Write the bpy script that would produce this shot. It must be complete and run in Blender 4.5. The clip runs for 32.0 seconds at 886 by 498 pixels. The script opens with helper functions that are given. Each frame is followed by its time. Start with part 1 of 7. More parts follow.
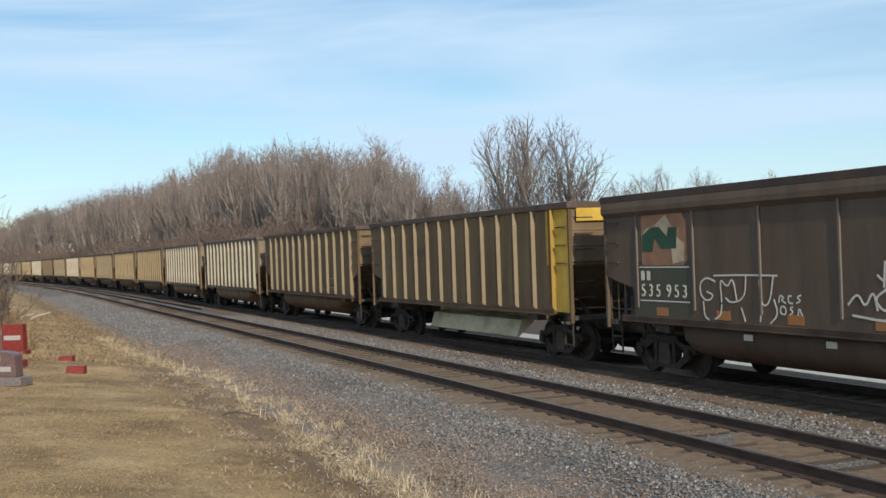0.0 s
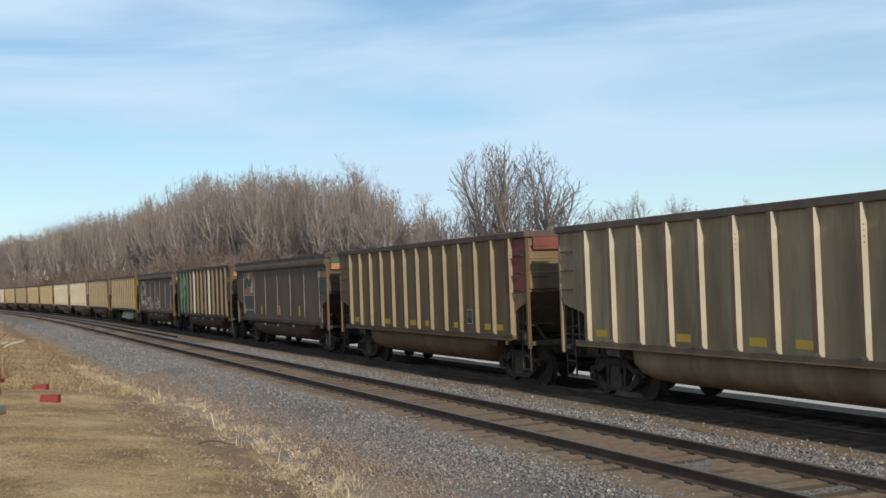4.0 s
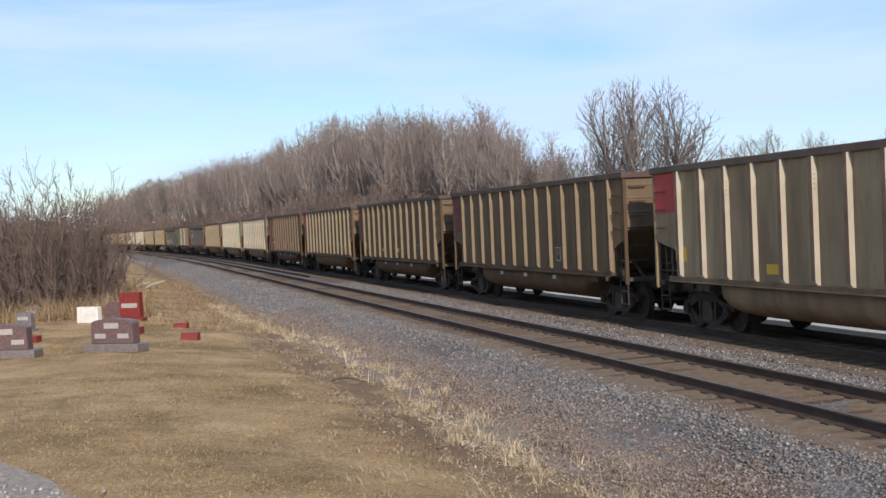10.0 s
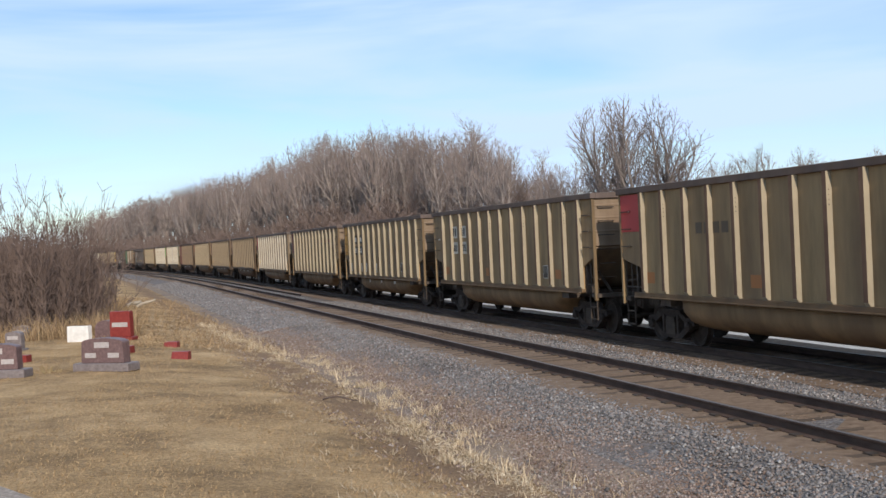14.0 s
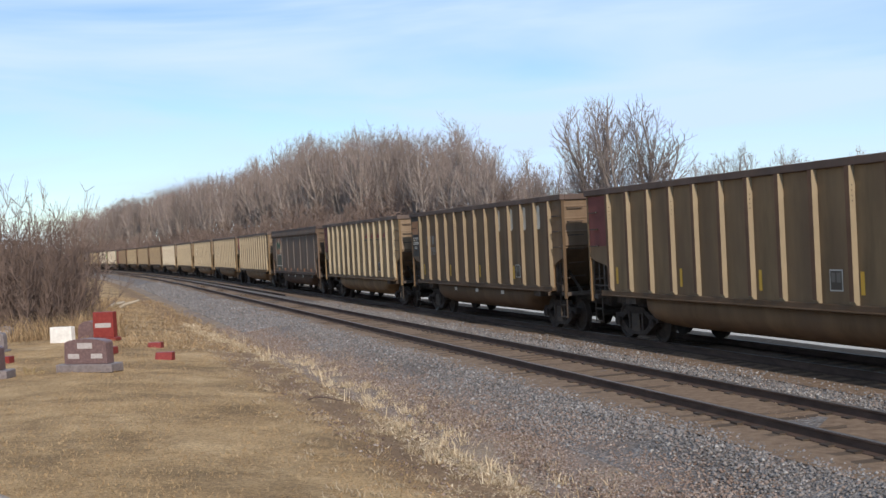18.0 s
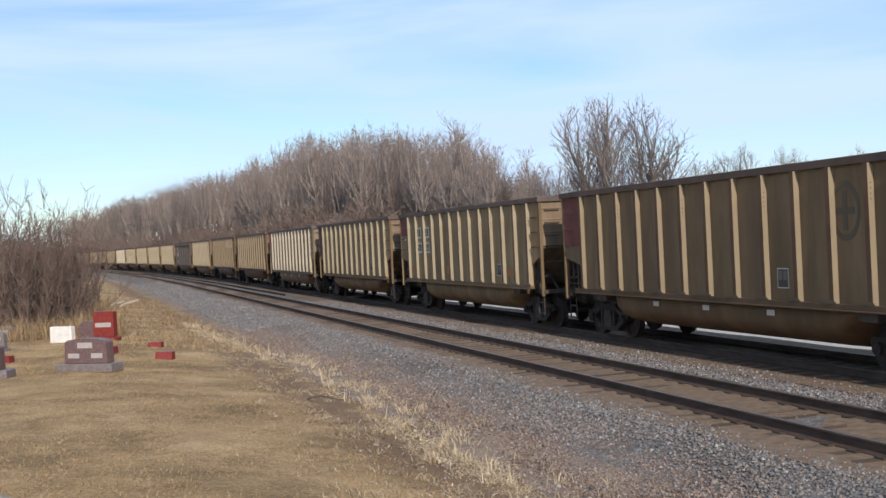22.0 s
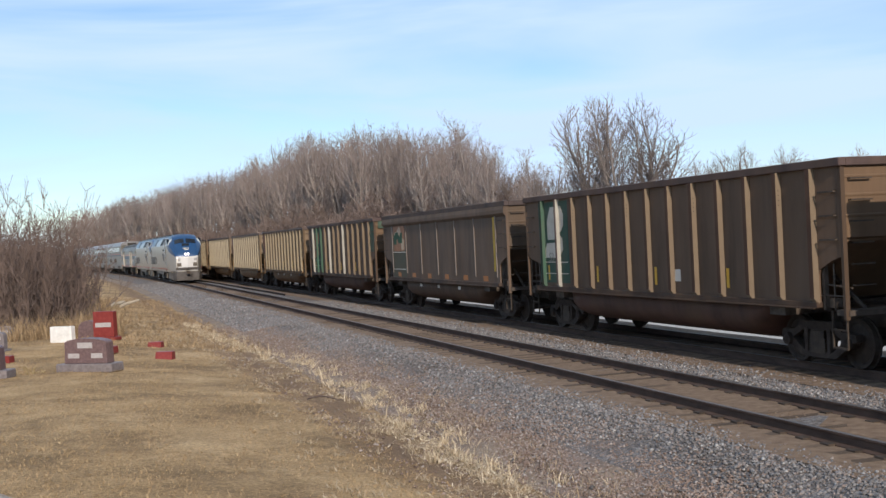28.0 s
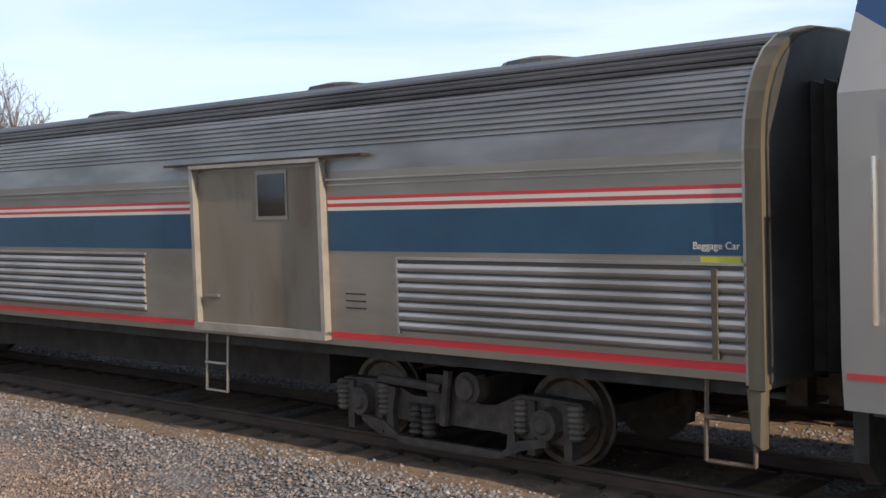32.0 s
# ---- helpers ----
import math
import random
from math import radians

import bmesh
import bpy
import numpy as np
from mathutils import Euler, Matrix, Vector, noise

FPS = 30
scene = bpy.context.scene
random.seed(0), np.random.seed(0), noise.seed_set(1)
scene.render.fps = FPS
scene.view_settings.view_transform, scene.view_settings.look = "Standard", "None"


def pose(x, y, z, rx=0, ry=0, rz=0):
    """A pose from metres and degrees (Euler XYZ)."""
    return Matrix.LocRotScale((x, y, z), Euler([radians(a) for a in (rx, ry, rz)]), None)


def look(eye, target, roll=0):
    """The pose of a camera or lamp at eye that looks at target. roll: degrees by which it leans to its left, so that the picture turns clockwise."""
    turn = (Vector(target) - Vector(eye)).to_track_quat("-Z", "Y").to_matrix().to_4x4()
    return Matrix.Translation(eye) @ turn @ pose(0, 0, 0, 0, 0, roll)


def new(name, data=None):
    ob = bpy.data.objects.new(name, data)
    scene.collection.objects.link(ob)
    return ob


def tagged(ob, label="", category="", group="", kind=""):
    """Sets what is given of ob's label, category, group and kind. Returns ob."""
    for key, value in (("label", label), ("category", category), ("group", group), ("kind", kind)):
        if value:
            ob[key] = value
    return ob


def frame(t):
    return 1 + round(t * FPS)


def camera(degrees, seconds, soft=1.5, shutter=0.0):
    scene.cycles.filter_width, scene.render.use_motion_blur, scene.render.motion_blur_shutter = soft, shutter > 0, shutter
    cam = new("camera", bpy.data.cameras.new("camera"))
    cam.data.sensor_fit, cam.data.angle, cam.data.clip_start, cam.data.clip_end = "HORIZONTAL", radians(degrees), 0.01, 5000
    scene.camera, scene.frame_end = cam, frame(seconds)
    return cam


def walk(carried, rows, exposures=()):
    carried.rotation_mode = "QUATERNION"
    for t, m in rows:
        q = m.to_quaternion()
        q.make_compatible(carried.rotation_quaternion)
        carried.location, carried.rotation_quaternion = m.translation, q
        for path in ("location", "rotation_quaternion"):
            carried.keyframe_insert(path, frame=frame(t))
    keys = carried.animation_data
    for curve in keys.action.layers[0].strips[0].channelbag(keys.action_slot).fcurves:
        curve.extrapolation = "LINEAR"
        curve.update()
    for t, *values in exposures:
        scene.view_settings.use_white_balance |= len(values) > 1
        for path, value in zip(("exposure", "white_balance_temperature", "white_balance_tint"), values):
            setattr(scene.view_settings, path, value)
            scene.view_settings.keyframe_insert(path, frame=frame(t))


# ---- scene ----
EYE = 2.69
cam = camera(41.67, 32.0, soft=1.5, shutter=0.0)
PATH = [
    (0, pose(0, 0, EYE, 90.18, 1.95, -3.96)),
    (0.5, pose(0, 0, EYE, 90.02, 2.01, -4.66)),
    (1, pose(0, 0, EYE, 90.01, 2.04, -4.83)),
    (1.5, pose(0, 0, EYE, 90.02, 1.99, -4.79)),
    (2, pose(0, 0, EYE, 89.94, 2.03, -4.66)),
    (2.5, pose(0, 0, EYE, 90.00, 1.83, -4.48)),
    (4.5, pose(0, 0, EYE, 91.69, 2.22, -5.92)),
    (5, pose(0, 0, EYE, 91.32, 2.60, -9.22)),
    (5.5, pose(0, 0, EYE, 91.48, 2.72, -11.86)),
    (6, pose(0, 0, EYE, 91.50, 3.07, -12.89)),
    (6.5, pose(0, 0, EYE, 91.53, 3.03, -13.30)),
    (7, pose(0, 0, EYE, 91.50, 3.09, -13.32)),
    (7.5, pose(0, 0, EYE, 91.51, 2.98, -13.15)),
    (8, pose(0, 0, EYE, 91.54, 3.32, -11.35)),
    (8.5, pose(0, 0, EYE, 91.91, 2.55, -3.11)),
    (9, pose(0, 0, EYE, 89.90, 2.23, 0.32)),
    (9.5, pose(0, 0, EYE, 88.99, 2.33, 2.55)),
    (10, pose(0, 0, EYE, 88.73, 2.54, 1.20)),
    (10.5, pose(0, 0, EYE, 88.77, 2.69, 1.11)),
    (11, pose(0, 0, EYE, 88.88, 2.68, 0.92)),
    (11.5, pose(0, 0, EYE, 89.00, 2.72, 0.70)),
    (12, pose(0, 0, EYE, 89.21, 2.70, 1.14)),
    (12.5, pose(0, 0, EYE, 89.40, 2.73, 1.24)),
    (13, pose(0, 0, EYE, 89.53, 2.70, 1.13)),
    (13.5, pose(0, 0, EYE, 89.59, 2.75, 0.94)),
    (14, pose(0, 0, EYE, 89.61, 2.65, 0.77)),
    (14.5, pose(0, 0, EYE, 89.59, 2.76, 0.38)),
    (16.5, pose(0, 0, EYE, 89.54, 2.77, -0.07)),
    (18, pose(0, 0, EYE, 89.56, 2.76, 0.00)),
    (20, pose(0, 0, EYE, 89.55, 2.75, 0.01)),
    (25, pose(0, 0, EYE, 89.52, 2.83, -0.01)),
    (29.5, pose(0, 0, EYE, 89.53, 2.80, -0.00)),
    (30, pose(0, 0, EYE, 89.54, 2.75, -0.06)),
    (30.5, pose(0, 0, EYE, 89.55, 2.80, -0.28)),
    (31, pose(0, 0, EYE, 89.53, 2.74, -0.27)),
    (31.5, pose(0, 0, EYE, 89.31, 2.68, -3.70)),
    (31.6, pose(0, 0, EYE, 88.95, 2.60, -7.35)),
    (31.7, pose(0, 0, EYE, 88.75, 2.40, -11.70)),
    (31.8, pose(0, 0, EYE, 88.24, 2.20, -16.70)),
    (31.9, pose(0, 0, EYE, 87.95, 2.00, -22.90)),
    (32, pose(0, 0, EYE, 87.22, 1.90, -30.40)),
]
walk(cam, PATH, [(0.0, -0.17, 6800, 5), (7.6, -0.25, 6900, 5), (9.0, -0.20, 6750, 7), (10.0, -0.10, 6600, 12), (12.5, -0.08, 6600, 12), (30.8, -0.08, 6600, 12), (31.4, 0.0, 6650, 12), (32.0, 0.18, 7200, 16)])

# ---- world and sun ----
SUN_AZ = -78.5      # direction of the sun in the plan, degrees from +x
SUN_EL = 26.0
world = bpy.data.worlds.new("sky")
scene.world = world
world.use_nodes = True
wn, wl = world.node_tree.nodes, world.node_tree.links
wn.clear()
w_out, w_bg = wn.new("ShaderNodeOutputWorld"), wn.new("ShaderNodeBackground")
w_sky = wn.new("ShaderNodeTexSky")
w_sky.sky_type, w_sky.sun_disc = "NISHITA", False
w_sky.sun_elevation, w_sky.sun_rotation = radians(SUN_EL), radians(90 - SUN_AZ)
w_sky.air_density, w_sky.dust_density, w_sky.ozone_density = 1.0, 0.1, 2.2
w_co, w_map = wn.new("ShaderNodeTexCoord"), wn.new("ShaderNodeMapping")
w_map.inputs["Scale"].default_value = (1.5, 1.8, 11.0)
w_map.inputs["Rotation"].default_value = (0.12, 0.10, 0.4)
w_noise = wn.new("ShaderNodeTexNoise")
w_noise.inputs["Scale"].default_value, w_noise.inputs["Detail"].default_value = 1.3, 5.0
w_noise.inputs["Roughness"].default_value, w_noise.inputs["Distortion"].default_value = 0.5, 0.5
w_ramp = wn.new("ShaderNodeValToRGB")
w_ramp.color_ramp.elements[0].position, w_ramp.color_ramp.elements[1].position = 0.38, 0.60
w_ramp.color_ramp.elements[0].color = (0.12, 0.12, 0.12, 1)
w_ramp.color_ramp.elements[1].color = (0.95, 0.95, 0.95, 1)
w_mix = wn.new("ShaderNodeMixRGB")
w_mix.inputs["Color2"].default_value = (5.7, 7.5, 10.0, 1)
wl.new(w_co.outputs["Generated"], w_map.inputs["Vector"])
wl.new(w_map.outputs["Vector"], w_noise.inputs["Vector"])
wl.new(w_noise.outputs["Fac"], w_ramp.inputs["Fac"])
wl.new(w_ramp.outputs["Color"], w_mix.inputs["Fac"])
w_tint = wn.new("ShaderNodeMixRGB")
w_tint.blend_type, w_tint.inputs["Fac"].default_value = "MULTIPLY", 1.0
w_tint.inputs["Color2"].default_value = (0.86, 1.0, 1.12, 1)
wl.new(w_sky.outputs["Color"], w_tint.inputs["Color1"])
wl.new(w_tint.outputs["Color"], w_mix.inputs["Color1"])
wl.new(w_mix.outputs["Color"], w_bg.inputs["Color"])
wl.new(w_bg.outputs["Background"], w_out.inputs["Surface"])
w_bg.inputs["Strength"].default_value = 0.12

sun_data = bpy.data.lights.new("sun", "SUN")
sun_data.energy, sun_data.angle, sun_data.color = 4.6, radians(1.0), (1.0, 0.89, 0.76)
sun = new("sun", sun_data)
se, sa = radians(SUN_EL), radians(SUN_AZ)
sun.matrix_world = look((60 * math.cos(sa) * math.cos(se), 60 * math.sin(sa) * math.cos(se), 60 * math.sin(se)), (0, 0, 0))

# ---- plan: the two tracks share one line ----
NEAR_D, HEAD = 9.94, 17.76       # nearest distance of the near track, its heading
CURVE, CURVE_S = 0.00052, 90.0   # bend to the left past CURVE_S metres
SPACING = 4.24                   # far track from the near one
CAR_PITCH = 16.207


def line(s, lat=0.0):
    """Place and heading (radians) on the near track's line, s metres along, lat metres to its far side."""
    th = radians(HEAD)
    x, y = NEAR_D * math.cos(th), NEAR_D * math.sin(th)
    a = min(s, CURVE_S)
    x, y = x - math.sin(th) * a, y + math.cos(th) * a
    if s > CURVE_S:
        b = s - CURVE_S
        x += (math.cos(th + CURVE * b) - math.cos(th)) / CURVE
        y += (math.sin(th + CURVE * b) - math.sin(th)) / CURVE
        th += CURVE * b
    return x + lat * math.cos(th), y + lat * math.sin(th), th


def on_line(s, lat=0.0, z=0.0, turn=0.0):
    """Pose with local x along the track, away from the viewer, and local y to the near side."""
    x, y, th = line(s, lat)
    return pose(x, y, z, 0, 0, math.degrees(th) + 90 + turn)


# ---- materials ----
def ramp_node(nt, stops):
    r = nt.nodes.new("ShaderNodeValToRGB")
    els = r.color_ramp.elements
    while len(els) < len(stops):
        els.new(0.5)
    for e, (p, c) in zip(els, stops):
        e.position, e.color = p, (*c, 1)
    return r


def material(name, stops, scale=4.0, rough=0.8, metal=0.0, bump=0.2, detail=6.0, fine=0.0, stretch=(1, 1, 1), paint=False,
             dirt=None, dirt_scale=1.5, dirt_amount=0.5, spec=0.3, coat=0.0, vary=0.0):
    """Noise-coloured surface. paint: take the colour from the object and only shade it by the stops."""
    m = bpy.data.materials.new(name)
    m.use_nodes = True
    nt = m.node_tree
    b = nt.nodes["Principled BSDF"]
    co, mp = nt.nodes.new("ShaderNodeTexCoord"), nt.nodes.new("ShaderNodeMapping")
    mp.inputs["Scale"].default_value = stretch
    nt.links.new(co.outputs["Object"], mp.inputs["Vector"])
    n1 = nt.nodes.new("ShaderNodeTexNoise")
    n1.inputs["Scale"].default_value, n1.inputs["Detail"].default_value, n1.inputs["Roughness"].default_value = scale, detail, 0.62
    nt.links.new(mp.outputs["Vector"], n1.inputs["Vector"])
    r = ramp_node(nt, stops)
    nt.links.new(n1.outputs["Fac"], r.inputs["Fac"])
    col = r.outputs["Color"]
    info = nt.nodes.new("ShaderNodeObjectInfo")
    if paint:
        mul = nt.nodes.new("ShaderNodeMixRGB")
        mul.blend_type = "MULTIPLY"
        mul.inputs["Fac"].default_value = 1.0
        nt.links.new(info.outputs["Color"], mul.inputs["Color1"])
        nt.links.new(col, mul.inputs["Color2"])
        col = mul.outputs["Color"]
    if dirt:
        n2 = nt.nodes.new("ShaderNodeTexNoise")
        n2.inputs["Scale"].default_value, n2.inputs["Detail"].default_value = dirt_scale, 4.0
        r2 = ramp_node(nt, [(0.40, (0, 0, 0)), (0.68, (dirt_amount,) * 3)])
        nt.links.new(mp.outputs["Vector"], n2.inputs["Vector"])
        nt.links.new(n2.outputs["Fac"], r2.inputs["Fac"])
        mx = nt.nodes.new("ShaderNodeMixRGB")
        mx.inputs["Color2"].default_value = (*dirt, 1)
        nt.links.new(r2.outputs["Color"], mx.inputs["Fac"])
        nt.links.new(col, mx.inputs["Color1"])
        col = mx.outputs["Color"]
    if vary:
        hsv = nt.nodes.new("ShaderNodeHueSaturation")
        rng = nt.nodes.new("ShaderNodeMapRange")
        rng.inputs["To Min"].default_value, rng.inputs["To Max"].default_value = 1 - vary, 1 + vary
        nt.links.new(info.outputs["Random"], rng.inputs["Value"])
        nt.links.new(rng.outputs["Result"], hsv.inputs["Value"])
        nt.links.new(col, hsv.inputs["Color"])
        col = hsv.outputs["Color"]
    nt.links.new(col, b.inputs["Base Color"])
    b.inputs["Roughness"].default_value, b.inputs["Metallic"].default_value = rough, metal
    b.inputs["Specular IOR Level"].default_value = spec
    b.inputs["Coat Weight"].default_value = coat
    if bump:
        n3 = nt.nodes.new("ShaderNodeTexNoise")
        n3.inputs["Scale"].default_value, n3.inputs["Detail"].default_value = fine or scale * 5, 4.0
        nt.links.new(mp.outputs["Vector"], n3.inputs["Vector"])
        bp = nt.nodes.new("ShaderNodeBump")
        bp.inputs["Strength"].default_value, bp.inputs["Distance"].default_value = bump, 0.02
        nt.links.new(n3.outputs["Fac"], bp.inputs["Height"])
        nt.links.new(bp.outputs["Normal"], b.inputs["Normal"])
    return m


def plain(name, c, rough=0.6, metal=0.0, emit=0.0):
    m = bpy.data.materials.new(name)
    m.use_nodes = True
    b = m.node_tree.nodes["Principled BSDF"]
    b.inputs["Base Color"].default_value = (*c, 1)
    b.inputs["Roughness"].default_value, b.inputs["Metallic"].default_value = rough, metal
    if emit:
        b.inputs["Emission Color"].default_value, b.inputs["Emission Strength"].default_value = (*c, 1), emit
    return m


def g(v):
    return (v, v, v)


M_PAINT = material("weathered_paint", [(0.3, g(0.64)), (0.52, g(1.0)), (0.72, g(1.24))], 1.1, 0.75, paint=True, bump=0.08,
                   stretch=(1.6, 1.6, 0.35), dirt=(0.115, 0.070, 0.042), dirt_scale=0.8, dirt_amount=0.6, fine=30)
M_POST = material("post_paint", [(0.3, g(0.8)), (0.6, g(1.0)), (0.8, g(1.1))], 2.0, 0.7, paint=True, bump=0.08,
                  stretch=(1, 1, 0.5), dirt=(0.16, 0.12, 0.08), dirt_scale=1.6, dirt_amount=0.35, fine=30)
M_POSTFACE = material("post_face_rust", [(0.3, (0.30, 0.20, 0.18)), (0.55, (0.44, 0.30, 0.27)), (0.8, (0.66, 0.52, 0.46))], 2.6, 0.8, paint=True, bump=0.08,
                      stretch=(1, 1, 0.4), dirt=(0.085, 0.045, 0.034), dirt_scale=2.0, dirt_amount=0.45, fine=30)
M_STEEL = material("dark_steel", [(0.3, (0.024, 0.018, 0.014)), (0.6, (0.062, 0.046, 0.034)), (0.8, (0.11, 0.082, 0.06))], 5.0, 0.65, bump=0.15)
M_GEAR = material("brake_gear", [(0.3, (0.038, 0.029, 0.023)), (0.6, (0.085, 0.066, 0.052)), (0.8, (0.16, 0.128, 0.10))], 5.0, 0.7, bump=0.15)
M_TRUCK = material("truck_casting", [(0.3, (0.055, 0.041, 0.031)), (0.6, (0.12, 0.092, 0.070)), (0.8, (0.19, 0.148, 0.112))], 6.0, 0.8, bump=0.2)
M_DARKCAST = material("sooty_casting", [(0.3, (0.022, 0.016, 0.013)), (0.6, (0.048, 0.036, 0.029)), (0.8, (0.085, 0.064, 0.050))], 6.0, 0.85, bump=0.2)
# wheel steel darkened in colour for the shadow under the coal cars
M_SHADEWHEEL = material("sooty_wheel", [(0.3, (0.026, 0.019, 0.015)), (0.7, (0.06, 0.046, 0.037))], 8.0, 0.7, 0.2, bump=0.05)
M_WHEEL = material("wheel_steel", [(0.3, (0.06, 0.046, 0.036)), (0.7, (0.13, 0.105, 0.082))], 8.0, 0.5, 0.5, bump=0.05)
M_INSIDE = material("car_interior", [(0.3, (0.03, 0.027, 0.024)), (0.7, (0.08, 0.07, 0.06))], 2.0, 0.9, bump=0.1)
M_MARK = plain("marking_white", (0.62, 0.57, 0.49), 0.7)
M_MARK_DIM = plain("marking_faded", (0.24, 0.22, 0.19), 0.8)
M_YELLOW = plain("reflector_yellow", (0.62, 0.36, 0.04), 0.6)
M_ORANGE = plain("reflector_orange", (0.36, 0.145, 0.045), 0.7)
M_REDFADE = material("marking_red_faded", [(0.3, (0.16, 0.055, 0.045)), (0.7, (0.32, 0.06, 0.05))], 4.0, 0.8, bump=0)
M_BLACK = plain("marking_black", (0.012, 0.012, 0.012), 0.7)
M_PATCH = material("logo_patch_orange", [(0.3, (0.28, 0.125, 0.065)), (0.6, (0.40, 0.21, 0.125)), (0.8, (0.40, 0.28, 0.19))], 2.4, 0.8, dirt=(0.14, 0.09, 0.06), dirt_amount=0.5)
M_GREEN = material("logo_green", [(0.3, (0.02, 0.055, 0.03)), (0.7, (0.035, 0.09, 0.05))], 2.0, 0.7)
M_RAIL = material("rail_steel", [(0.3, (0.045, 0.028, 0.021)), (0.7, (0.098, 0.062, 0.046))], 6.0, 0.8, 0.0, stretch=(0.3, 0.3, 1))
M_RAILTOP = plain("rail_head", (0.16, 0.145, 0.135), 0.55, 0.6)
M_TIE = material("tie_wood", [(0.25, (0.048, 0.032, 0.022)), (0.5, (0.098, 0.067, 0.044)), (0.8, (0.17, 0.122, 0.08))], 3.0, 0.9,
                 stretch=(6, 1, 1), vary=0.3, bump=0.4)
def stone_material():
    m = bpy.data.materials.new("ballast_stone")
    m.use_nodes = True
    nt = m.node_tree
    b = nt.nodes["Principled BSDF"]
    geo = nt.nodes.new("ShaderNodeNewGeometry")
    r = ramp_node(nt, [(0.0, (0.085, 0.081, 0.079)), (0.35, (0.155, 0.149, 0.147)), (0.62, (0.21, 0.203, 0.20)), (0.80, (0.20, 0.15, 0.125)), (0.93, (0.265, 0.258, 0.25)), (1.0, (0.36, 0.352, 0.34))])
    nt.links.new(geo.outputs["Random Per Island"], r.inputs["Fac"])
    nt.links.new(r.outputs["Color"], b.inputs["Base Color"])
    b.inputs["Roughness"].default_value, b.inputs["Specular IOR Level"].default_value = 0.85, 0.25
    return m


M_STONE = stone_material()
M_GRAVEL = material("gravel_drive", [(0.25, (0.16, 0.132, 0.108)), (0.5, (0.29, 0.245, 0.205)), (0.75, (0.43, 0.375, 0.325))], 11.0, 0.9, detail=3, bump=0.6)
M_BARK = material("bark", [(0.3, (0.15, 0.128, 0.114)), (0.6, (0.29, 0.25, 0.225)), (0.8, (0.56, 0.51, 0.46))], 3.0, 0.9, bump=0.3, vary=0.2)
M_TWIG = material("twig", [(0.3, (0.145, 0.115, 0.103)), (0.7, (0.27, 0.222, 0.200))], 0.6, 0.9, bump=0, vary=0.25)
M_SHRUB = material("shrub_twig", [(0.3, (0.074, 0.053, 0.044)), (0.7, (0.150, 0.110, 0.092))], 0.8, 0.9, bump=0, vary=0.25)
M_BRUSH = material("brush_twig", [(0.3, (0.112, 0.082, 0.070)), (0.7, (0.205, 0.156, 0.134))], 0.8, 0.9, bump=0, vary=0.2)
M_STRAW = material("dry_grass", [(0.3, (0.30, 0.21, 0.10)), (0.6, (0.48, 0.37, 0.20)), (0.8, (0.60, 0.49, 0.30))], 1.6, 0.9, bump=0, vary=0.2)
M_GRANITE = material("grey_granite", [(0.3, (0.12, 0.102, 0.10)), (0.6, (0.195, 0.168, 0.165)), (0.8, (0.27, 0.24, 0.23))], 14.0, 0.5, bump=0.05)
M_GRANITE_PINK = material("mauve_granite", [(0.3, (0.10, 0.062, 0.060)), (0.6, (0.155, 0.102, 0.100)), (0.8, (0.21, 0.15, 0.145))], 14.0, 0.4, bump=0.04)
M_GRANITE_RED = material("red_granite", [(0.3, (0.15, 0.022, 0.019)), (0.6, (0.21, 0.036, 0.030)), (0.8, (0.27, 0.07, 0.06))], 14.0, 0.4, bump=0.04)
M_MARBLE = material("white_marble", [(0.3, (0.55, 0.54, 0.51)), (0.7, (0.74, 0.73, 0.70))], 5.0, 0.6, bump=0.05)


# ---- mesh helpers ----
def turned(bm, profile, n=20, axis="y", at=(0, 0, 0)):
    """One turned piece: profile rows (distance along the axis, radius)."""
    rings = []
    for h, r in profile:
        ring = []
        for i in range(n):
            a = 2 * math.pi * i / n
            c, d = r * math.cos(a), r * math.sin(a)
            ring.append((at[0] + c, at[1] + h, at[2] + d) if axis == "y" else (at[0] + c, at[1] + d, at[2] + h))
        rings.append(ring)
    loft(bm, rings)


def box(bm, x0, x1, y0, y1, z0, z1):
    vs = [bm.verts.new((x, y, z)) for x in (x0, x1) for y in (y0, y1) for z in (z0, z1)]
    for f in ((0, 1, 3, 2), (4, 6, 7, 5), (0, 4, 5, 1), (2, 3, 7, 6), (0, 2, 6, 4), (1, 5, 7, 3)):
        bm.faces.new([vs[i] for i in f])


def prism(bm, pts, a, b, axis="y"):
    """Extrude a closed outline from a to b along the axis. Outline in (x, z) for y, (y, z) for x, (x, y) for z."""
    put = {"y": lambda p, h: (p[0], h, p[1]), "x": lambda p, h: (h, p[0], p[1]), "z": lambda p, h: (p[0], p[1], h)}[axis]
    lo, hi = [bm.verts.new(put(p, a)) for p in pts], [bm.verts.new(put(p, b)) for p in pts]
    n = len(pts)
    for i in range(n):
        bm.faces.new((lo[i], lo[(i + 1) % n], hi[(i + 1) % n], hi[i]))
    bm.faces.new(lo[::-1])
    bm.faces.new(hi)


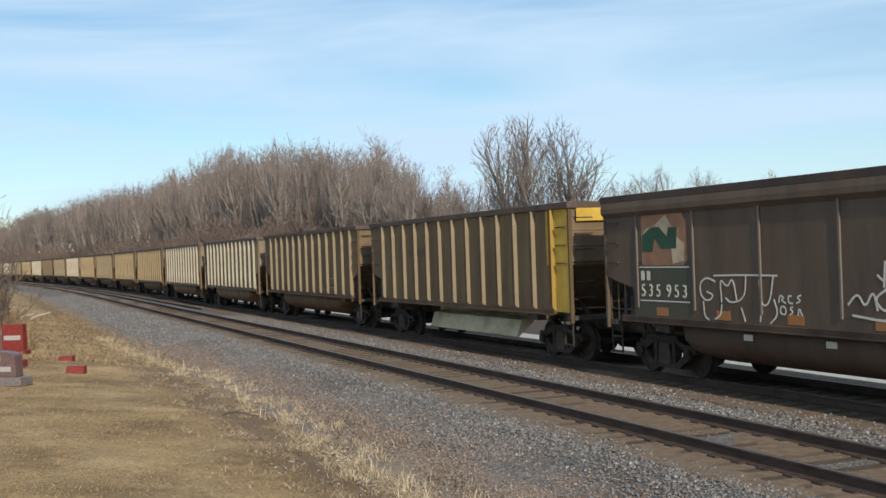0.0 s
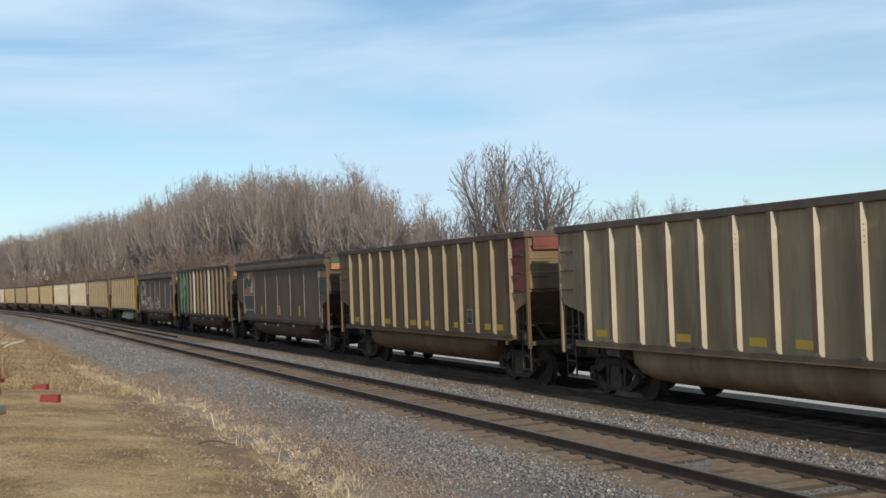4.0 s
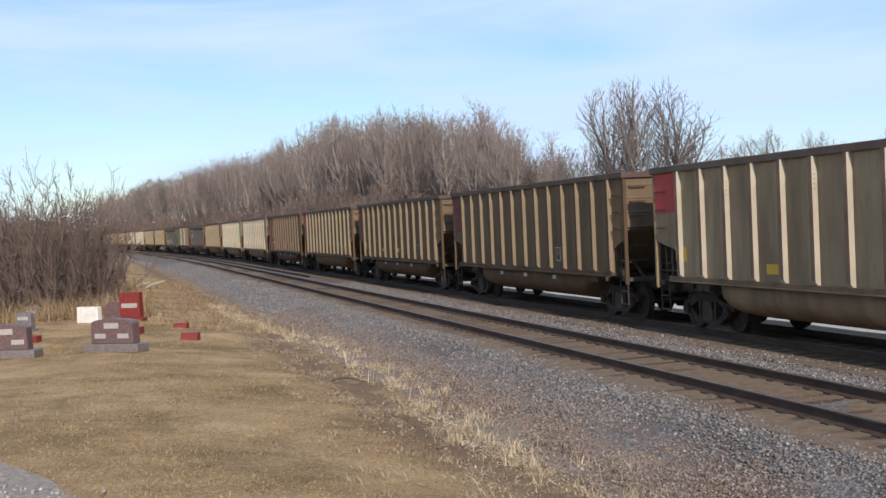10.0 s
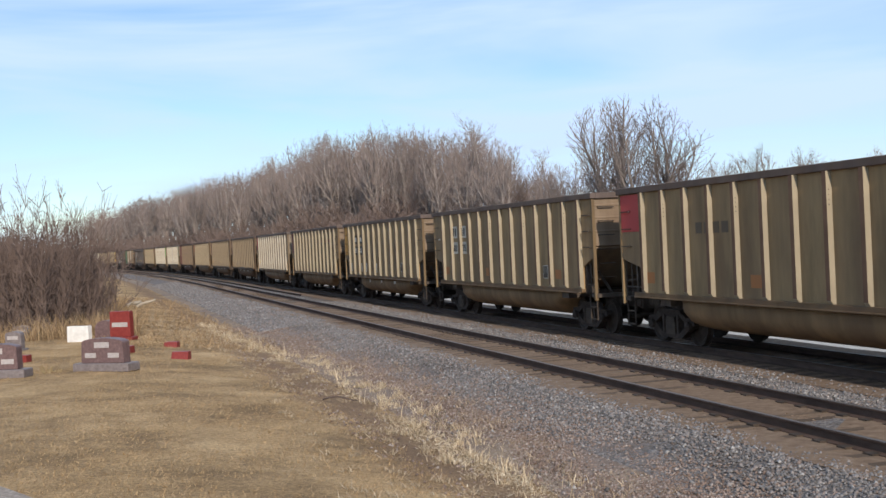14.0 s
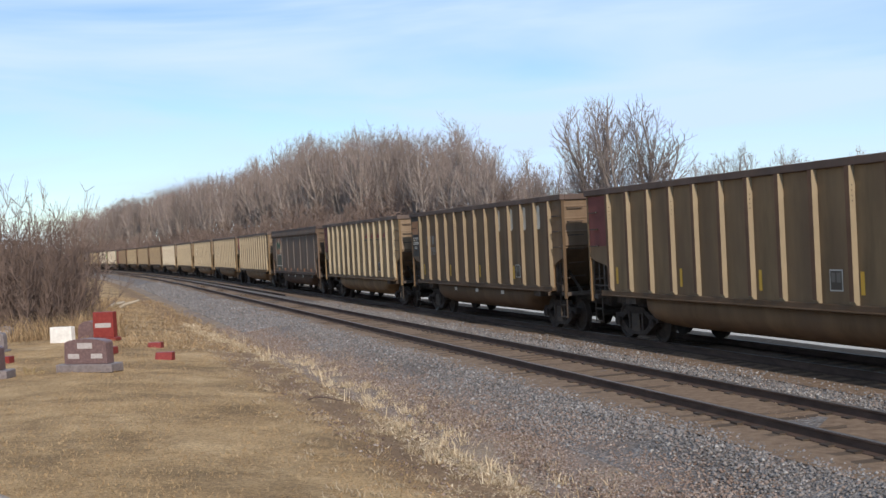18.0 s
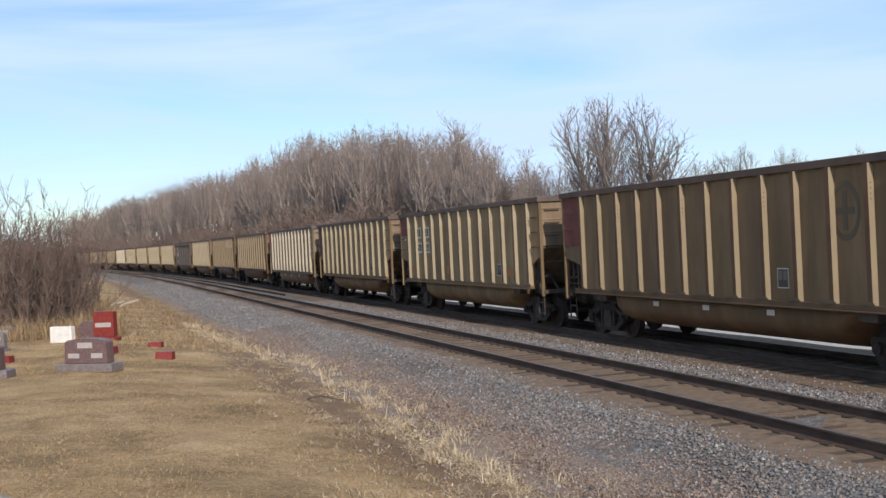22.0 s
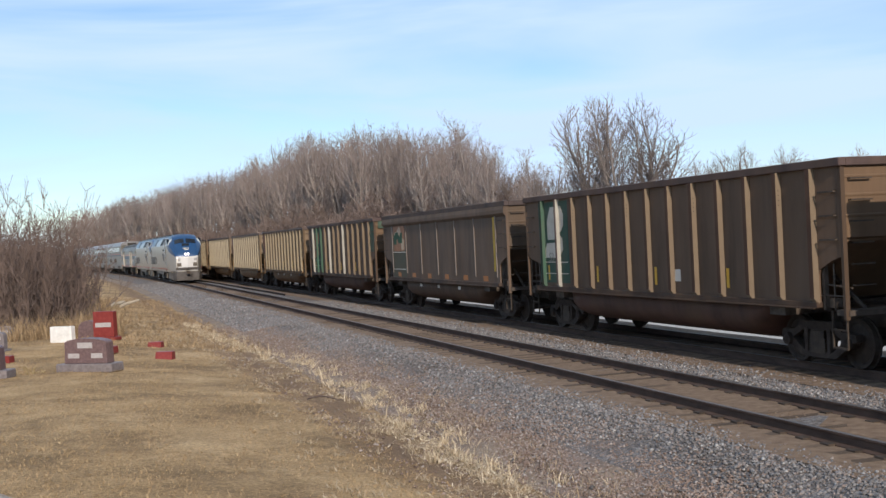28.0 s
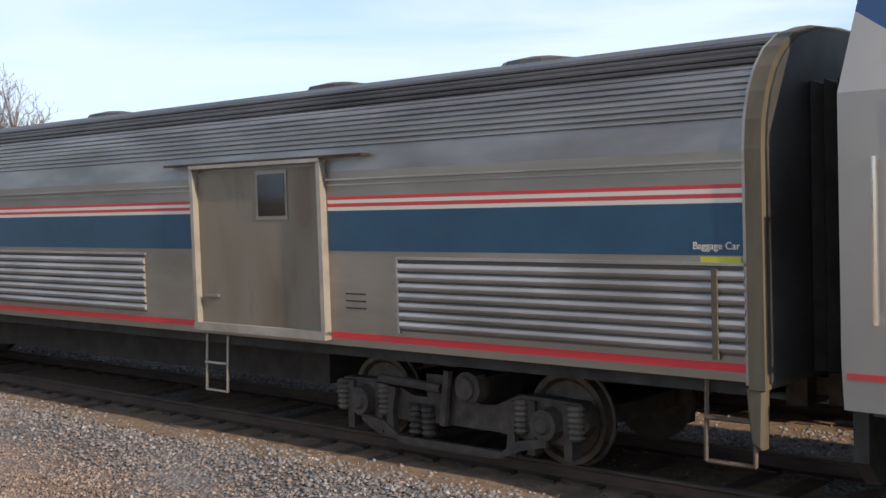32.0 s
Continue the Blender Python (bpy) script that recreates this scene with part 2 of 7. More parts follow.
def tube(bm, p, q, r0, r1=None, n=8, caps=True):
    p, q = Vector(p), Vector(q)
    r1 = r0 if r1 is None else r1
    d = (q - p).normalized()
    u = d.orthogonal().normalized()
    w = d.cross(u)
    ra, rb = [], []
    for i in range(n):
        a = 2 * math.pi * i / n
        o = u * math.cos(a) + w * math.sin(a)
        ra.append(bm.verts.new(p + o * r0))
        rb.append(bm.verts.new(q + o * r1))
    for i in range(n):
        bm.faces.new((ra[i], ra[(i + 1) % n], rb[(i + 1) % n], rb[i]))
    if caps:
        bm.faces.new(ra[::-1])
        bm.faces.new(rb)


def loft(bm, rings, closed=True, caps=True):
    """Skin a row of rings of equal length."""
    vs = [[bm.verts.new(p) for p in ring] for ring in rings]
    n = len(vs[0])
    for a, b in zip(vs, vs[1:]):
        for i in range(n if closed else n - 1):
            j = (i + 1) % n
            bm.faces.new((a[i], a[j], b[j], b[i]))
    if caps and closed:
        bm.faces.new(vs[0][::-1])
        bm.faces.new(vs[-1])
    return vs


def mesh_of(name, bm, material=None, smooth=False, bevel=0.0):
    if bevel:
        bmesh.ops.bevel(bm, geom=bm.edges[:], offset=bevel, segments=1, affect="EDGES")
    bmesh.ops.recalc_face_normals(bm, faces=bm.faces[:])
    me = bpy.data.meshes.new(name)
    bm.to_mesh(me)
    bm.free()
    if material:
        me.materials.append(material)
    if smooth:
        me.polygons.foreach_set("use_smooth", [True] * len(me.polygons))
    return me


def part(name, bm, material, parent, label="", smooth=False, bevel=0.0, color=None, at=None):
    me = bm if isinstance(bm, bpy.types.Mesh) else mesh_of(name, bm, material, smooth, bevel)
    ob = new(name, me)
    ob.parent = parent
    if at is not None:
        ob.matrix_basis = at
    if label:
        ob["label"] = label
    if color:
        ob.color = (*color, 1)
    return ob


def thing(name, m, label, category, group="", kind=""):
    ob = new(name)
    ob.empty_display_size = 0.3
    ob.matrix_basis = m
    return tagged(ob, label, category, group, kind)


def islands(me, material):
    """The loose pieces of a mesh, each as a mesh of its own."""
    bm = bmesh.new()
    bm.from_mesh(me)
    bmesh.ops.remove_doubles(bm, verts=bm.verts[:], dist=1e-5)
    left, out = set(bm.verts), []
    while left:
        seed = left.pop()
        group, queue = {seed}, [seed]
        while queue:
            for e in queue.pop().link_edges:
                for v in e.verts:
                    if v in left:
                        left.discard(v)
                        group.add(v)
                        queue.append(v)
        index = {v: i for i, v in enumerate(group)}
        piece = bpy.data.meshes.new("numeral")
        piece.from_pydata([tuple(v.co) for v in index], [], [[index[v] for v in f.verts] for f in bm.faces if f.verts[0] in index])
        piece.materials.append(material)
        out.append(piece)
    bm.free()
    return out


def text_mesh(body, size, material, depth=0.004):
    """Lettering as a mesh that stands in the local xz plane and reads from +y."""
    cu = bpy.data.curves.new("lettering", "FONT")
    cu.body, cu.size, cu.extrude, cu.align_x = body, size, depth, "CENTER"
    tmp = bpy.data.objects.new("lettering", cu)
    scene.collection.objects.link(tmp)
    dg = bpy.context.evaluated_depsgraph_get()
    me = bpy.data.meshes.new_from_object(tmp.evaluated_get(dg))
    bpy.data.objects.remove(tmp)
    me.transform(pose(0, 0, 0, 90, 0, 180))
    me.materials.clear()
    me.materials.append(material)
    return me

# ---- ground ----
def ground_z(s, lat):
    """Height of the ground, by place along the track and distance to its far side."""
    prof = [(-400, -1.0), (-60, -0.3), (-20, 0.10), (-9, 0.05), (-6.5, -0.18), (-5.2, -0.42), (-4.3, -0.50), (-3.6, -0.42), (-2.0, -0.235), (-1.4, -0.215),
            (1.4, -0.215), (2.1, -0.25), (2.9, -0.215), (5.7, -0.215), (6.45, -0.20), (7.1, -0.52), (8.8, -1.0), (14, -1.1), (40, -1.0), (120, 0), (400, 1.0)]
    z = float(np.interp(lat, [p[0] for p in prof], [p[1] for p in prof]))
    # past the lawn the near side falls away into a wooded hollow
    drop = max(0.0, min(1.0, (s - 40) / 9.0)) * max(0.0, min(1.0, (-8.2 - lat) / 5.0))
    return z - 2.6 * drop * drop * (3 - 2 * drop)


def strip(name, s_rows, lats, mat, label, category, lift=0.0, rough=0.0, sunk=0.0):
    bm = bmesh.new()
    grid = []
    for s in s_rows:
        row = []
        for la in lats:
            x, y, _ = line(s, la)
            row.append(bm.verts.new((x, y, ground_z(s, la) + (lift if la != lats[0] else lift - sunk) + rough * noise.noise((x * 0.9, y * 0.9, 0)))))
        grid.append(row)
    for a, b in zip(grid, grid[1:]):
        for i in range(len(lats) - 1):
            bm.faces.new((a[i], a[i + 1], b[i + 1], b[i]))
    me = mesh_of(name, bm, mat, smooth=True)
    return tagged(new(name, me), label, category, kind="structure")


def ground_material():
    """Dry mown lawn, brown soil and worn patches by the distance from the track."""
    m = bpy.data.materials.new("dry_lawn")
    m.use_nodes = True
    nt = m.node_tree
    b = nt.nodes["Principled BSDF"]
    co = nt.nodes.new("ShaderNodeTexCoord")

    def nz(scale, detail, stops, rough=0.6):
        n = nt.nodes.new("ShaderNodeTexNoise")
        n.inputs["Scale"].default_value, n.inputs["Detail"].default_value, n.inputs["Roughness"].default_value = scale, detail, rough
        nt.links.new(co.outputs["Object"], n.inputs["Vector"])
        r = ramp_node(nt, stops)
        nt.links.new(n.outputs["Fac"], r.inputs["Fac"])
        return n, r
    _, base = nz(0.35, 8, [(0.3, (0.29, 0.192, 0.098)), (0.5, (0.44, 0.302, 0.160)), (0.7, (0.57, 0.408, 0.230))], 0.7)
    _, spot = nz(0.40, 9, [(0.44, g(0)), (0.62, g(0.8))], 0.70)
    n4, wob = nz(0.9, 6, [(0.2, g(0)), (0.8, g(1))], 0.7)
    # bare soil beside the straw at the ballast foot, following the line
    dot = nt.nodes.new("ShaderNodeVectorMath")
    dot.operation = "DOT_PRODUCT"
    dot.inputs[1].default_value = (math.cos(radians(HEAD)), math.sin(radians(HEAD)), 0)
    nt.links.new(co.outputs["Object"], dot.inputs[0])
    add = nt.nodes.new("ShaderNodeMath")
    add.operation, add.inputs[1].default_value = "MULTIPLY_ADD", 2.2
    nt.links.new(n4.outputs["Fac"], add.inputs[0])
    nt.links.new(dot.outputs["Value"], add.inputs[2])
    lat = nt.nodes.new("ShaderNodeMapRange")
    lat.inputs["From Min"].default_value, lat.inputs["From Max"].default_value = NEAR_D - 8.0 + 1.1, NEAR_D - 3.0 + 1.1
    nt.links.new(add.outputs["Value"], lat.inputs["Value"])
    soil = ramp_node(nt, [(0.30, g(0)), (0.46, g(0.75)), (0.58, g(0.85)), (0.66, g(0.25)), (0.74, g(0.6)), (1.0, g(0.9))])
    nt.links.new(lat.outputs["Result"], soil.inputs["Fac"])
    n3, fine = nz(16, 6, [(0.32, g(0.5)), (0.5, g(0.95)), (0.68, g(1.35))], 0.78)
    mx = nt.nodes.new("ShaderNodeMixRGB")
    mx.inputs["Color2"].default_value = (0.175, 0.118, 0.066, 1)
    nt.links.new(spot.outputs["Color"], mx.inputs["Fac"])
    nt.links.new(base.outputs["Color"], mx.inputs["Color1"])
    ms = nt.nodes.new("ShaderNodeMixRGB")
    ms.inputs["Color2"].default_value = (0.21, 0.14, 0.092, 1)
    nt.links.new(soil.outputs["Color"], ms.inputs["Fac"])
    nt.links.new(mx.outputs["Color"], ms.inputs["Color1"])
    mu = nt.nodes.new("ShaderNodeMixRGB")
    mu.blend_type, mu.inputs["Fac"].default_value = "MULTIPLY", 1.0
    nt.links.new(ms.outputs["Color"], mu.inputs["Color1"])
    nt.links.new(fine.outputs["Color"], mu.inputs["Color2"])
    nt.links.new(mu.outputs["Color"], b.inputs["Base Color"])
    b.inputs["Roughness"].default_value, b.inputs["Specular IOR Level"].default_value = 0.95, 0.1
    bp = nt.nodes.new("ShaderNodeBump")
    bp.inputs["Strength"].default_value, bp.inputs["Distance"].default_value = 0.7, 0.05
    nt.links.new(n3.outputs["Fac"], bp.inputs["Height"])
    nt.links.new(bp.outputs["Normal"], b.inputs["Normal"])
    return m


def ballast_material():
    m = bpy.data.materials.new("ballast_bed")
    m.use_nodes = True
    nt = m.node_tree
    b = nt.nodes["Principled BSDF"]
    co = nt.nodes.new("ShaderNodeTexCoord")
    vo = nt.nodes.new("ShaderNodeTexVoronoi")
    vo.inputs["Scale"].default_value = 20.0
    nt.links.new(co.outputs["Object"], vo.inputs["Vector"])
    bw = nt.nodes.new("ShaderNodeRGBToBW")
    nt.links.new(vo.outputs["Color"], bw.inputs["Color"])
    r = ramp_node(nt, [(0.1, (0.09, 0.083, 0.078)), (0.5, (0.165, 0.155, 0.147)), (0.9, (0.26, 0.247, 0.235))])
    nt.links.new(bw.outputs["Val"], r.inputs["Fac"])
    n = nt.nodes.new("ShaderNodeTexNoise")
    n.inputs["Scale"].default_value, n.inputs["Detail"].default_value = 0.8, 6
    nt.links.new(co.outputs["Object"], n.inputs["Vector"])
    r2 = ramp_node(nt, [(0.40, g(0.1)), (0.68, g(0.7))])
    nt.links.new(n.outputs["Fac"], r2.inputs["Fac"])
    mx = nt.nodes.new("ShaderNodeMixRGB")
    mx.inputs["Color2"].default_value = (0.155, 0.115, 0.09, 1)
    nt.links.new(r2.outputs["Color"], mx.inputs["Fac"])
    nt.links.new(r.outputs["Color"], mx.inputs["Color1"])
    nt.links.new(mx.outputs["Color"], b.inputs["Base Color"])
    b.inputs["Roughness"].default_value, b.inputs["Specular IOR Level"].default_value = 0.9, 0.2
    bp = nt.nodes.new("ShaderNodeBump")
    bp.inputs["Strength"].default_value, bp.inputs["Distance"].default_value = 0.9, 0.04
    nt.links.new(vo.outputs["Distance"], bp.inputs["Height"])
    nt.links.new(bp.outputs["Normal"], b.inputs["Normal"])
    return m


M_LAWN, M_BALLAST = ground_material(), ballast_material()
M_BED = material("track_dirt", [(0.25, (0.105, 0.068, 0.043)), (0.5, (0.178, 0.121, 0.079)), (0.8, (0.26, 0.190, 0.130))], 6.0, 0.95, fine=25, bump=0.6)
S_ROWS = [-90, -60, -40] + [-30 + 1.5 * i for i in range(64)] + [68 + 6 * i for i in range(60)] + [460, 520, 600, 720]
LATS = [-400, -200, -110, -60, -40, -30, -24, -19, -15, -12, -10, -8.5, -7.4, -6.5, -5.8, -5.2, -4.7, -4.3, -3.9, -3.5, -2.6, -2.0, -1.4, 1.4, 2.1, 2.9, 5.7, 6.45,
        7.1, 8.8, 11, 14, 20, 30, 45, 80, 120, 250, 400]
strip("ground", S_ROWS, LATS, M_LAWN, "dry yellow-brown mown grass falling to a ditch", "ground", rough=0.05)
far_bm = bmesh.new()
far_vs = [far_bm.verts.new((x, y, -4.2)) for x, y in ((-4500, -4500), (4500, -4500), (4500, 4500), (-4500, 4500))]
far_bm.faces.new(far_vs)
tagged(new("ground_far", mesh_of("ground_far", far_bm, M_LAWN)), "dry open land reaching to the horizon", "ground", kind="structure")
strip("ballast_bed", S_ROWS, [-3.35, -3.1, -2.6, -2.0, -1.4, 1.4, 2.1, 2.9, 5.7, 6.45, 6.7], M_BALLAST,
      "grey crushed-stone ballast under both tracks", "ballast", lift=0.03, rough=0.03)
for la, nm in ((0.0, "near"), (SPACING, "far")):
    # far bed runs on beyond its ties, its brown standing for the train's shade
    strip("trackbed_" + nm, S_ROWS, [la - (1.75 if nm == "near" else 1.95), la - 1.38, la - 0.5, la + 0.5, la + 1.38] + ([la + 2.2] if nm == "far" else []), M_BED, "brown dirt and small stone between the ties", "trackbed", lift=0.043, rough=0.03)

M_TOEBED = material("dirty_gravel", [(0.25, (0.098, 0.072, 0.057)), (0.5, (0.185, 0.142, 0.115)), (0.75, (0.28, 0.225, 0.182))], 9.0, 0.95, fine=40, bump=0.8, dirt=(0.31, 0.235, 0.15), dirt_scale=0.9, dirt_amount=0.7)
strip("ballast_foot", S_ROWS, [-4.95, -4.5, -4.2, -4.0, -3.7, -3.4, -3.0], M_TOEBED, "brown dirty gravel and dust at the foot of the ballast", "ballast", lift=0.022, rough=0.05, sunk=0.075)
M_PALE = material("pale_gravel", [(0.3, (0.34, 0.32, 0.29)), (0.7, (0.47, 0.45, 0.41))], 5.0, 0.95, fine=30, bump=0.4)
# ---- rails ----
RAIL_PROFILE = [(-0.075, -0.175), (0.075, -0.175), (0.075, -0.16), (0.012, -0.14), (0.012, -0.045), (0.037, -0.03), (0.037, -0.004), (0.025, 0.0),
                (-0.025, 0.0), (-0.037, -0.004), (-0.037, -0.03), (-0.012, -0.045), (-0.012, -0.14), (-0.075, -0.16)]


def rail(lat, s0, s1, label, z=0.0):
    bm = bmesh.new()
    rings = []
    s = s0
    while s <= s1:
        x, y, th = line(s, lat)
        rings.append([(x + o * math.cos(th), y + o * math.sin(th), z + h) for o, h in RAIL_PROFILE])
        s += 4.0
    loft(bm, rings)
    me = mesh_of("rail", bm, M_RAIL)
    me.materials.append(M_RAILTOP)
    for p in me.polygons:
        if p.normal.z > 0.9 and p.center.z > z - 0.01:
            p.material_index = 1
    return tagged(new("rail", me), label, "rail", kind="structure")


for base in (0.0, SPACING):
    for side in (-0.755, 0.755):
        rail(base + side, -40, 480, "rusty brown steel rail with a worn running surface")
M_VERGE = material("leaf_litter", [(0.3, (0.05, 0.036, 0.026)), (0.7, (0.10, 0.075, 0.055))], 2.0, 0.95, fine=20, bump=0.5)
strip("verge", S_ROWS, [6.7, 7.1, 7.9, 8.8, 11, 14, 20, 30], M_VERGE, "dark brown ground beyond the far track", "verge", lift=0.02)
strip("access_road", S_ROWS, [8.3, 9.2, 10.4, 11.6, 12.6], M_PALE, "pale gravel track beyond the rails", "road", lift=0.04)
rail(2.12, 69, 180, "spare rusty rail lying between the tracks", z=-0.085)

# ---- coal cars ----
BODY_L, BODY_W, Z_SILL, Z_TOP = 14.54, 3.0, 1.19, 3.75
POST_X = [5.99 - 1.036 * i for i in range(13)]
HALF = BODY_L / 2


def wheelset_mesh():
    bm = bmesh.new()
    side = [(0.69, 0.085), (0.70, 0.485), (0.73, 0.485), (0.735, 0.457), (0.83, 0.452), (0.83, 0.40), (0.80, 0.36), (0.85, 0.16), (0.85, 0.085), (1.05, 0.085)]
    turned(bm, [(-h, r) for h, r in reversed(side)] + side, 20)
    return mesh_of("wheelset", bm, M_SHADEWHEEL)


def side_frame_mesh():
    bm = bmesh.new()
    top = [(-1.14, 0.04), (-1.1, 0.17), (-0.72, 0.19), (-0.45, 0.33), (0.45, 0.33), (0.72, 0.19), (1.1, 0.17), (1.14, 0.04), (1.0, 0.0), (0.72, 0.05),
           (0.42, 0.20), (-0.42, 0.20), (-0.72, 0.05), (-1.0, 0.0)]
    prism(bm, top, -0.07, 0.07)
    prism(bm, [(-1.0, 0.02), (-0.84, -0.11), (-0.5, -0.31), (0.5, -0.31), (0.84, -0.11), (1.0, 0.02), (0.80, 0.05), (0.44, -0.19), (-0.44, -0.19), (-0.80, 0.05)], -0.075, 0.075)
    prism(bm, [(-0.40, 0.24), (-0.28, 0.24), (-0.30, -0.22), (-0.38, -0.22)], -0.085, 0.085)
    prism(bm, [(0.28, 0.24), (0.40, 0.24), (0.38, -0.22), (0.30, -0.22)], -0.085, 0.085)
    prism(bm, [(-0.55, 0.28), (-0.5, 0.36), (0.5, 0.36), (0.55, 0.28)], -0.10, 0.10)
    return mesh_of("side_frame", bm, M_DARKCAST)


def spring_mesh():
    """Spring group: one ribbed block."""
    bm = bmesh.new()
    out = []
    for k in range(6):
        out += [(0.24, -0.21 + 0.05 * k), (0.24, -0.185 + 0.05 * k), (0.20, -0.18 + 0.05 * k), (0.20, -0.165 + 0.05 * k)]
    out = out + [(0.2, 0.2), (-0.2, 0.2)] + [(-a, b) for a, b in reversed(out)]
    prism(bm, out, -0.09, 0.09)
    return mesh_of("spring_nest", bm, M_STEEL)


def cap_mesh():
    bm = bmesh.new()
    tube(bm, (0, -0.05, 0), (0, 0.05, 0), 0.12, 0.115, 14)
    tube(bm, (0, 0.05, 0), (0, 0.075, 0), 0.09, 0.05, 10)
    return mesh_of("bearing_cap", bm, M_DARKCAST)


def bolster_mesh():
    bm = bmesh.new()
    box(bm, -0.2, 0.2, -1.05, 1.05, 0.0, 0.22)
    box(bm, -0.9, 0.9, -0.25, 0.25, -0.05, 0.05)
    tube(bm, (0, 0, 0.2), (0, 0, 0.34), 0.24, n=12)
    return mesh_of("bolster", bm, M_STEEL)


def coupler_mesh():
    bm = bmesh.new()
    box(bm, 0.0, 0.62, -0.07, 0.07, -0.08, 0.08)
    box(bm, 0.52, 0.80, -0.14, 0.10, -0.14, 0.14)
    box(bm, 0.66, 0.84, 0.06, 0.16, -0.14, 0.14)
    box(bm, -0.1, 0.1, -0.25, 0.25, -0.16, 0.2)
    tube(bm, (0.1, 0.45, 0.0), (0.45, 0.3, -0.25), 0.03, n=6)
    tube(bm, (0.45, 0.3, -0.25), (0.75, 0.2, -0.28), 0.03, n=6)
    return mesh_of("coupler", bm, M_STEEL)


def side_sheet_mesh(side):
    """Side plate; past the end posts its lower edge is cut up over the platforms."""
    bm = bmesh.new()
    def end(a):
        return [(a, Z_SILL + 0.05), (a, 1.74), (a + 0.05, 1.83), (HALF - 0.35, 1.98), (HALF, 2.08), (HALF, Z_TOP)]
    near, far = (6.52, 6.12) if side > 0 else (6.12, 6.52)
    prism(bm, end(far) + [(-x, z) for x, z in reversed(end(near))], -0.02, 0.02)
    return mesh_of("side_sheet", bm, M_PAINT)


def post_mesh(bolted=False):
    """Hat-section post: dark red-brown outer face, painted flanks, some with a row of bolts near the top."""
    bm = bmesh.new()
    w, d = 0.085, 0.10
    rings = []
    for z, dd in ((Z_SILL + 0.02, d * 0.35), (Z_SILL + 0.12, d), (Z_TOP - 0.13, d)):
        rings.append([(-w, 0, z), (-w * 0.72, dd, z), (w * 0.72, dd, z), (w, 0, z)])
    loft(bm, rings)
    if bolted:
        for i in range(4):
            z = 3.02 + 0.09 * i
            box(bm, -w * 0.92, -w * 0.78, d * 0.50, d * 0.64, z - 0.011, z + 0.011)
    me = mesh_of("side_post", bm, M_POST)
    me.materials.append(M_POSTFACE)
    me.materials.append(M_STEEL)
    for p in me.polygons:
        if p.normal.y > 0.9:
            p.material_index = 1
        if p.area < 0.003 and abs(p.center.y) > 0.02 and p.center.z < Z_TOP - 0.14:
            p.material_index = 2
    return me


def shoulder_mesh():
    """The rolled-in upper edge of a smooth-sided car."""
    bm = bmesh.new()
    prism(bm, [(0.02, 3.30), (0.11, 3.40), (0.11, 3.50), (0.085, 3.63), (0.02, 3.63)], -HALF, HALF - 0.02, "x")
    return mesh_of("shoulder", bm, M_PAINT)


def thin_post_mesh():
    bm = bmesh.new()
    box(bm, -0.022, 0.022, 0, 0.03, 1.42, 3.35)
    return mesh_of("seam_strip", bm, M_POST)


def rim_mesh():
    bm = bmesh.new()
    o, i = BODY_W / 2 + 0.09, BODY_W / 2 - 0.06
    for sy in (-1, 1):
        ys = sorted((sy * o, sy * i))
        box(bm, -HALF - 0.05, HALF + 0.05, ys[0], ys[1], Z_TOP - 0.13, Z_TOP + 0.02)
    for sx in (-1, 1):
        xs = sorted((sx * (HALF + 0.05), sx * (HALF - 0.1)))
        box(bm, xs[0], xs[1], -i, i, Z_TOP - 0.13, Z_TOP + 0.02)
    return mesh_of("top_chord", bm, M_PAINT, bevel=0.012)


def sill_mesh():
    bm = bmesh.new()
    box(bm, -HALF + 0.75, HALF - 0.75, -0.05, 0.085, Z_SILL - 0.05, Z_SILL + 0.055)
    box(bm, -HALF + 0.8, HALF - 0.8, -0.10, 0.12, Z_SILL - 0.075, Z_SILL - 0.045)
    return mesh_of("side_sill", bm, M_PAINT, bevel=0.008)


def end_wall_mesh():
    """End plate, upper part upright with cross ribs, lower part raked under."""
    bm = bmesh.new()
    y = BODY_W / 2 - 0.02
    out = [(-0.03, Z_TOP - 0.13), (0.03, Z_TOP - 0.13)]
    for zr in (3.40, 3.08, 2.72):
        out += [(0.03, zr + 0.07), (0.042, zr + 0.05), (0.042, zr + 0.03), (0.03, zr)]
    out += [(0.03, 2.38), (-1.9, 1.26), (-1.9, 1.2), (-0.03, 2.31)]
    prism(bm, out, -y, y)
    return mesh_of("end_wall", bm, M_PAINT)


def corner_mesh():
    bm = bmesh.new()
    box(bm, -0.035, 0.035, -0.05, 0.035, 0.95, Z_TOP)
    return mesh_of("corner_post", bm, M_PAINT)


def rung_mesh():
    bm = bmesh.new()
    prism(bm, [(-0.22, 0.0), (-0.22, 0.085), (0.22, 0.085), (0.22, 0.0), (0.195, 0.0), (0.195, 0.06), (-0.195, 0.06), (-0.195, 0.0)], -0.013, 0.013, "z")
    return mesh_of("grab_rung", bm, M_STEEL)


def step_mesh():
    bm = bmesh.new()
    for x in (-0.2, 0.2):
        box(bm, x - 0.015, x + 0.015, -0.03, 0.0, 0.42, 1.1)
    for z in (0.43, 0.75):
        box(bm, -0.2, 0.2, -0.04, 0.01, z, z + 0.03)
    return mesh_of("sill_step", bm, M_STEEL)


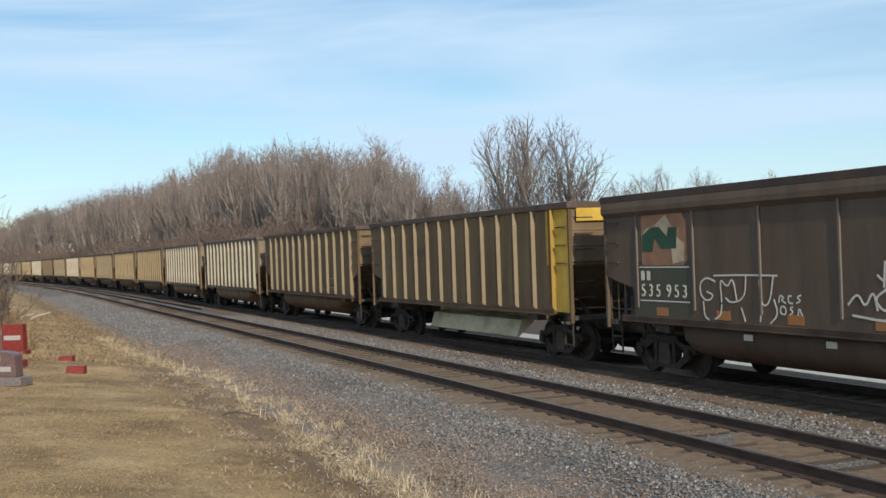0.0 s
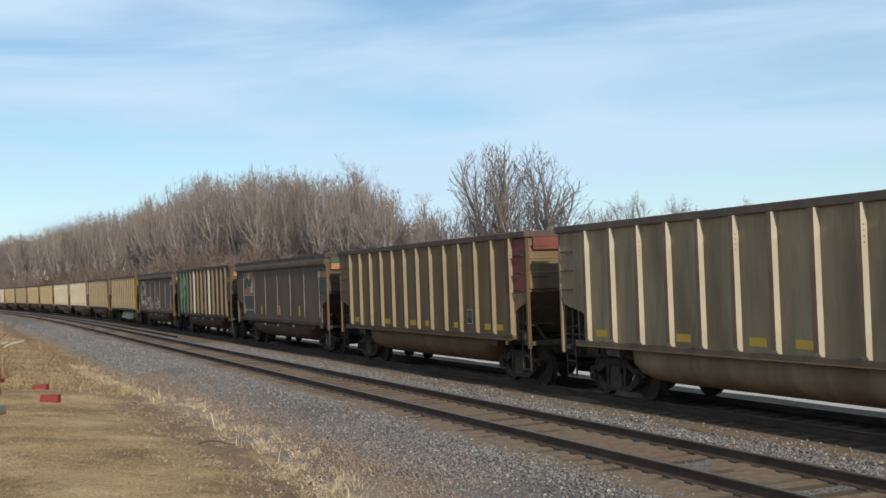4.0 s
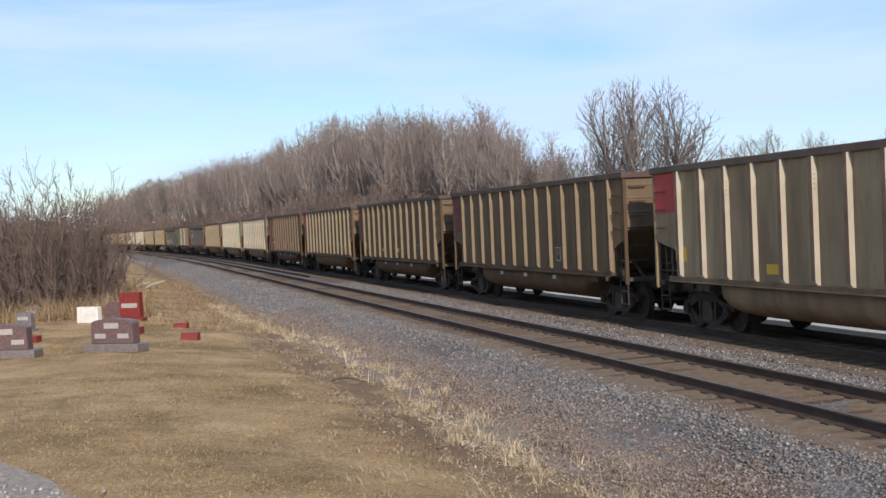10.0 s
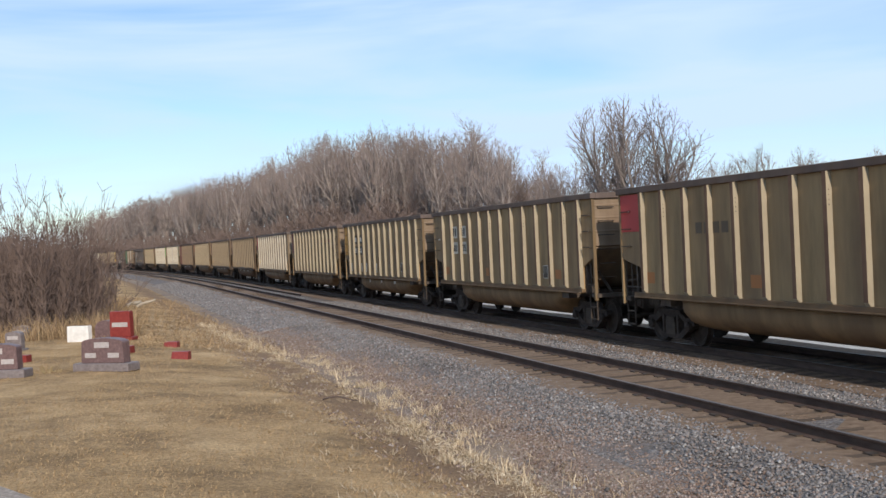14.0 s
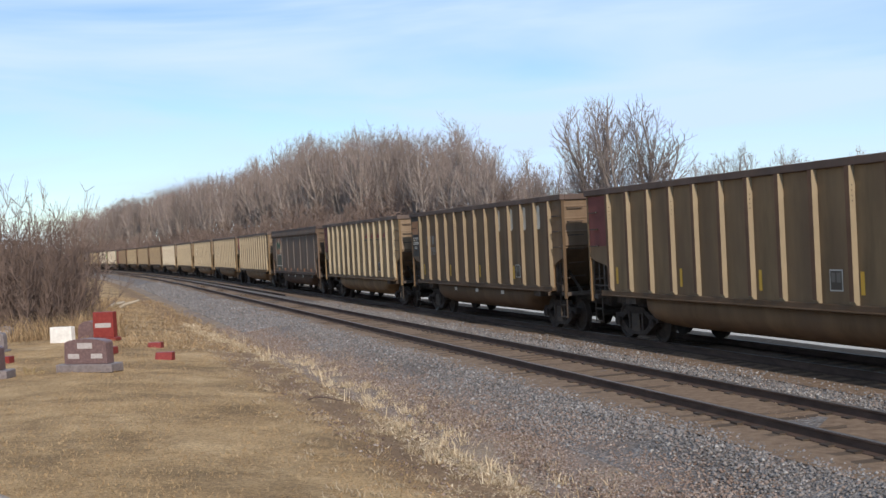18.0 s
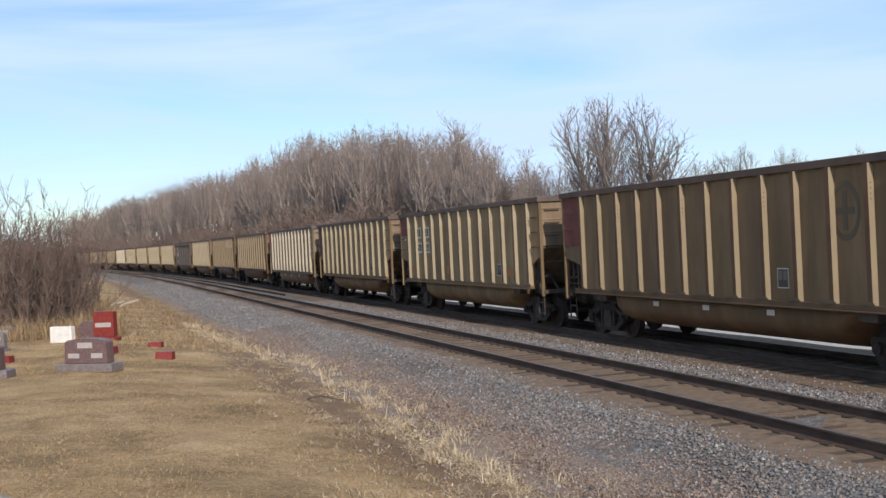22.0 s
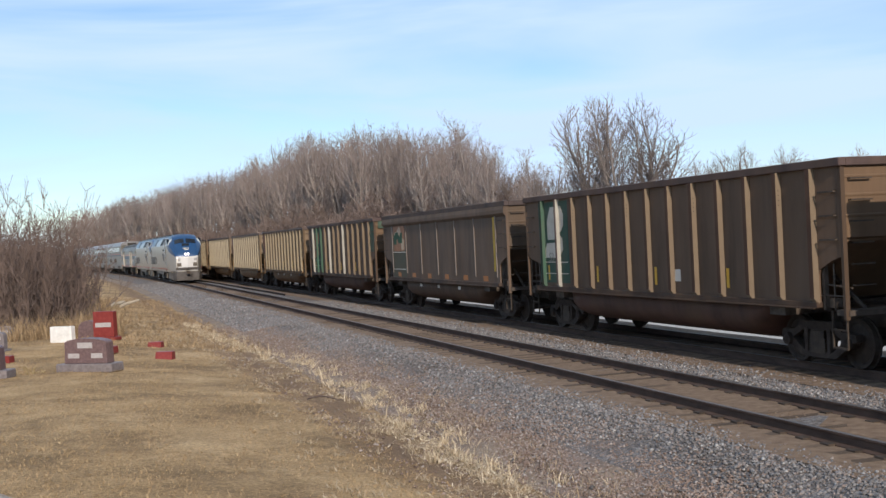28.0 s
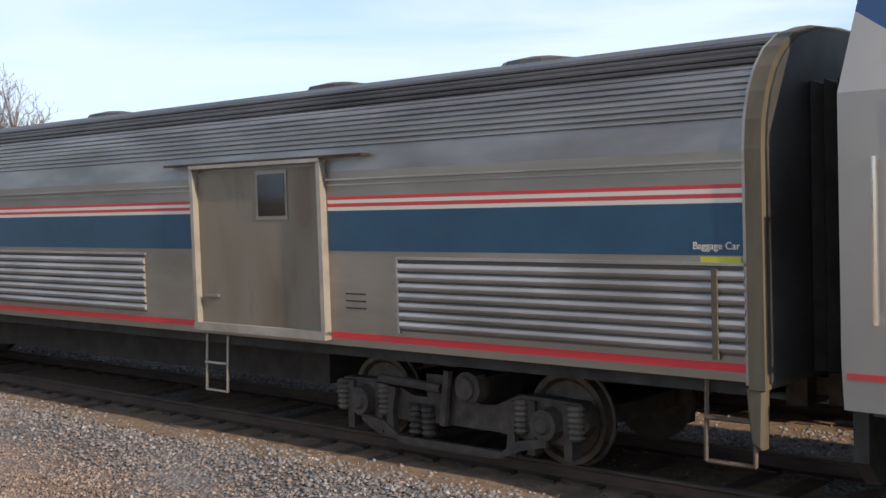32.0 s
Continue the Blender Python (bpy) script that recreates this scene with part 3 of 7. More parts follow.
def platform_mesh():
    bm = bmesh.new()
    y = BODY_W / 2 - 0.02
    box(bm, -0.35, 0.0, -y, y, 1.02, 1.12)
    box(bm, -2.4, 0.1, -0.3, 0.3, 0.72, 1.12)
    box(bm, -2.4, -1.9, -y, y, 0.95, 1.15)
    for sy in (-1, 1):
        box(bm, -0.75, -0.68, sy * (y - 0.06) - 0.04, sy * (y - 0.06) + 0.04, 1.1, 2.1)
        tube(bm, (-0.7, sy * (y - 0.1), 1.55), (-0.02, sy * (y - 0.1), 1.5), 0.02, n=5)
        tube(bm, (-0.3, sy * 0.9, 1.1), (-1.3, sy * 0.9, 1.75), 0.04, n=6)
    for sy in (-1, 1):
        for x, top in ((-0.12, 2.0), (-0.42, 1.92), (-1.0, 1.66)):
            tube(bm, (x, sy * (y - 0.03), 1.1), (x, sy * (y - 0.03), top), 0.017, n=5)
        tube(bm, (-1.05, sy * (y - 0.03), 1.36), (-0.02, sy * (y - 0.03), 1.36), 0.015, n=5)
        box(bm, -0.98, -0.55, sy * (y - 0.2) - 0.1, sy * (y - 0.2) + 0.1, 1.14, 1.30)
    tube(bm, (-0.02, 0.7, 1.62), (-0.02, 1.4, 1.62), 0.018, n=5)
    tube(bm, (-0.02, 0.7, 1.12), (-0.02, 0.7, 2.25), 0.018, n=5)
    tube(bm, (-0.9, 0.55, 1.35), (-0.45, 0.55, 1.35), 0.13, n=10)
    box(bm, -0.6, -0.3, 0.2, 0.4, 1.12, 1.6)
    return mesh_of("end_platform", bm, M_GEAR)


def tub_mesh():
    """Round-bottomed tub between the trucks."""
    bm = bmesh.new()
    rings = []
    for x, zb, w in ((-4.80, 1.05, 1.36), (-4.62, 0.78, 1.40), (-4.05, 0.40, 1.44), (-3.75, 0.34, 1.44), (4.0, 0.34, 1.44), (4.38, 0.37, 1.44), (4.52, 0.45, 1.41), (4.58, 0.62, 1.36)):
        ring = []
        for i in range(13):
            a = math.pi * i / 12
            ring.append((x, w * math.cos(a) if i not in (0, 12) else w * (1 if i == 0 else -1), 1.19 - (1.19 - zb) * min(1.0, math.sin(a) ** 0.55)))
        rings.append(ring)
    loft(bm, rings)
    return mesh_of("belly_tub", bm, M_PAINT, smooth=True)


def chute_mesh():
    """Centre sill with a long pale plate that slopes out between the trucks."""
    bm = bmesh.new()
    prism(bm, [(0.9, 0.95), (1.2, 0.88), (1.34, 0.46), (1.30, 0.44), (0.85, 0.82)], -3.9, 2.3, "x")
    box(bm, -4.2, 4.2, -0.25, 0.25, 0.8, 1.2)
    return mesh_of("discharge_chute", bm, M_CHUTE)


def floor_mesh():
    bm = bmesh.new()
    box(bm, -5.3, 5.3, -1.45, 1.45, 1.19, 1.24)
    return mesh_of("floor_plate", bm, M_INSIDE)


def plate(w, h, mat, d=0.006):
    """A thin painted panel on a side, seen from +y."""
    bm = bmesh.new()
    box(bm, -w / 2, w / 2, 0, d, -h / 2, h / 2)
    return mesh_of("panel", bm, mat)


MESH = {}
# dirty white raised to warm cream in place of direct sun
M_CHUTE = material("dusty_plate", [(0.3, (0.28, 0.22, 0.14)), (0.5, (0.50, 0.42, 0.27)), (0.75, (0.66, 0.58, 0.40))], 1.6, 0.8, bump=0.1, stretch=(0.5, 1, 1))
M_EMBLEM = plain("emblem_faded", (0.108, 0.080, 0.052), 0.8)
M_DATA = plain("data_field", (0.075, 0.058, 0.040), 0.8)
M_DATAGREY = plain("data_text", (0.15, 0.13, 0.105), 0.8)
M_DATALINE = plain("data_outline", (0.50, 0.47, 0.41), 0.8)


def shared(key, make, *args):
    if key not in MESH:
        MESH[key] = make(*args)
    return MESH[key]


def add_truck(parent, x):
    t = part("truck", shared("bolster", bolster_mesh), None, parent, at=pose(x, 0, 0.45))
    for dx in (-0.89, 0.89):
        part("wheelset", shared("wheelset", wheelset_mesh), None, t, at=pose(dx, 0, 0.007))
        for sy in (1,):
            part("bearing_cap", shared("cap", cap_mesh), None, t, at=pose(dx, sy * 1.08, 0.01, 0, 0, 0 if sy > 0 else 180))
    for sy in (-1, 1):
        part("side_frame", shared("frame", side_frame_mesh), None, t, at=pose(0, sy * 0.98, 0.02))
        part("spring_nest", shared("spring", spring_mesh), None, t, at=pose(0, sy * 0.98, 0.0))
    return t


# colours by kind: sheet, posts, rim, end
TONES = {
    "tan": ((0.210, 0.136, 0.069), (0.27, 0.218, 0.143), (0.088, 0.062, 0.052), (0.25, 0.175, 0.108)),
    "soot": ((0.156, 0.101, 0.054), (0.23, 0.180, 0.117), (0.083, 0.059, 0.050), (0.21, 0.148, 0.095)),
    "grey": ((0.295, 0.204, 0.104), (0.335, 0.285, 0.200), (0.098, 0.074, 0.063), (0.29, 0.215, 0.145)),
    "pale": ((0.325, 0.243, 0.146), (0.45, 0.405, 0.32), (0.104, 0.083, 0.072), (0.33, 0.265, 0.19)),
    "brown": ((0.116, 0.074, 0.048), (0.180, 0.132, 0.086), (0.073, 0.048, 0.042), (0.19, 0.12, 0.07)),
    "gold": ((0.245, 0.166, 0.084), (0.33, 0.255, 0.150), (0.088, 0.062, 0.052), (0.27, 0.188, 0.108)),
    "dark": ((0.118, 0.083, 0.060), (0.19, 0.160, 0.14), (0.058, 0.042, 0.038), (0.12, 0.088, 0.062)),
}


def coal_car(k, tone, smooth_side=False, label="", front=None, rear=None, extra=(), posts=None, front_h=1.25):
    """One car: front is the panel colour at the end it leaves by, seen after the gap; rear at its trailing end."""
    sheet, post, rim, end = TONES[tone]
    car = thing("coal_car", pose(0, 0, 0), label, "freight car", "coal train cars")
    part("floor_plate", shared("floor", floor_mesh), None, car)
    if k == -1:
        part("discharge_chute", shared("chute", chute_mesh), None, car, "pale dusty chute plate under the floor, sunlight in its colour")
    else:
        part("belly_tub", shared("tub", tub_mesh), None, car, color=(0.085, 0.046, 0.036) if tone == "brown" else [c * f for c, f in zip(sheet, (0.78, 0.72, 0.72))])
    part("top_chord", shared("rim", rim_mesh), None, car, color=rim)
    y = BODY_W / 2
    near = -3 < k < 36      # cars that pass the viewer carry every fitting
    for sy in (1, -1):
        turn = 0 if sy > 0 else 180
        part("side_sheet", shared(("sheet", sy), side_sheet_mesh, sy), None, car, color=sheet, at=pose(0, sy * y, 0, 0, 0, turn))
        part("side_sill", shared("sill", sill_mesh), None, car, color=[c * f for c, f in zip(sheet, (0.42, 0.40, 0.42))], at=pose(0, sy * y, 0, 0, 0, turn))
        if smooth_side:
            part("shoulder", shared("shoulder", shoulder_mesh), None, car, color=sheet, at=pose(0, sy * y, 0, 0, 0, turn))
            for x in [5.93 - 2.04 * q for q in range(7)]:
                part("seam_strip", shared("seam", thin_post_mesh), None, car, color=post, at=pose(x, sy * (y + 0.02), 0, 0, 0, turn))
        else:
            for i, x in enumerate(POST_X if near or sy > 0 else ()):
                part("side_post", shared(("post", (i + k) % 3), post_mesh, (i + k) % 3 == 0), None, car, color=(posts or {}).get(i, post), at=pose(x, sy * (y + 0.02), 0, 0, 0, turn))
        for sx in (1, -1):
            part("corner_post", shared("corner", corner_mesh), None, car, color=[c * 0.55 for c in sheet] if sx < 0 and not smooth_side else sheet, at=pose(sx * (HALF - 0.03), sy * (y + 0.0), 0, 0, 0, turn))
    for sx in (1, -1):
        turn = 0 if sx > 0 else 180
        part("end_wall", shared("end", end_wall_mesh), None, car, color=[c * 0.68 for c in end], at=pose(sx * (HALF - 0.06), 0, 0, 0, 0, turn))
        part("end_platform", shared("plat", platform_mesh), None, car, at=pose(sx * (HALF + 0.02), 0, 0, 0, 0, turn))
        part("coupler", shared("coup", coupler_mesh), None, car, at=pose(sx * (HALF + 0.06), 0, 0.84, 0, 0, turn))
        for i in range(6 if sx < 0 and near else 0):
            part("grab_rung", shared("rung", rung_mesh), None, car, at=pose(sx * (HALF - 0.02), 1.15, 1.55 + 0.37 * i, 0, 0, 90))
        for i in range(3 if near else 0):
            part("grab_rung", shared("rung", rung_mesh), None, car, at=pose(sx * (HALF - 0.38), y, 2.35 + 0.42 * i))
        for sy in (1, -1):
            part("sill_step", shared("step", step_mesh), None, car, at=pose(sx * (HALF - 0.3), sy * (y - 0.04), 0))
        add_truck(car, sx * 5.75)
    zone = 0.022
    if front:
        part("end_panel", shared(("panel", front, front_h), plate, 1.14, front_h, front), None, car, at=pose(HALF - 0.65, y + zone, 3.60 - front_h / 2))
    if k == -1:
        part("end_panel", shared("panel_tall", plate, 0.72, 2.44, rear), None, car, at=pose(-HALF + 0.37, y + zone - 0.003, 2.42))
    if rear:
        part("end_panel", shared(("panel_r", rear), plate, 1.15, 1.3, rear), None, car, at=pose(-HALF + 0.6, y + zone, 2.95))
        part("end_panel", shared(("panel_e", rear), plate, 2.7, 0.3, rear), None, car, at=pose(-HALF - 0.005 - 0.05, 0, 3.47, 0, 0, 90))
    for fn in extra:
        fn(car)
    return car


def spots(mat, zs=1.42, xs=(5.5, 2.5, 0.3, -0.9, -3.0, -5.0, -5.65), w=0.46, h=0.15):
    def put(car):
        for x in xs:
            part("reflector", shared(("spot", mat, w, h), plate, w, h, mat), None, car, at=pose(x, BODY_W / 2 + 0.021, zs))
    return put


def tub_tags(car):
    for x in (2.4, 0.2, -2.2):
        part("tag_plate", shared("tag", plate, 0.26, 0.11, M_MARK), None, car, at=pose(x, 1.425, 0.98))


def data_box(car, x=-3.85):
    fr = part("data_box", shared("dbox", plate, 0.36, 0.38, M_DATALINE), None, car, at=pose(x, BODY_W / 2 + 0.021, 1.66))
    part("data_field", shared("dboxi", plate, 0.315, 0.335, M_DATA), None, fr, at=pose(0, 0.003, 0))
    for x, z in ((-0.075, 0.05), (0.075, 0.05)):
        part("data_bar", shared("dboxb", plate, 0.11, 0.17, M_DATAGREY), None, fr, at=pose(x, 0.006, z))


def data_box_fore(car):
    data_box(car, -2.81)


def bars(x, z, n, mat, w=0.42, h=0.2, gap=1.0, lift=0.021):
    def put(car):
        for i in range(n):
            part("lettering_bar", shared(("bar", mat, w, h), plate, w, h, mat), None, car, at=pose(x - gap * i, BODY_W / 2 + lift, z))
    return put


M_PGREEN = plain("panel_bright_green", (0.11, 0.42, 0.05), 0.7)
M_PDKGREEN = plain("panel_dark_green", (0.03, 0.13, 0.09), 0.7)
M_PRED = plain("panel_red", (0.40, 0.045, 0.04), 0.7)
M_PBRICK = material("panel_oxide_red", [(0.3, (0.12, 0.04, 0.032)), (0.7, (0.19, 0.06, 0.05))], 2.0, 0.8)
M_PMAROON = material("panel_maroon", [(0.3, (0.085, 0.028, 0.03)), (0.7, (0.14, 0.045, 0.048))], 2.0, 0.8)
M_DARKPAINT = material("panel_blackened", [(0.3, (0.035, 0.03, 0.026)), (0.7, (0.075, 0.064, 0.052))], 2.0, 0.8)
M_PYEL = material("panel_yellow", [(0.3, (0.40, 0.25, 0.04)), (0.7, (0.58, 0.38, 0.07))], 2.0, 0.8)
M_PORANGE = material("panel_amber", [(0.3, (0.46, 0.22, 0.05)), (0.7, (0.60, 0.31, 0.08))], 2.0, 0.8)

# ---- bare trees ----
def branch_tree(seed, height, trunk, radius, leaders, spread, width, twig_r, rank, lean=0.0, rise=0.12):
    """A forking bare tree. trunk: height of the fork; leaders: limbs that rise from it, spread: how far they lean out;
    width: half-width of the crown; rank: orders of branching. Returns trunk-and-limbs and twigs as two meshes."""
    rnd = random.Random(seed)
    wood, fine = ([], []), ([], [])
    mid, half = (height + trunk) / 2, (height - trunk * 0.7) / 2

    def seg(store, p, q, r0, r1, n):
        vs, fs = store
        d = (q - p).normalized()
        u = d.orthogonal().normalized()
        w = d.cross(u)
        b = len(vs)
        for c, r in ((p, r0), (q, r1)):
            for i in range(n):
                a = 2 * math.pi * i / n
                vs.append(tuple(c + (u * math.cos(a) + w * math.sin(a)) * r))
        for i in range(n):
            j = (i + 1) % n
            fs.append((b + i, b + j, b + n + j, b + n + i))

    def inside(p):
        zz = (p.z - mid) / half
        rr = math.hypot(p.x - lean * p.z, p.y) / width
        return rr * rr + (zz * zz if zz > 0 else zz * zz * 0.6) < rnd.uniform(0.78, 1.12)

    def grow(p, d, length, r, level):
        step = (0.9, 0.75, 0.6, 0.5, 0.4)[min(level, 4)]
        n = max(2, int(length / step))
        cur, dr = p, d
        az = rnd.uniform(0, 6.28)
        for i in range(n):
            bend = (0.03, 0.09, 0.13, 0.16, 0.2)[min(level, 4)]
            dr = (dr + Vector((rnd.gauss(0, bend), rnd.gauss(0, bend), rnd.gauss(rise, 0.07)))).normalized()
            nxt = cur + dr * (length / n)
            if level and not inside(nxt):
                if level < rank:
                    for _ in range(2):
                        tip = (dr + Vector((rnd.gauss(0, 0.5), rnd.gauss(0, 0.5), 0.2))).normalized()
                        seg(fine, cur, cur + tip * rnd.uniform(0.3, 0.7), twig_r, twig_r * 0.6, 3)
                break
            ra, rb = r * (1 - 0.72 * i / n), r * (1 - 0.72 * (i + 1) / n)
            seg(wood if rb > twig_r * 1.7 else fine, cur, nxt, max(ra, twig_r), max(rb, twig_r * 0.75), 6 if ra > 0.1 else 4 if ra > 0.035 else 3)
            cur = nxt
            if level and level < rank and (i or level > 1):
                for _ in range(2 if rnd.random() < 0.35 else 1):
                    az += 2.4 + rnd.gauss(0, 0.5)
                    u = dr.orthogonal().normalized()
                    side = u * math.cos(az) + dr.cross(u) * math.sin(az)
                    ang = rnd.uniform(0.42, 0.80)
                    left = 1 - i / n
                    grow(cur, (dr * math.cos(ang) + side * math.sin(ang)).normalized(), length * rnd.uniform(0.34, 0.55) * (0.45 + 0.55 * left), max(rb * 0.55, twig_r), level + 1)
        return cur, dr
    top, _ = grow(Vector((0, 0, -0.3)), Vector((lean, 0, 1)).normalized(), trunk + 0.3, radius, 0)
    for k in range(leaders):
        a = 6.283 * (k + rnd.uniform(-0.25, 0.25)) / leaders
        out = spread * rnd.uniform(0.45, 1.15) if k else 0.08
        d = Vector((math.cos(a) * out, math.sin(a) * out, 1)).normalized()
        grow(top - Vector((0, 0, rnd.uniform(0, 0.35) * trunk)), d, (height - trunk) * rnd.uniform(0.85, 1.08), radius * rnd.uniform(0.45, 0.66), 1)
    out = []
    for nm, (vs, fs), mt in (("trunk", wood, M_BARK), ("crown", fine, M_TWIG)):
        me = bpy.data.meshes.new(nm)
        me.from_pydata(vs, [], fs)
        me.materials.append(mt)
        out.append(me)
    return out


def bush_mesh(seed, h, w, count, mat=None, stem=0.016, twig=0.0075):
    """A thicket of thin stems that fork, as one tangle with a rounded top."""
    rnd = random.Random(seed)
    thick, thin = ([], []), ([], [])

    def stick(p, q, r0, r1):
        vs, fs = thick if r0 > twig * 1.2 else thin
        d = (q - p).normalized()
        u = d.orthogonal().normalized()
        v = d.cross(u)
        b = len(vs)
        for c, r in ((p, r0), (q, r1)):
            for i in range(3):
                a = 2.094 * i
                vs.append(tuple(c + (u * math.cos(a) + v * math.sin(a)) * r))
        for i in range(3):
            j = (i + 1) % 3
            fs.append((b + i, b + j, b + 3 + j, b + 3 + i))
    for _ in range(count):
        az, rr = rnd.uniform(0, 6.283), math.sqrt(rnd.random()) * w * 0.62
        p = Vector((math.cos(az) * rr, math.sin(az) * rr, -0.2))
        d = Vector((math.cos(az) * rr / w * 0.8 + rnd.gauss(0, 0.22), math.sin(az) * rr / w * 0.8 + rnd.gauss(0, 0.22), 1)).normalized()
        ln = h * rnd.uniform(0.45, 0.86) * (1 - 0.45 * (rr / w) ** 2)
        for i in range(5):
            q = p + d * ln / 5
            stick(p, q, stem * (1 - i / 6), stem * (1 - (i + 1) / 6))
            for _ in range(3):
                t = (d + Vector((rnd.gauss(0, 0.7), rnd.gauss(0, 0.7), rnd.gauss(0.05, 0.4)))).normalized() * ln * rnd.uniform(0.08, 0.20)
                stick(q, q + t, twig, twig * 0.6)
                for _ in range(3):
                    o = q + t * rnd.uniform(0.3, 1.0)
                    stick(o, o + (t.normalized() + Vector((rnd.gauss(0, 0.7), rnd.gauss(0, 0.7), rnd.gauss(0.1, 0.5)))).normalized() * ln * rnd.uniform(0.05, 0.11), twig * 0.75, twig * 0.5)
            d = (d + Vector((rnd.gauss(0, 0.18), rnd.gauss(0, 0.18), 0.03))).normalized()
            p = q
    out = []
    for nm, (vs, fs) in (("stem", thick), ("crown", thin)):
        me = bpy.data.meshes.new(nm)
        me.from_pydata(vs, [], fs)
        me.materials.append(mat or M_SHRUB)
        out.append(me)
    return out


TREES = [branch_tree(10 + i, 15.0, 5.2 + 0.8 * (i % 3), 0.26, 3 + i % 3, 0.26 + 0.06 * (i % 4), 2.7 + 0.4 * (i % 3), 0.0125, 4, 0.05 * (i % 3 - 1), 0.15) for i in range(8)]
BROAD = [branch_tree(41, 13.0, 2.6, 0.30, 6, 0.46, 4.0, 0.0145, 4, -0.03, 0.14), branch_tree(47, 13.0, 2.2, 0.30, 7, 0.62, 4.7, 0.0145, 4, 0.03, 0.13)]
TOPS = [max(v.co.z for me in pair for v in me.vertices) for pair in TREES]
BROAD_TOPS = [max(v.co.z for me in pair for v in me.vertices) for pair in BROAD]
BUSH = [bush_mesh(70 + i, 4.6, 2.7, 270, None, 0.016, 0.0095) for i in range(4)]
BRUSH = [bush_mesh(90 + i, 4.6, 2.9, 170, M_BRUSH, 0.022, 0.015) for i in range(4)]


def tree(meshes, m, size, label, group="woodland trees"):
    t = thing("tree", m @ Matrix.Diagonal((size, size, size, 1)), label, "tree", group)
    for me in meshes:
        part(me.name.split(".")[0], me, None, t)
    return t


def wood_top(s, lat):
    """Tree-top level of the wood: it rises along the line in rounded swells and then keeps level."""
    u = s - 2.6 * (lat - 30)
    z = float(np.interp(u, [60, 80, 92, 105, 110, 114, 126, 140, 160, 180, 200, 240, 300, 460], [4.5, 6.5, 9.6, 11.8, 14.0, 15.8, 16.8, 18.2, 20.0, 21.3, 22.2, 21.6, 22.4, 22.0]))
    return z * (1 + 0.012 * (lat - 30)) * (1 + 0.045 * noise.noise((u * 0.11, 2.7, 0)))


def wood_line():
    rnd = random.Random(5)
    s = 84.0
    while s < 480:
        for row in range(4):
            lat = 27 + 6.0 * row + rnd.uniform(-2.2, 2.2)
            ss = s + rnd.uniform(-2.0, 2.0) + (0 if row else 8)
            x, y, _ = line(ss, lat)
            gz = ground_z(ss, lat)
            i = rnd.randrange(len(TREES))
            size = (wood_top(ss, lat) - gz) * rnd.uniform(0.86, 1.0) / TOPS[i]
            tree(TREES[i], pose(x, y, gz, 0, 0, rnd.uniform(0, 360)), size, "bare grey-brown deciduous tree in winter woodland")
        s += 4.2 if s < 210 else 7.0
    for s, lat, top, i, turn in ((83.6, 30.0, 13.5, 0, 20), (76.6, 30.0, 12.6, 1, 100)):
        x, y, _ = line(s, lat)
        gz = ground_z(s, lat)
        tree(BROAD[i], pose(x, y, gz, 0, 0, turn), (top - gz) / BROAD_TOPS[i], "tall bare tree with many fanned branches against the sky", "field-edge trees")
    for s, lat, top in ((84, 43, 9.6), (77, 43, 8.8), (71, 45, 8.2), (64, 46, 7.2), (92, 44, 9.0)):
        x, y, _ = line(s, lat)
        tree(BROAD[1], pose(x, y, ground_z(s, lat), 0, 0, 70 * s), (top - ground_z(s, lat)) / BROAD_TOPS[1], "bare tree seen far off over the train", "field-edge trees")
    for s, lat, tall in ((46.5, -11.6, 3.4), (49, -11.2, 3.0)):
        x, y, _ = line(s, lat)
        tree(TREES[int(s) % 8], pose(x, y, ground_z(s, lat), 0, 0, 37 * s), tall / TOPS[int(s) % 8], "thin bare sapling at the edge of the thicket", "saplings by the thicket")
    for s, lat, top in ((66, -26.5, 6.6), (78, -30, 6.2), (60, -30, 6.8)):
        x, y, _ = line(s, lat)
        tree(BROAD[0], pose(x, y, ground_z(s, lat), 0, 0, 50 * s), (top - ground_z(s, lat)) / BROAD_TOPS[0], "bare tree standing in the thicket", "field-edge trees")


def shrub(x, y, z, size, label, group, turn):
    b = thing("shrub", pose(x, y, z, 0, 0, turn) @ Matrix.Diagonal((size[0], size[0], size[1], 1)), label, "shrub", group)
    for me in (BRUSH if group == "brush by the far track" else BUSH)[int(turn) % 4]:
        part(me.name.split(".")[0], me, None, b)
    return b


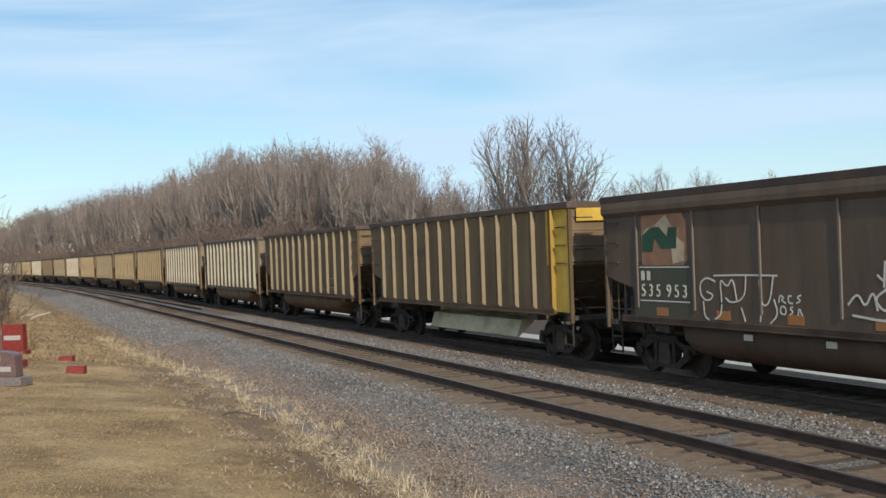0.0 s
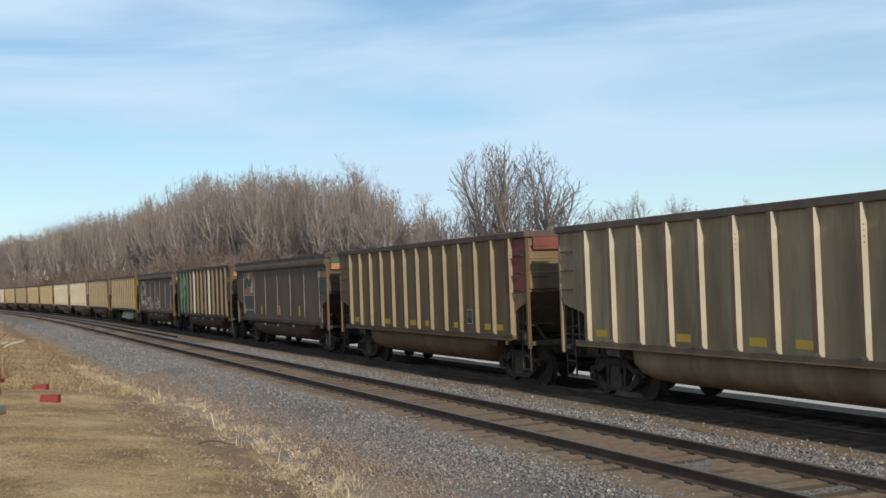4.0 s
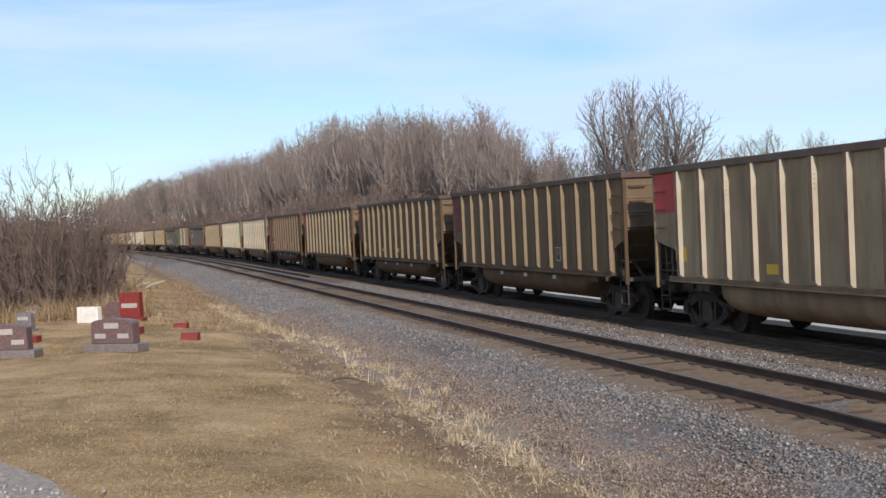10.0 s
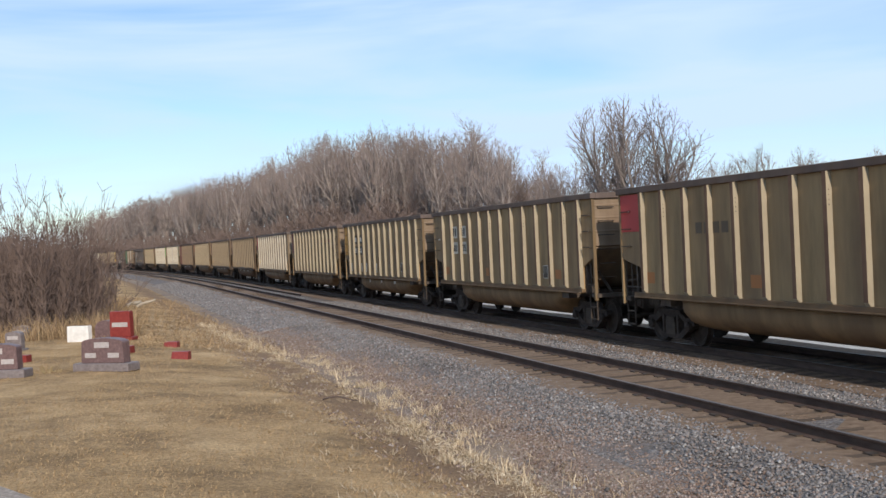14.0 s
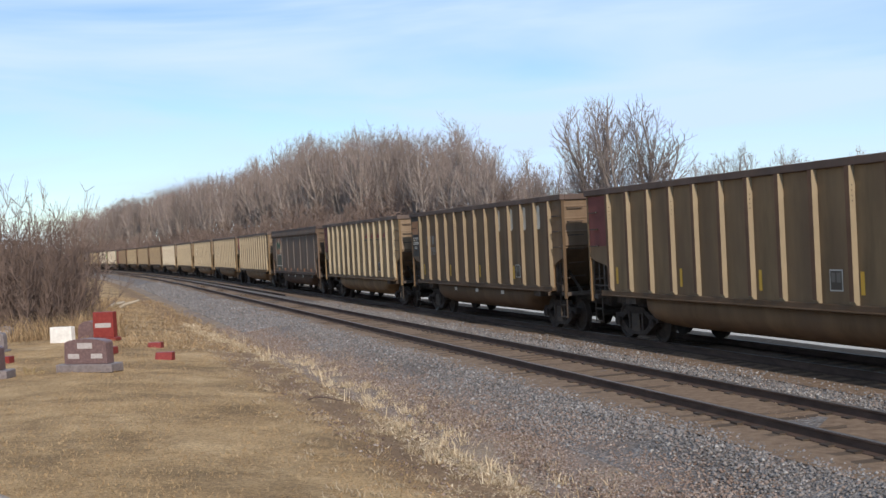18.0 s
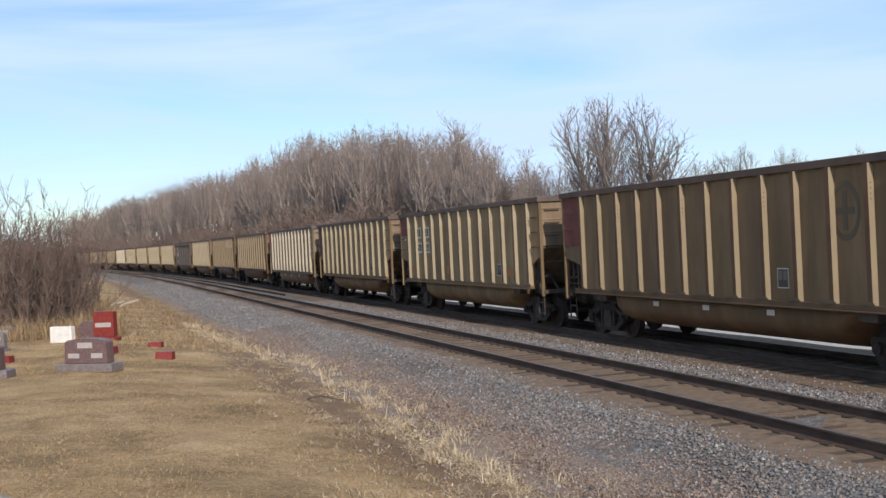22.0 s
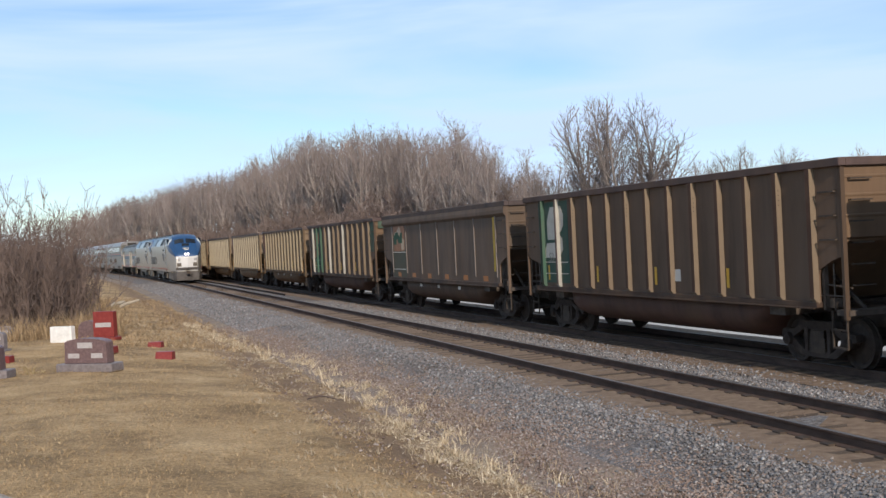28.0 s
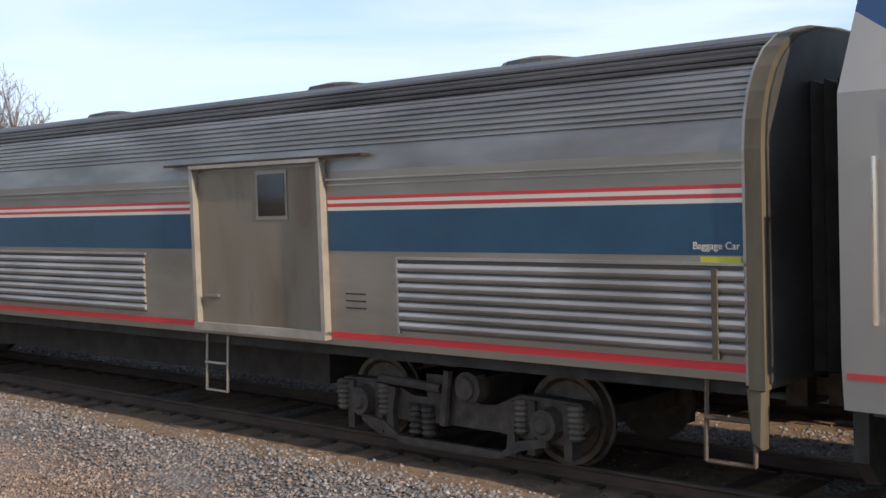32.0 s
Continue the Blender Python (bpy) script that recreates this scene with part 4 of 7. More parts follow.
def undergrowth():
    rnd = random.Random(8)
    s = 60.0
    while s < 460:
        for lat in (16 + rnd.uniform(-2, 2), 22 + rnd.uniform(-2, 2)):
            if (s < 80 and lat < 19) or (s > 170 and lat > 19):
                continue
            x, y, _ = line(s, lat)
            shrub(x, y, ground_z(s, lat), (1.3, rnd.uniform(0.9, 1.35)), "leafless brown brush at the wood's edge", "brush by the far track", rnd.uniform(0, 360))
        s += 4.4 if s < 160 else 8.0
    s = 82.0
    while s < 440:
        lat = 24 + rnd.uniform(-1.5, 1.5) if s > 120 else 31 + rnd.uniform(-2, 2)
        x, y, _ = line(s, lat)
        shrub(x, y, ground_z(s, lat), (1.9, rnd.uniform(1.9, 2.6) if s > 104 else 1.6), "tall leafless brown brush under the trees", "brush by the far track", rnd.uniform(0, 360))
        s += 5.0 if s < 160 else 8.5
    s = 88.0
    while s < 236:
        for lat in (35 + rnd.uniform(-2, 2), 41 + rnd.uniform(-2, 2), 48 + rnd.uniform(-2, 2)):
            x, y, _ = line(s, lat)
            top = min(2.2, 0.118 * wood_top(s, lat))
            shrub(x, y, ground_z(s, lat), (2.0, top * rnd.uniform(0.8, 1.05)), "tall leafless brown brush under the trees", "brush by the far track", rnd.uniform(0, 360))
        s += 5.0 if s < 200 else 7.0
    # the thicket in the hollow on the near side
    for row in range(7):
        for i in range(12):
            s = 45 + 5.5 * i + rnd.uniform(-2, 2) + 1.5 * row
            lat = -12.5 - 3.2 * row - 0.02 * (s - 46) + rnd.uniform(-0.9, 0.9)
            if s > 70 and row == 0:
                lat += 0.03 * (s - 70)
            x, y, _ = line(s, lat)
            shrub(x, y, ground_z(s, lat), (1.0 if row == 0 else 1.12, rnd.uniform(1.56, 1.78) + 0.09 * row), "dense leafless brown thicket in the hollow", "thicket", rnd.uniform(0, 360))


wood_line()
undergrowth()

# ---- passenger train ----
def zoned_paint(name, stops, low, high, rough, metal, x0, x1, z0, z1, extra=None):
    """Two colours parted by a line: ramp stops give the height of the line along the length."""
    m = bpy.data.materials.new(name)
    m.use_nodes = True
    nt = m.node_tree
    b = nt.nodes["Principled BSDF"]
    co, sp = nt.nodes.new("ShaderNodeTexCoord"), nt.nodes.new("ShaderNodeSeparateXYZ")
    nt.links.new(co.outputs["Object"], sp.inputs["Vector"])
    mr = nt.nodes.new("ShaderNodeMapRange")
    mr.inputs["From Min"].default_value, mr.inputs["From Max"].default_value = x0, x1
    nt.links.new(sp.outputs["X"], mr.inputs["Value"])
    rp = ramp_node(nt, [((x - x0) / (x1 - x0), g((z - z0) / (z1 - z0))) for x, z in stops])
    nt.links.new(mr.outputs["Result"], rp.inputs["Fac"])
    mz = nt.nodes.new("ShaderNodeMapRange")
    mz.inputs["From Min"].default_value, mz.inputs["From Max"].default_value = z0, z1
    nt.links.new(sp.outputs["Z"], mz.inputs["Value"])
    gt = nt.nodes.new("ShaderNodeMath")
    gt.operation = "GREATER_THAN"
    nt.links.new(mz.outputs["Result"], gt.inputs[0])
    nt.links.new(rp.outputs["Color"], gt.inputs[1])
    n = nt.nodes.new("ShaderNodeTexNoise")
    n.inputs["Scale"].default_value, n.inputs["Detail"].default_value = 0.9, 6
    nt.links.new(co.outputs["Object"], n.inputs["Vector"])
    sh = ramp_node(nt, [(0.3, g(0.86)), (0.7, g(1.06))])
    nt.links.new(n.outputs["Fac"], sh.inputs["Fac"])
    mx = nt.nodes.new("ShaderNodeMixRGB")
    mx.inputs["Color1"].default_value, mx.inputs["Color2"].default_value = (*low, 1), (*high, 1)
    nt.links.new(gt.outputs["Value"], mx.inputs["Fac"])
    mu = nt.nodes.new("ShaderNodeMixRGB")
    mu.blend_type, mu.inputs["Fac"].default_value = "MULTIPLY", 1.0
    nt.links.new(mx.outputs["Color"], mu.inputs["Color1"])
    nt.links.new(sh.outputs["Color"], mu.inputs["Color2"])
    nt.links.new(mu.outputs["Color"], b.inputs["Base Color"])
    b.inputs["Roughness"].default_value, b.inputs["Metallic"].default_value = rough, metal
    b.inputs["Coat Weight"].default_value, b.inputs["Coat Roughness"].default_value = 0.35, 0.2
    return m


LOCO_BLUE = (0.009, 0.050, 0.132)
M_NOSE = material("nose_silver", [(0.3, (0.52, 0.515, 0.50)), (0.7, (0.60, 0.595, 0.58))], 1.0, 0.35, 0.1, bump=0.02)
M_LOCO = zoned_paint("loco_paint", [(-10.4, 2.25), (-9.6, 2.5), (-7.3, 3.42), (-6.9, 4.0), (-1.5, 4.12), (2.5, 3.9), (6.0, 3.42), (8.2, 3.36), (9.6, 3.62), (10.2, 4.0)],
                     (0.325, 0.310, 0.285), LOCO_BLUE, 0.36, 0.15, -10.6, 10.4, 0.0, 5.0)
M_LOCO_GREY = material("loco_grey", [(0.3, (0.25, 0.238, 0.218)), (0.7, (0.31, 0.296, 0.272))], 1.0, 0.4, 0.15, bump=0.02)
M_LOCO_DARK = material("loco_underframe", [(0.3, (0.068, 0.056, 0.044)), (0.7, (0.150, 0.127, 0.102))], 3.0, 0.7, bump=0.1)
M_SKIRT = material("skirt_grey", [(0.3, (0.085, 0.075, 0.062)), (0.7, (0.150, 0.134, 0.112))], 2.0, 0.6, bump=0.05)
M_LRED = plain("stripe_red", (0.55, 0.03, 0.04), 0.35)
M_DULLRED = material("stripe_red_dusty", [(0.3, (0.44, 0.04, 0.042)), (0.7, (0.56, 0.035, 0.045))], 1.2, 0.5, bump=0, dirt=(0.20, 0.10, 0.08), dirt_amount=0.6)
M_LBLUE = material("stripe_blue", [(0.3, (0.016, 0.060, 0.105)), (0.7, (0.024, 0.080, 0.135))], 1.5, 0.4, bump=0.02)
M_LOGO = plain("emblem_blue", (0.028, 0.034, 0.055), 0.7)
M_NUM = plain("numeral_dark_blue", (0.009, 0.011, 0.024), 0.7)
M_GRILLE = plain("grille_dark", (0.02, 0.019, 0.018), 0.6, 0.2)
M_SLAT = plain("grille_slat", (0.09, 0.085, 0.08), 0.5, 0.3)
M_CHROME = plain("rail_chrome", (0.75, 0.75, 0.74), 0.2, 0.9)
M_GLASS = plain("dark_glass", (0.012, 0.014, 0.017), 0.06)
M_LAMP = plain("headlamp", (1.0, 0.84, 0.82), 0.3, 0, 7.0)
M_UNLIT = plain("unlit_lens", (0.55, 0.53, 0.50), 0.15, 0.3)
M_PLOW = material("plow_steel", [(0.3, (0.042, 0.036, 0.032)), (0.7, (0.088, 0.078, 0.070))], 2.0, 0.7, bump=0.08)
M_LAMPRIM = plain("lamp_rim", (0.3, 0.3, 0.3), 0.3, 0.8)
M_STAINLESS = material("stainless", [(0.3, (0.22, 0.205, 0.18)), (0.6, (0.30, 0.28, 0.25)), (0.8, (0.38, 0.36, 0.33))], 1.2, 0.38, 0.75, bump=0.03, stretch=(0.4, 1, 1.5),
                       dirt=(0.20, 0.18, 0.15), dirt_amount=0.45)
M_DARKSTAINLESS = material("sooty_stainless", [(0.3, (0.19, 0.182, 0.175)), (0.7, (0.33, 0.32, 0.31))], 1.0, 0.40, 0.6, bump=0.03, stretch=(0.4, 1, 1.5), dirt=(0.08, 0.075, 0.07), dirt_amount=0.5)
M_BRIGHT = material("bright_stainless", [(0.3, (0.28, 0.265, 0.25)), (0.7, (0.43, 0.41, 0.39))], 2.0, 0.36, 0.5, bump=0.02, stretch=(0.4, 1, 1.5), dirt=(0.16, 0.14, 0.12), dirt_amount=0.6)
M_BOGIE = material("bogie_casting", [(0.3, (0.030, 0.024, 0.020)), (0.6, (0.068, 0.055, 0.046)), (0.8, (0.13, 0.108, 0.09))], 6.0, 0.7, bump=0.2)
M_FLUTESHADE = plain("flute_shadow", (0.10, 0.093, 0.085), 0.6, 0.3)
M_ROOF = material("stainless_roof_sooty", [(0.3, (0.036, 0.033, 0.032)), (0.7, (0.095, 0.090, 0.087))], 1.2, 0.5, 0.4, bump=0.03, stretch=(0.4, 1, 1))
M_DOOR = material("baggage_door", [(0.3, (0.16, 0.138, 0.104)), (0.7, (0.29, 0.255, 0.20))], 1.5, 0.55, 0.2, stretch=(1.4, 1, 0.5), dirt=(0.11, 0.078, 0.048), dirt_amount=0.75)
M_DOORFRAME = material("door_frame_metal", [(0.3, (0.26, 0.235, 0.20)), (0.7, (0.42, 0.39, 0.34))], 2.0, 0.45, 0.4, bump=0.03)
M_SIGN = plain("sign_yellow", (0.45, 0.42, 0.03), 0.6)
M_RUBBERSHADE = material("diaphragm_rubber", [(0.3, (0.02, 0.018, 0.016)), (0.7, (0.05, 0.045, 0.04))], 4.0, 0.8)
M_ENDPOST = material("end_frame", [(0.3, (0.052, 0.043, 0.030)), (0.7, (0.125, 0.106, 0.072))], 2.0, 0.6, stretch=(1, 1, 0.3))
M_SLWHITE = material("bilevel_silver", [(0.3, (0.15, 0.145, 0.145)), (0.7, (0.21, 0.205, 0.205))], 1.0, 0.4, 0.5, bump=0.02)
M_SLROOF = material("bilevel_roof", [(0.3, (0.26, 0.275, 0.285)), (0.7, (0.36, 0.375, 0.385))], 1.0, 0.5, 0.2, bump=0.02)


def sec(x, w0, w, zs, wc, zc, zr, zb=0.95):
    half = [(w0, zb), (w, zb + 0.35), (w, zs), (wc, zc), (wc * 0.5, zr - 0.02)]
    return [(x, y, z) for y, z in half] + [(x, -y, z) for y, z in half[::-1]]


def slat_grille(name, x0, x1, z0, z1, n, parent, y, slat=M_SLAT, tilt=0):
    """Recessed dark opening with level slats, on the near side or the far one."""
    sy = 1 if y > 0 else -1
    bm = bmesh.new()
    box(bm, x0, x1, min(y, y + sy * 0.008), max(y, y + sy * 0.008), z0, z1)
    gr = part(name, bm, M_GRILLE, parent)
    for i in range(n):
        z = z0 + (i + 0.5) * (z1 - z0) / n
        bm = bmesh.new()
        a, b = sorted((y + sy * 0.008, y + sy * 0.028))
        box(bm, x0, x1, a, b, z - 0.012, z + 0.012)
        part("slat", bm, slat, gr)
    a, b = sorted((y + sy * 0.008, y + sy * 0.032))
    for x in (x0, (x0 + x1) / 2 - 0.02, x1 - 0.04):
        bm = bmesh.new()
        box(bm, x, x + 0.04, a, b, z0, z1)
        part("mullion", bm, slat, gr)
    return gr


def passenger_truck(parent, x, base=2.6, mat=None, r=0.50, full=True):
    mat = mat or M_TRUCK
    bm = bmesh.new()
    box(bm, -0.35, 0.35, -1.1, 1.1, 0.1, 0.35)
    box(bm, -base / 2 - 0.4, base / 2 + 0.4, -0.5, 0.5, -0.05, 0.12)
    t = part("truck", bm, mat, parent, at=pose(x, 0, r))
    for dx in (-base / 2, base / 2):
        bm = bmesh.new()
        side = [(0.69, 0.09), (0.70, r + 0.03), (0.73, r + 0.03), (0.735, r), (0.84, r - 0.005), (0.84, r - 0.06), (0.80, r - 0.1), (0.86, r * 0.4), (0.86, 0.09), (1.1, 0.09)]
        turned(bm, [(-h, q) for h, q in reversed(side)] + side, 26)
        part("wheelset", bm, M_WHEEL, t, at=pose(dx, 0, 0))
    for sy in (-1, 1):
        bm = bmesh.new()
        b = base / 2
        prism(bm, [(-b - 0.45, 0.0), (-b - 0.35, 0.22), (-b + 0.35, 0.24), (-0.55, 0.10), (0.55, 0.10), (b - 0.35, 0.24), (b + 0.35, 0.22), (b + 0.45, 0.0),
                   (b + 0.25, -0.2), (b - 0.25, -0.2), (0.6, -0.16), (-0.6, -0.16), (-b + 0.25, -0.2), (-b - 0.25, -0.2)], sy * 1.02 - 0.08, sy * 1.02 + 0.08)
        part("side_frame", bm, mat, t)
        for dx in (-b, b):
            bm = bmesh.new()
            tube(bm, (dx, sy * 1.05, 0), (dx, sy * 1.24, 0), 0.17, 0.15, 14)
            tube(bm, (dx, sy * 1.24, 0), (dx, sy * 1.27, 0), 0.10, 0.07, 10)
            part("journal_box", bm, mat, t)
            for o in (-0.32, 0.32) if full else ():
                bm = bmesh.new()
                turned(bm, [(-0.13 + 0.0275 * k, 0.088 if k % 2 else 0.06) for k in range(13)], 10, "z", (dx + o, sy * 1.13, 0))
                part("coil_spring", bm, M_LOCO_DARK, t)
            for o in (-0.22, 0.22) if full else ():
                bm = bmesh.new()
                prism(bm, [(dx + o - 0.06, 0.2), (dx + o + 0.06, 0.2), (dx + o + 0.045, -0.33), (dx + o - 0.045, -0.33)], sy * 1.07 - 0.07, sy * 1.07 + 0.07)
                part("pedestal", bm, mat, t)
        if not full:
            continue
        bm = bmesh.new()
        prism(bm, [(-b, -0.14), (-b + 0.35, -0.20), (-0.7, -0.33), (0.7, -0.33), (b - 0.35, -0.20), (b, -0.14), (b, -0.22), (b - 0.3, -0.29), (0.65, -0.41), (-0.65, -0.41), (-b + 0.3, -0.29), (-b, -0.22)], sy * 1.16 - 0.03, sy * 1.16 + 0.03)
        part("equalizer_bar", bm, mat, t)
        bm = bmesh.new()
        turned(bm, [(-0.09, 0.10), (-0.09, 0.16), (0.07, 0.165), (0.09, 0.12), (0.12, 0.11)], 14, "y", (-0.35, sy * 1.2, 0.28))
        part("brake_cylinder", bm, mat, t)
        bm = bmesh.new()
        tube(bm, (0.1, sy * 1.15, 0.22), (0.95, sy * 1.18, 0.27), 0.05, n=8)
        part("pull_rod", bm, mat, t)
        bm = bmesh.new()
        tube(bm, (-0.02, sy * 1.17, 0.42), (0.06, sy * 1.17, -0.15), 0.05, n=8)
        part("damper", bm, mat, t)
        for o in (-0.85, 0.80):
            bm = bmesh.new()
            prism(bm, [(o - 0.06, 0.18), (o + 0.05, 0.18), (o + 0.10, -0.30), (o + 0.16, -0.36), (o - 0.02, -0.36), (o + 0.0, -0.1)], sy * 1.13 - 0.04, sy * 1.13 + 0.04)
            part("brake_hanger", bm, mat, t)
        for o in (0.32, 0.50):
            bm = bmesh.new()
            turned(bm, [(-0.30 + 0.03 * k, 0.085 if k % 2 else 0.055) for k in range(12)], 10, "z", (o, sy * 1.12, 0))
            part("bolster_spring", bm, mat, t)
    return t


def locomotive(number, label):
    lo = thing("locomotive", pose(0, 0, 0), label, "locomotive", "passenger train vehicles")
    bm = bmesh.new()
    loft(bm, [sec(10.15, 1.46, 1.5, 3.33, 1.02, 4.18, 4.30), sec(9.9, 1.48, 1.52, 3.33, 1.05, 4.2, 4.32), sec(4.0, 1.48, 1.52, 3.33, 1.05, 4.2, 4.32),
              sec(-2.0, 1.48, 1.52, 3.33, 1.05, 4.2, 4.32), sec(-7.6, 1.48, 1.52, 3.33, 1.05, 4.2, 4.34), sec(-8.3, 1.47, 1.51, 3.32, 1.04, 4.12, 4.30),
              sec(-8.75, 1.42, 1.46, 3.26, 1.02, 3.90, 4.06), sec(-8.95, 1.37, 1.41, 3.20, 1.0, 3.74, 3.88), sec(-9.35, 1.27, 1.31, 3.05, 0.98, 3.38, 3.50),
              sec(-9.8, 1.12, 1.16, 2.75, 0.94, 2.95, 3.06), sec(-10.2, 0.96, 1.0, 2.38, 0.87, 2.52, 2.60), sec(-10.32, 0.92, 0.96, 2.1, 0.83, 2.2, 2.28)])
    shell = mesh_of("body_shell", bm, M_LOCO, smooth=True)
    shell.set_sharp_from_angle(angle=radians(24))
    body = part("body_shell", shell, None, lo)
    for sy in (1, -1):
        bm = bmesh.new()
        prism(bm, [(sy * 1.00, 4.20), (sy * 1.075, 4.19), (sy * 1.075, 4.235), (sy * 0.98, 4.275)], -7.5, 10.12, "x")
        part("roof_edge", bm, M_ROOF, lo)
    # roof fittings
    for x0, x1, w, h in ((-4.2, -2.6, 0.5, 0.16), (-0.6, 1.0, 0.7, 0.10), (6.3, 8.2, 0.8, 0.05), (3.2, 4.6, 0.7, 0.13)):
        bm = bmesh.new()
        prism(bm, [(x0, 4.24), (x0 + 0.25, 4.30 + h), (x1 - 0.12, 4.30 + h), (x1, 4.24)], -w, w)
        part("roof_hatch", bm, M_ROOF, lo)
    for i in range(3):
        bm = bmesh.new()
        tube(bm, (-6.2 - 0.28 * i, 0.2 - 0.18 * i, 4.42), (-6.9 - 0.28 * i, 0.2 - 0.18 * i, 4.44), 0.03, 0.065, 10)
        box(bm, -6.6 - 0.28 * i, -6.5 - 0.28 * i, 0.15 - 0.18 * i, 0.25 - 0.18 * i, 4.3, 4.42)
        part("air_horn", bm, M_ROOF, lo)
    for sy in (1, -1):
        y = sy * 1.521
        slat_grille("side_grille", 6.98, 8.9, 1.58, 2.34, 16, lo, y)
        slat_grille("side_grille", 5.15, 6.88, 1.58, 2.34, 16, lo, y)

        def cant(x0, x1, f0, f1, name, mat, lift=0.006, thick=0.02, skew=0.0):
            """A panel on the sloped upper side between fractions f0 and f1 of its height."""
            b2 = bmesh.new()
            p0, p1 = Vector((0, 1.52, 3.33)), Vector((0, 1.05, 4.2))
            nrm = Vector((0, 0.87, 0.47)).normalized()
            a, b = p0.lerp(p1, f0), p0.lerp(p1, f1)
            pts = [a + nrm * lift, b + nrm * lift, b + nrm * (lift + thick), a + nrm * (lift + thick)]
            sk = (0, skew, skew, 0)
            loft(b2, [[(xx + o, sy * q.y, q.z) for q, o in zip(pts, sk)] for xx in (x0, x1)])
            return part(name, b2, mat, lo)
        cant(4.1, 4.98, 0.06, 0.80, "roof_vent", M_GRILLE, skew=0.22)
        cant(-2.0, -0.95, 0.08, 0.80, "roof_vent", M_GRILLE)
        cant(-3.5, -2.15, 0.08, 0.80, "roof_vent", M_GRILLE)
        lv = cant(-5.75, -3.75, 0.08, 0.82, "roof_louvre", M_LOCO_GREY)
        for i in range(7):
            f = 0.13 + 0.095 * i
            b3 = cant(-5.7, -3.8, f, f + 0.03, "louvre_slat", M_GRILLE, 0.026, 0.012)
            b3.parent = lv
        # cab window, doors, handrails, steps
        bm = bmesh.new()
        prism(bm, [(-8.45, 3.36), (-7.95, 3.36), (-7.95, 3.88), (-8.25, 3.92)], sy * 1.30, sy * 1.53)
        part("cab_window", bm, M_GLASS, lo)
        bm = bmesh.new()
        loft(bm, [[(-8.42, sy * y0, z), (-8.56, sy * y0, z), (-8.56, sy * y1, z), (-8.42, sy * y1, z)] for z, y0, y1 in ((3.34, 1.36, 1.52), (3.62, 1.22, 1.41), (3.90, 1.08, 1.26))])
        part("mirror", bm, M_CHROME, lo)
        for xa, xb in ((9.85, 9.05), (-6.28, -7.03)):
            for x in (xa, xb):
                bm = bmesh.new()
                tube(bm, (x, sy * 1.58, 1.62), (x, sy * 1.58, 2.85 if xa > 0 else 3.48), 0.024, n=8)
                for z in (1.64, 2.82 if xa > 0 else 3.45):
                    tube(bm, (x, sy * 1.51, z), (x, sy * 1.58, z), 0.02, n=6)
                part("handrail", bm, M_CHROME, lo)
            mid = (xa + xb) / 2
            bm = bmesh.new()
            box(bm, mid - 0.30, mid + 0.30, *sorted((sy * 1.522, sy * 1.534)), 1.32, 3.28)
            door = part("door", bm, M_LOCO_GREY, lo, bevel=0.005)
            bm = bmesh.new()
            box(bm, mid - 0.2, mid + 0.2, *sorted((sy * 1.535, sy * 1.545)), 2.72, 3.18)
            part("window", bm, M_GLASS, door)
            bm = bmesh.new()
            for dx in (-0.24, 0.24):
                box(bm, mid + dx - 0.02, mid + dx + 0.02, *sorted((sy * 1.42, sy * 1.50)), 0.38, 1.0)
            for z in (0.38, 0.62, 0.86):
                box(bm, mid - 0.24, mid + 0.24, *sorted((sy * 1.38, sy * 1.52)), z, z + 0.03)
            part("step_ladder", bm, M_SKIRT, lo)
            bm = bmesh.new()
            box(bm, mid - 0.28, mid + 0.28, *sorted((sy * 1.49, sy * 1.512)), 1.03, 1.2)
            part("step_pocket", bm, M_GRILLE, lo)
        # red line, emblem, numerals, brand bars
        bm = bmesh.new()
        box(bm, -8.3, 10.1, *sorted((sy * 1.50, sy * 1.525)), 1.195, 1.243)
        part("red_line", bm, M_DULLRED, lo)
        flip = 0 if sy > 0 else 180
        for digit in islands(text_mesh(number, 1.0, M_NUM), M_NUM):
            part("numeral", digit, None, lo, "dark blue numeral of the road number", at=pose(4.15, sy * 1.524, 1.62, 0, 0, flip))
        for blade in (((-3.13, 2.56), (-3.46, 2.64), (-4.2, 2.66), (-4.71, 2.64), (-4.3, 2.60), (-3.99, 2.55), (-3.7, 2.48), (-3.46, 2.38)),
                      ((-3.63, 2.30), (-3.75, 2.40), (-3.92, 2.49), (-4.5, 2.57), (-5.18, 2.58), (-4.85, 2.54), (-4.58, 2.49), (-4.38, 2.40), (-4.25, 2.28), (-3.99, 2.11)),
                      ((-4.15, 2.03), (-4.28, 2.13), (-4.45, 2.22), (-4.95, 2.45), (-5.64, 2.63), (-5.42, 2.50), (-5.22, 2.37), (-5.05, 2.25), (-4.91, 2.11), (-4.67, 1.86))):
            bm = bmesh.new()
            prism(bm, blade, *sorted((sy * 1.523, sy * 1.529)))
            part("emblem_blade", bm, M_LOGO, lo)
        bm = bmesh.new()
        for i in range(6):
            xx = -3.6 - 0.38 * i
            box(bm, xx - 0.26, xx, *sorted((sy * 1.522, sy * 1.528)), 2.86, 3.02)
            box(bm, xx - 0.19, xx - 0.07, *sorted((sy * 1.523, sy * 1.530)), 2.90, 2.97)
        part("brand_bar", bm, M_NUM, lo)
        bm = bmesh.new()
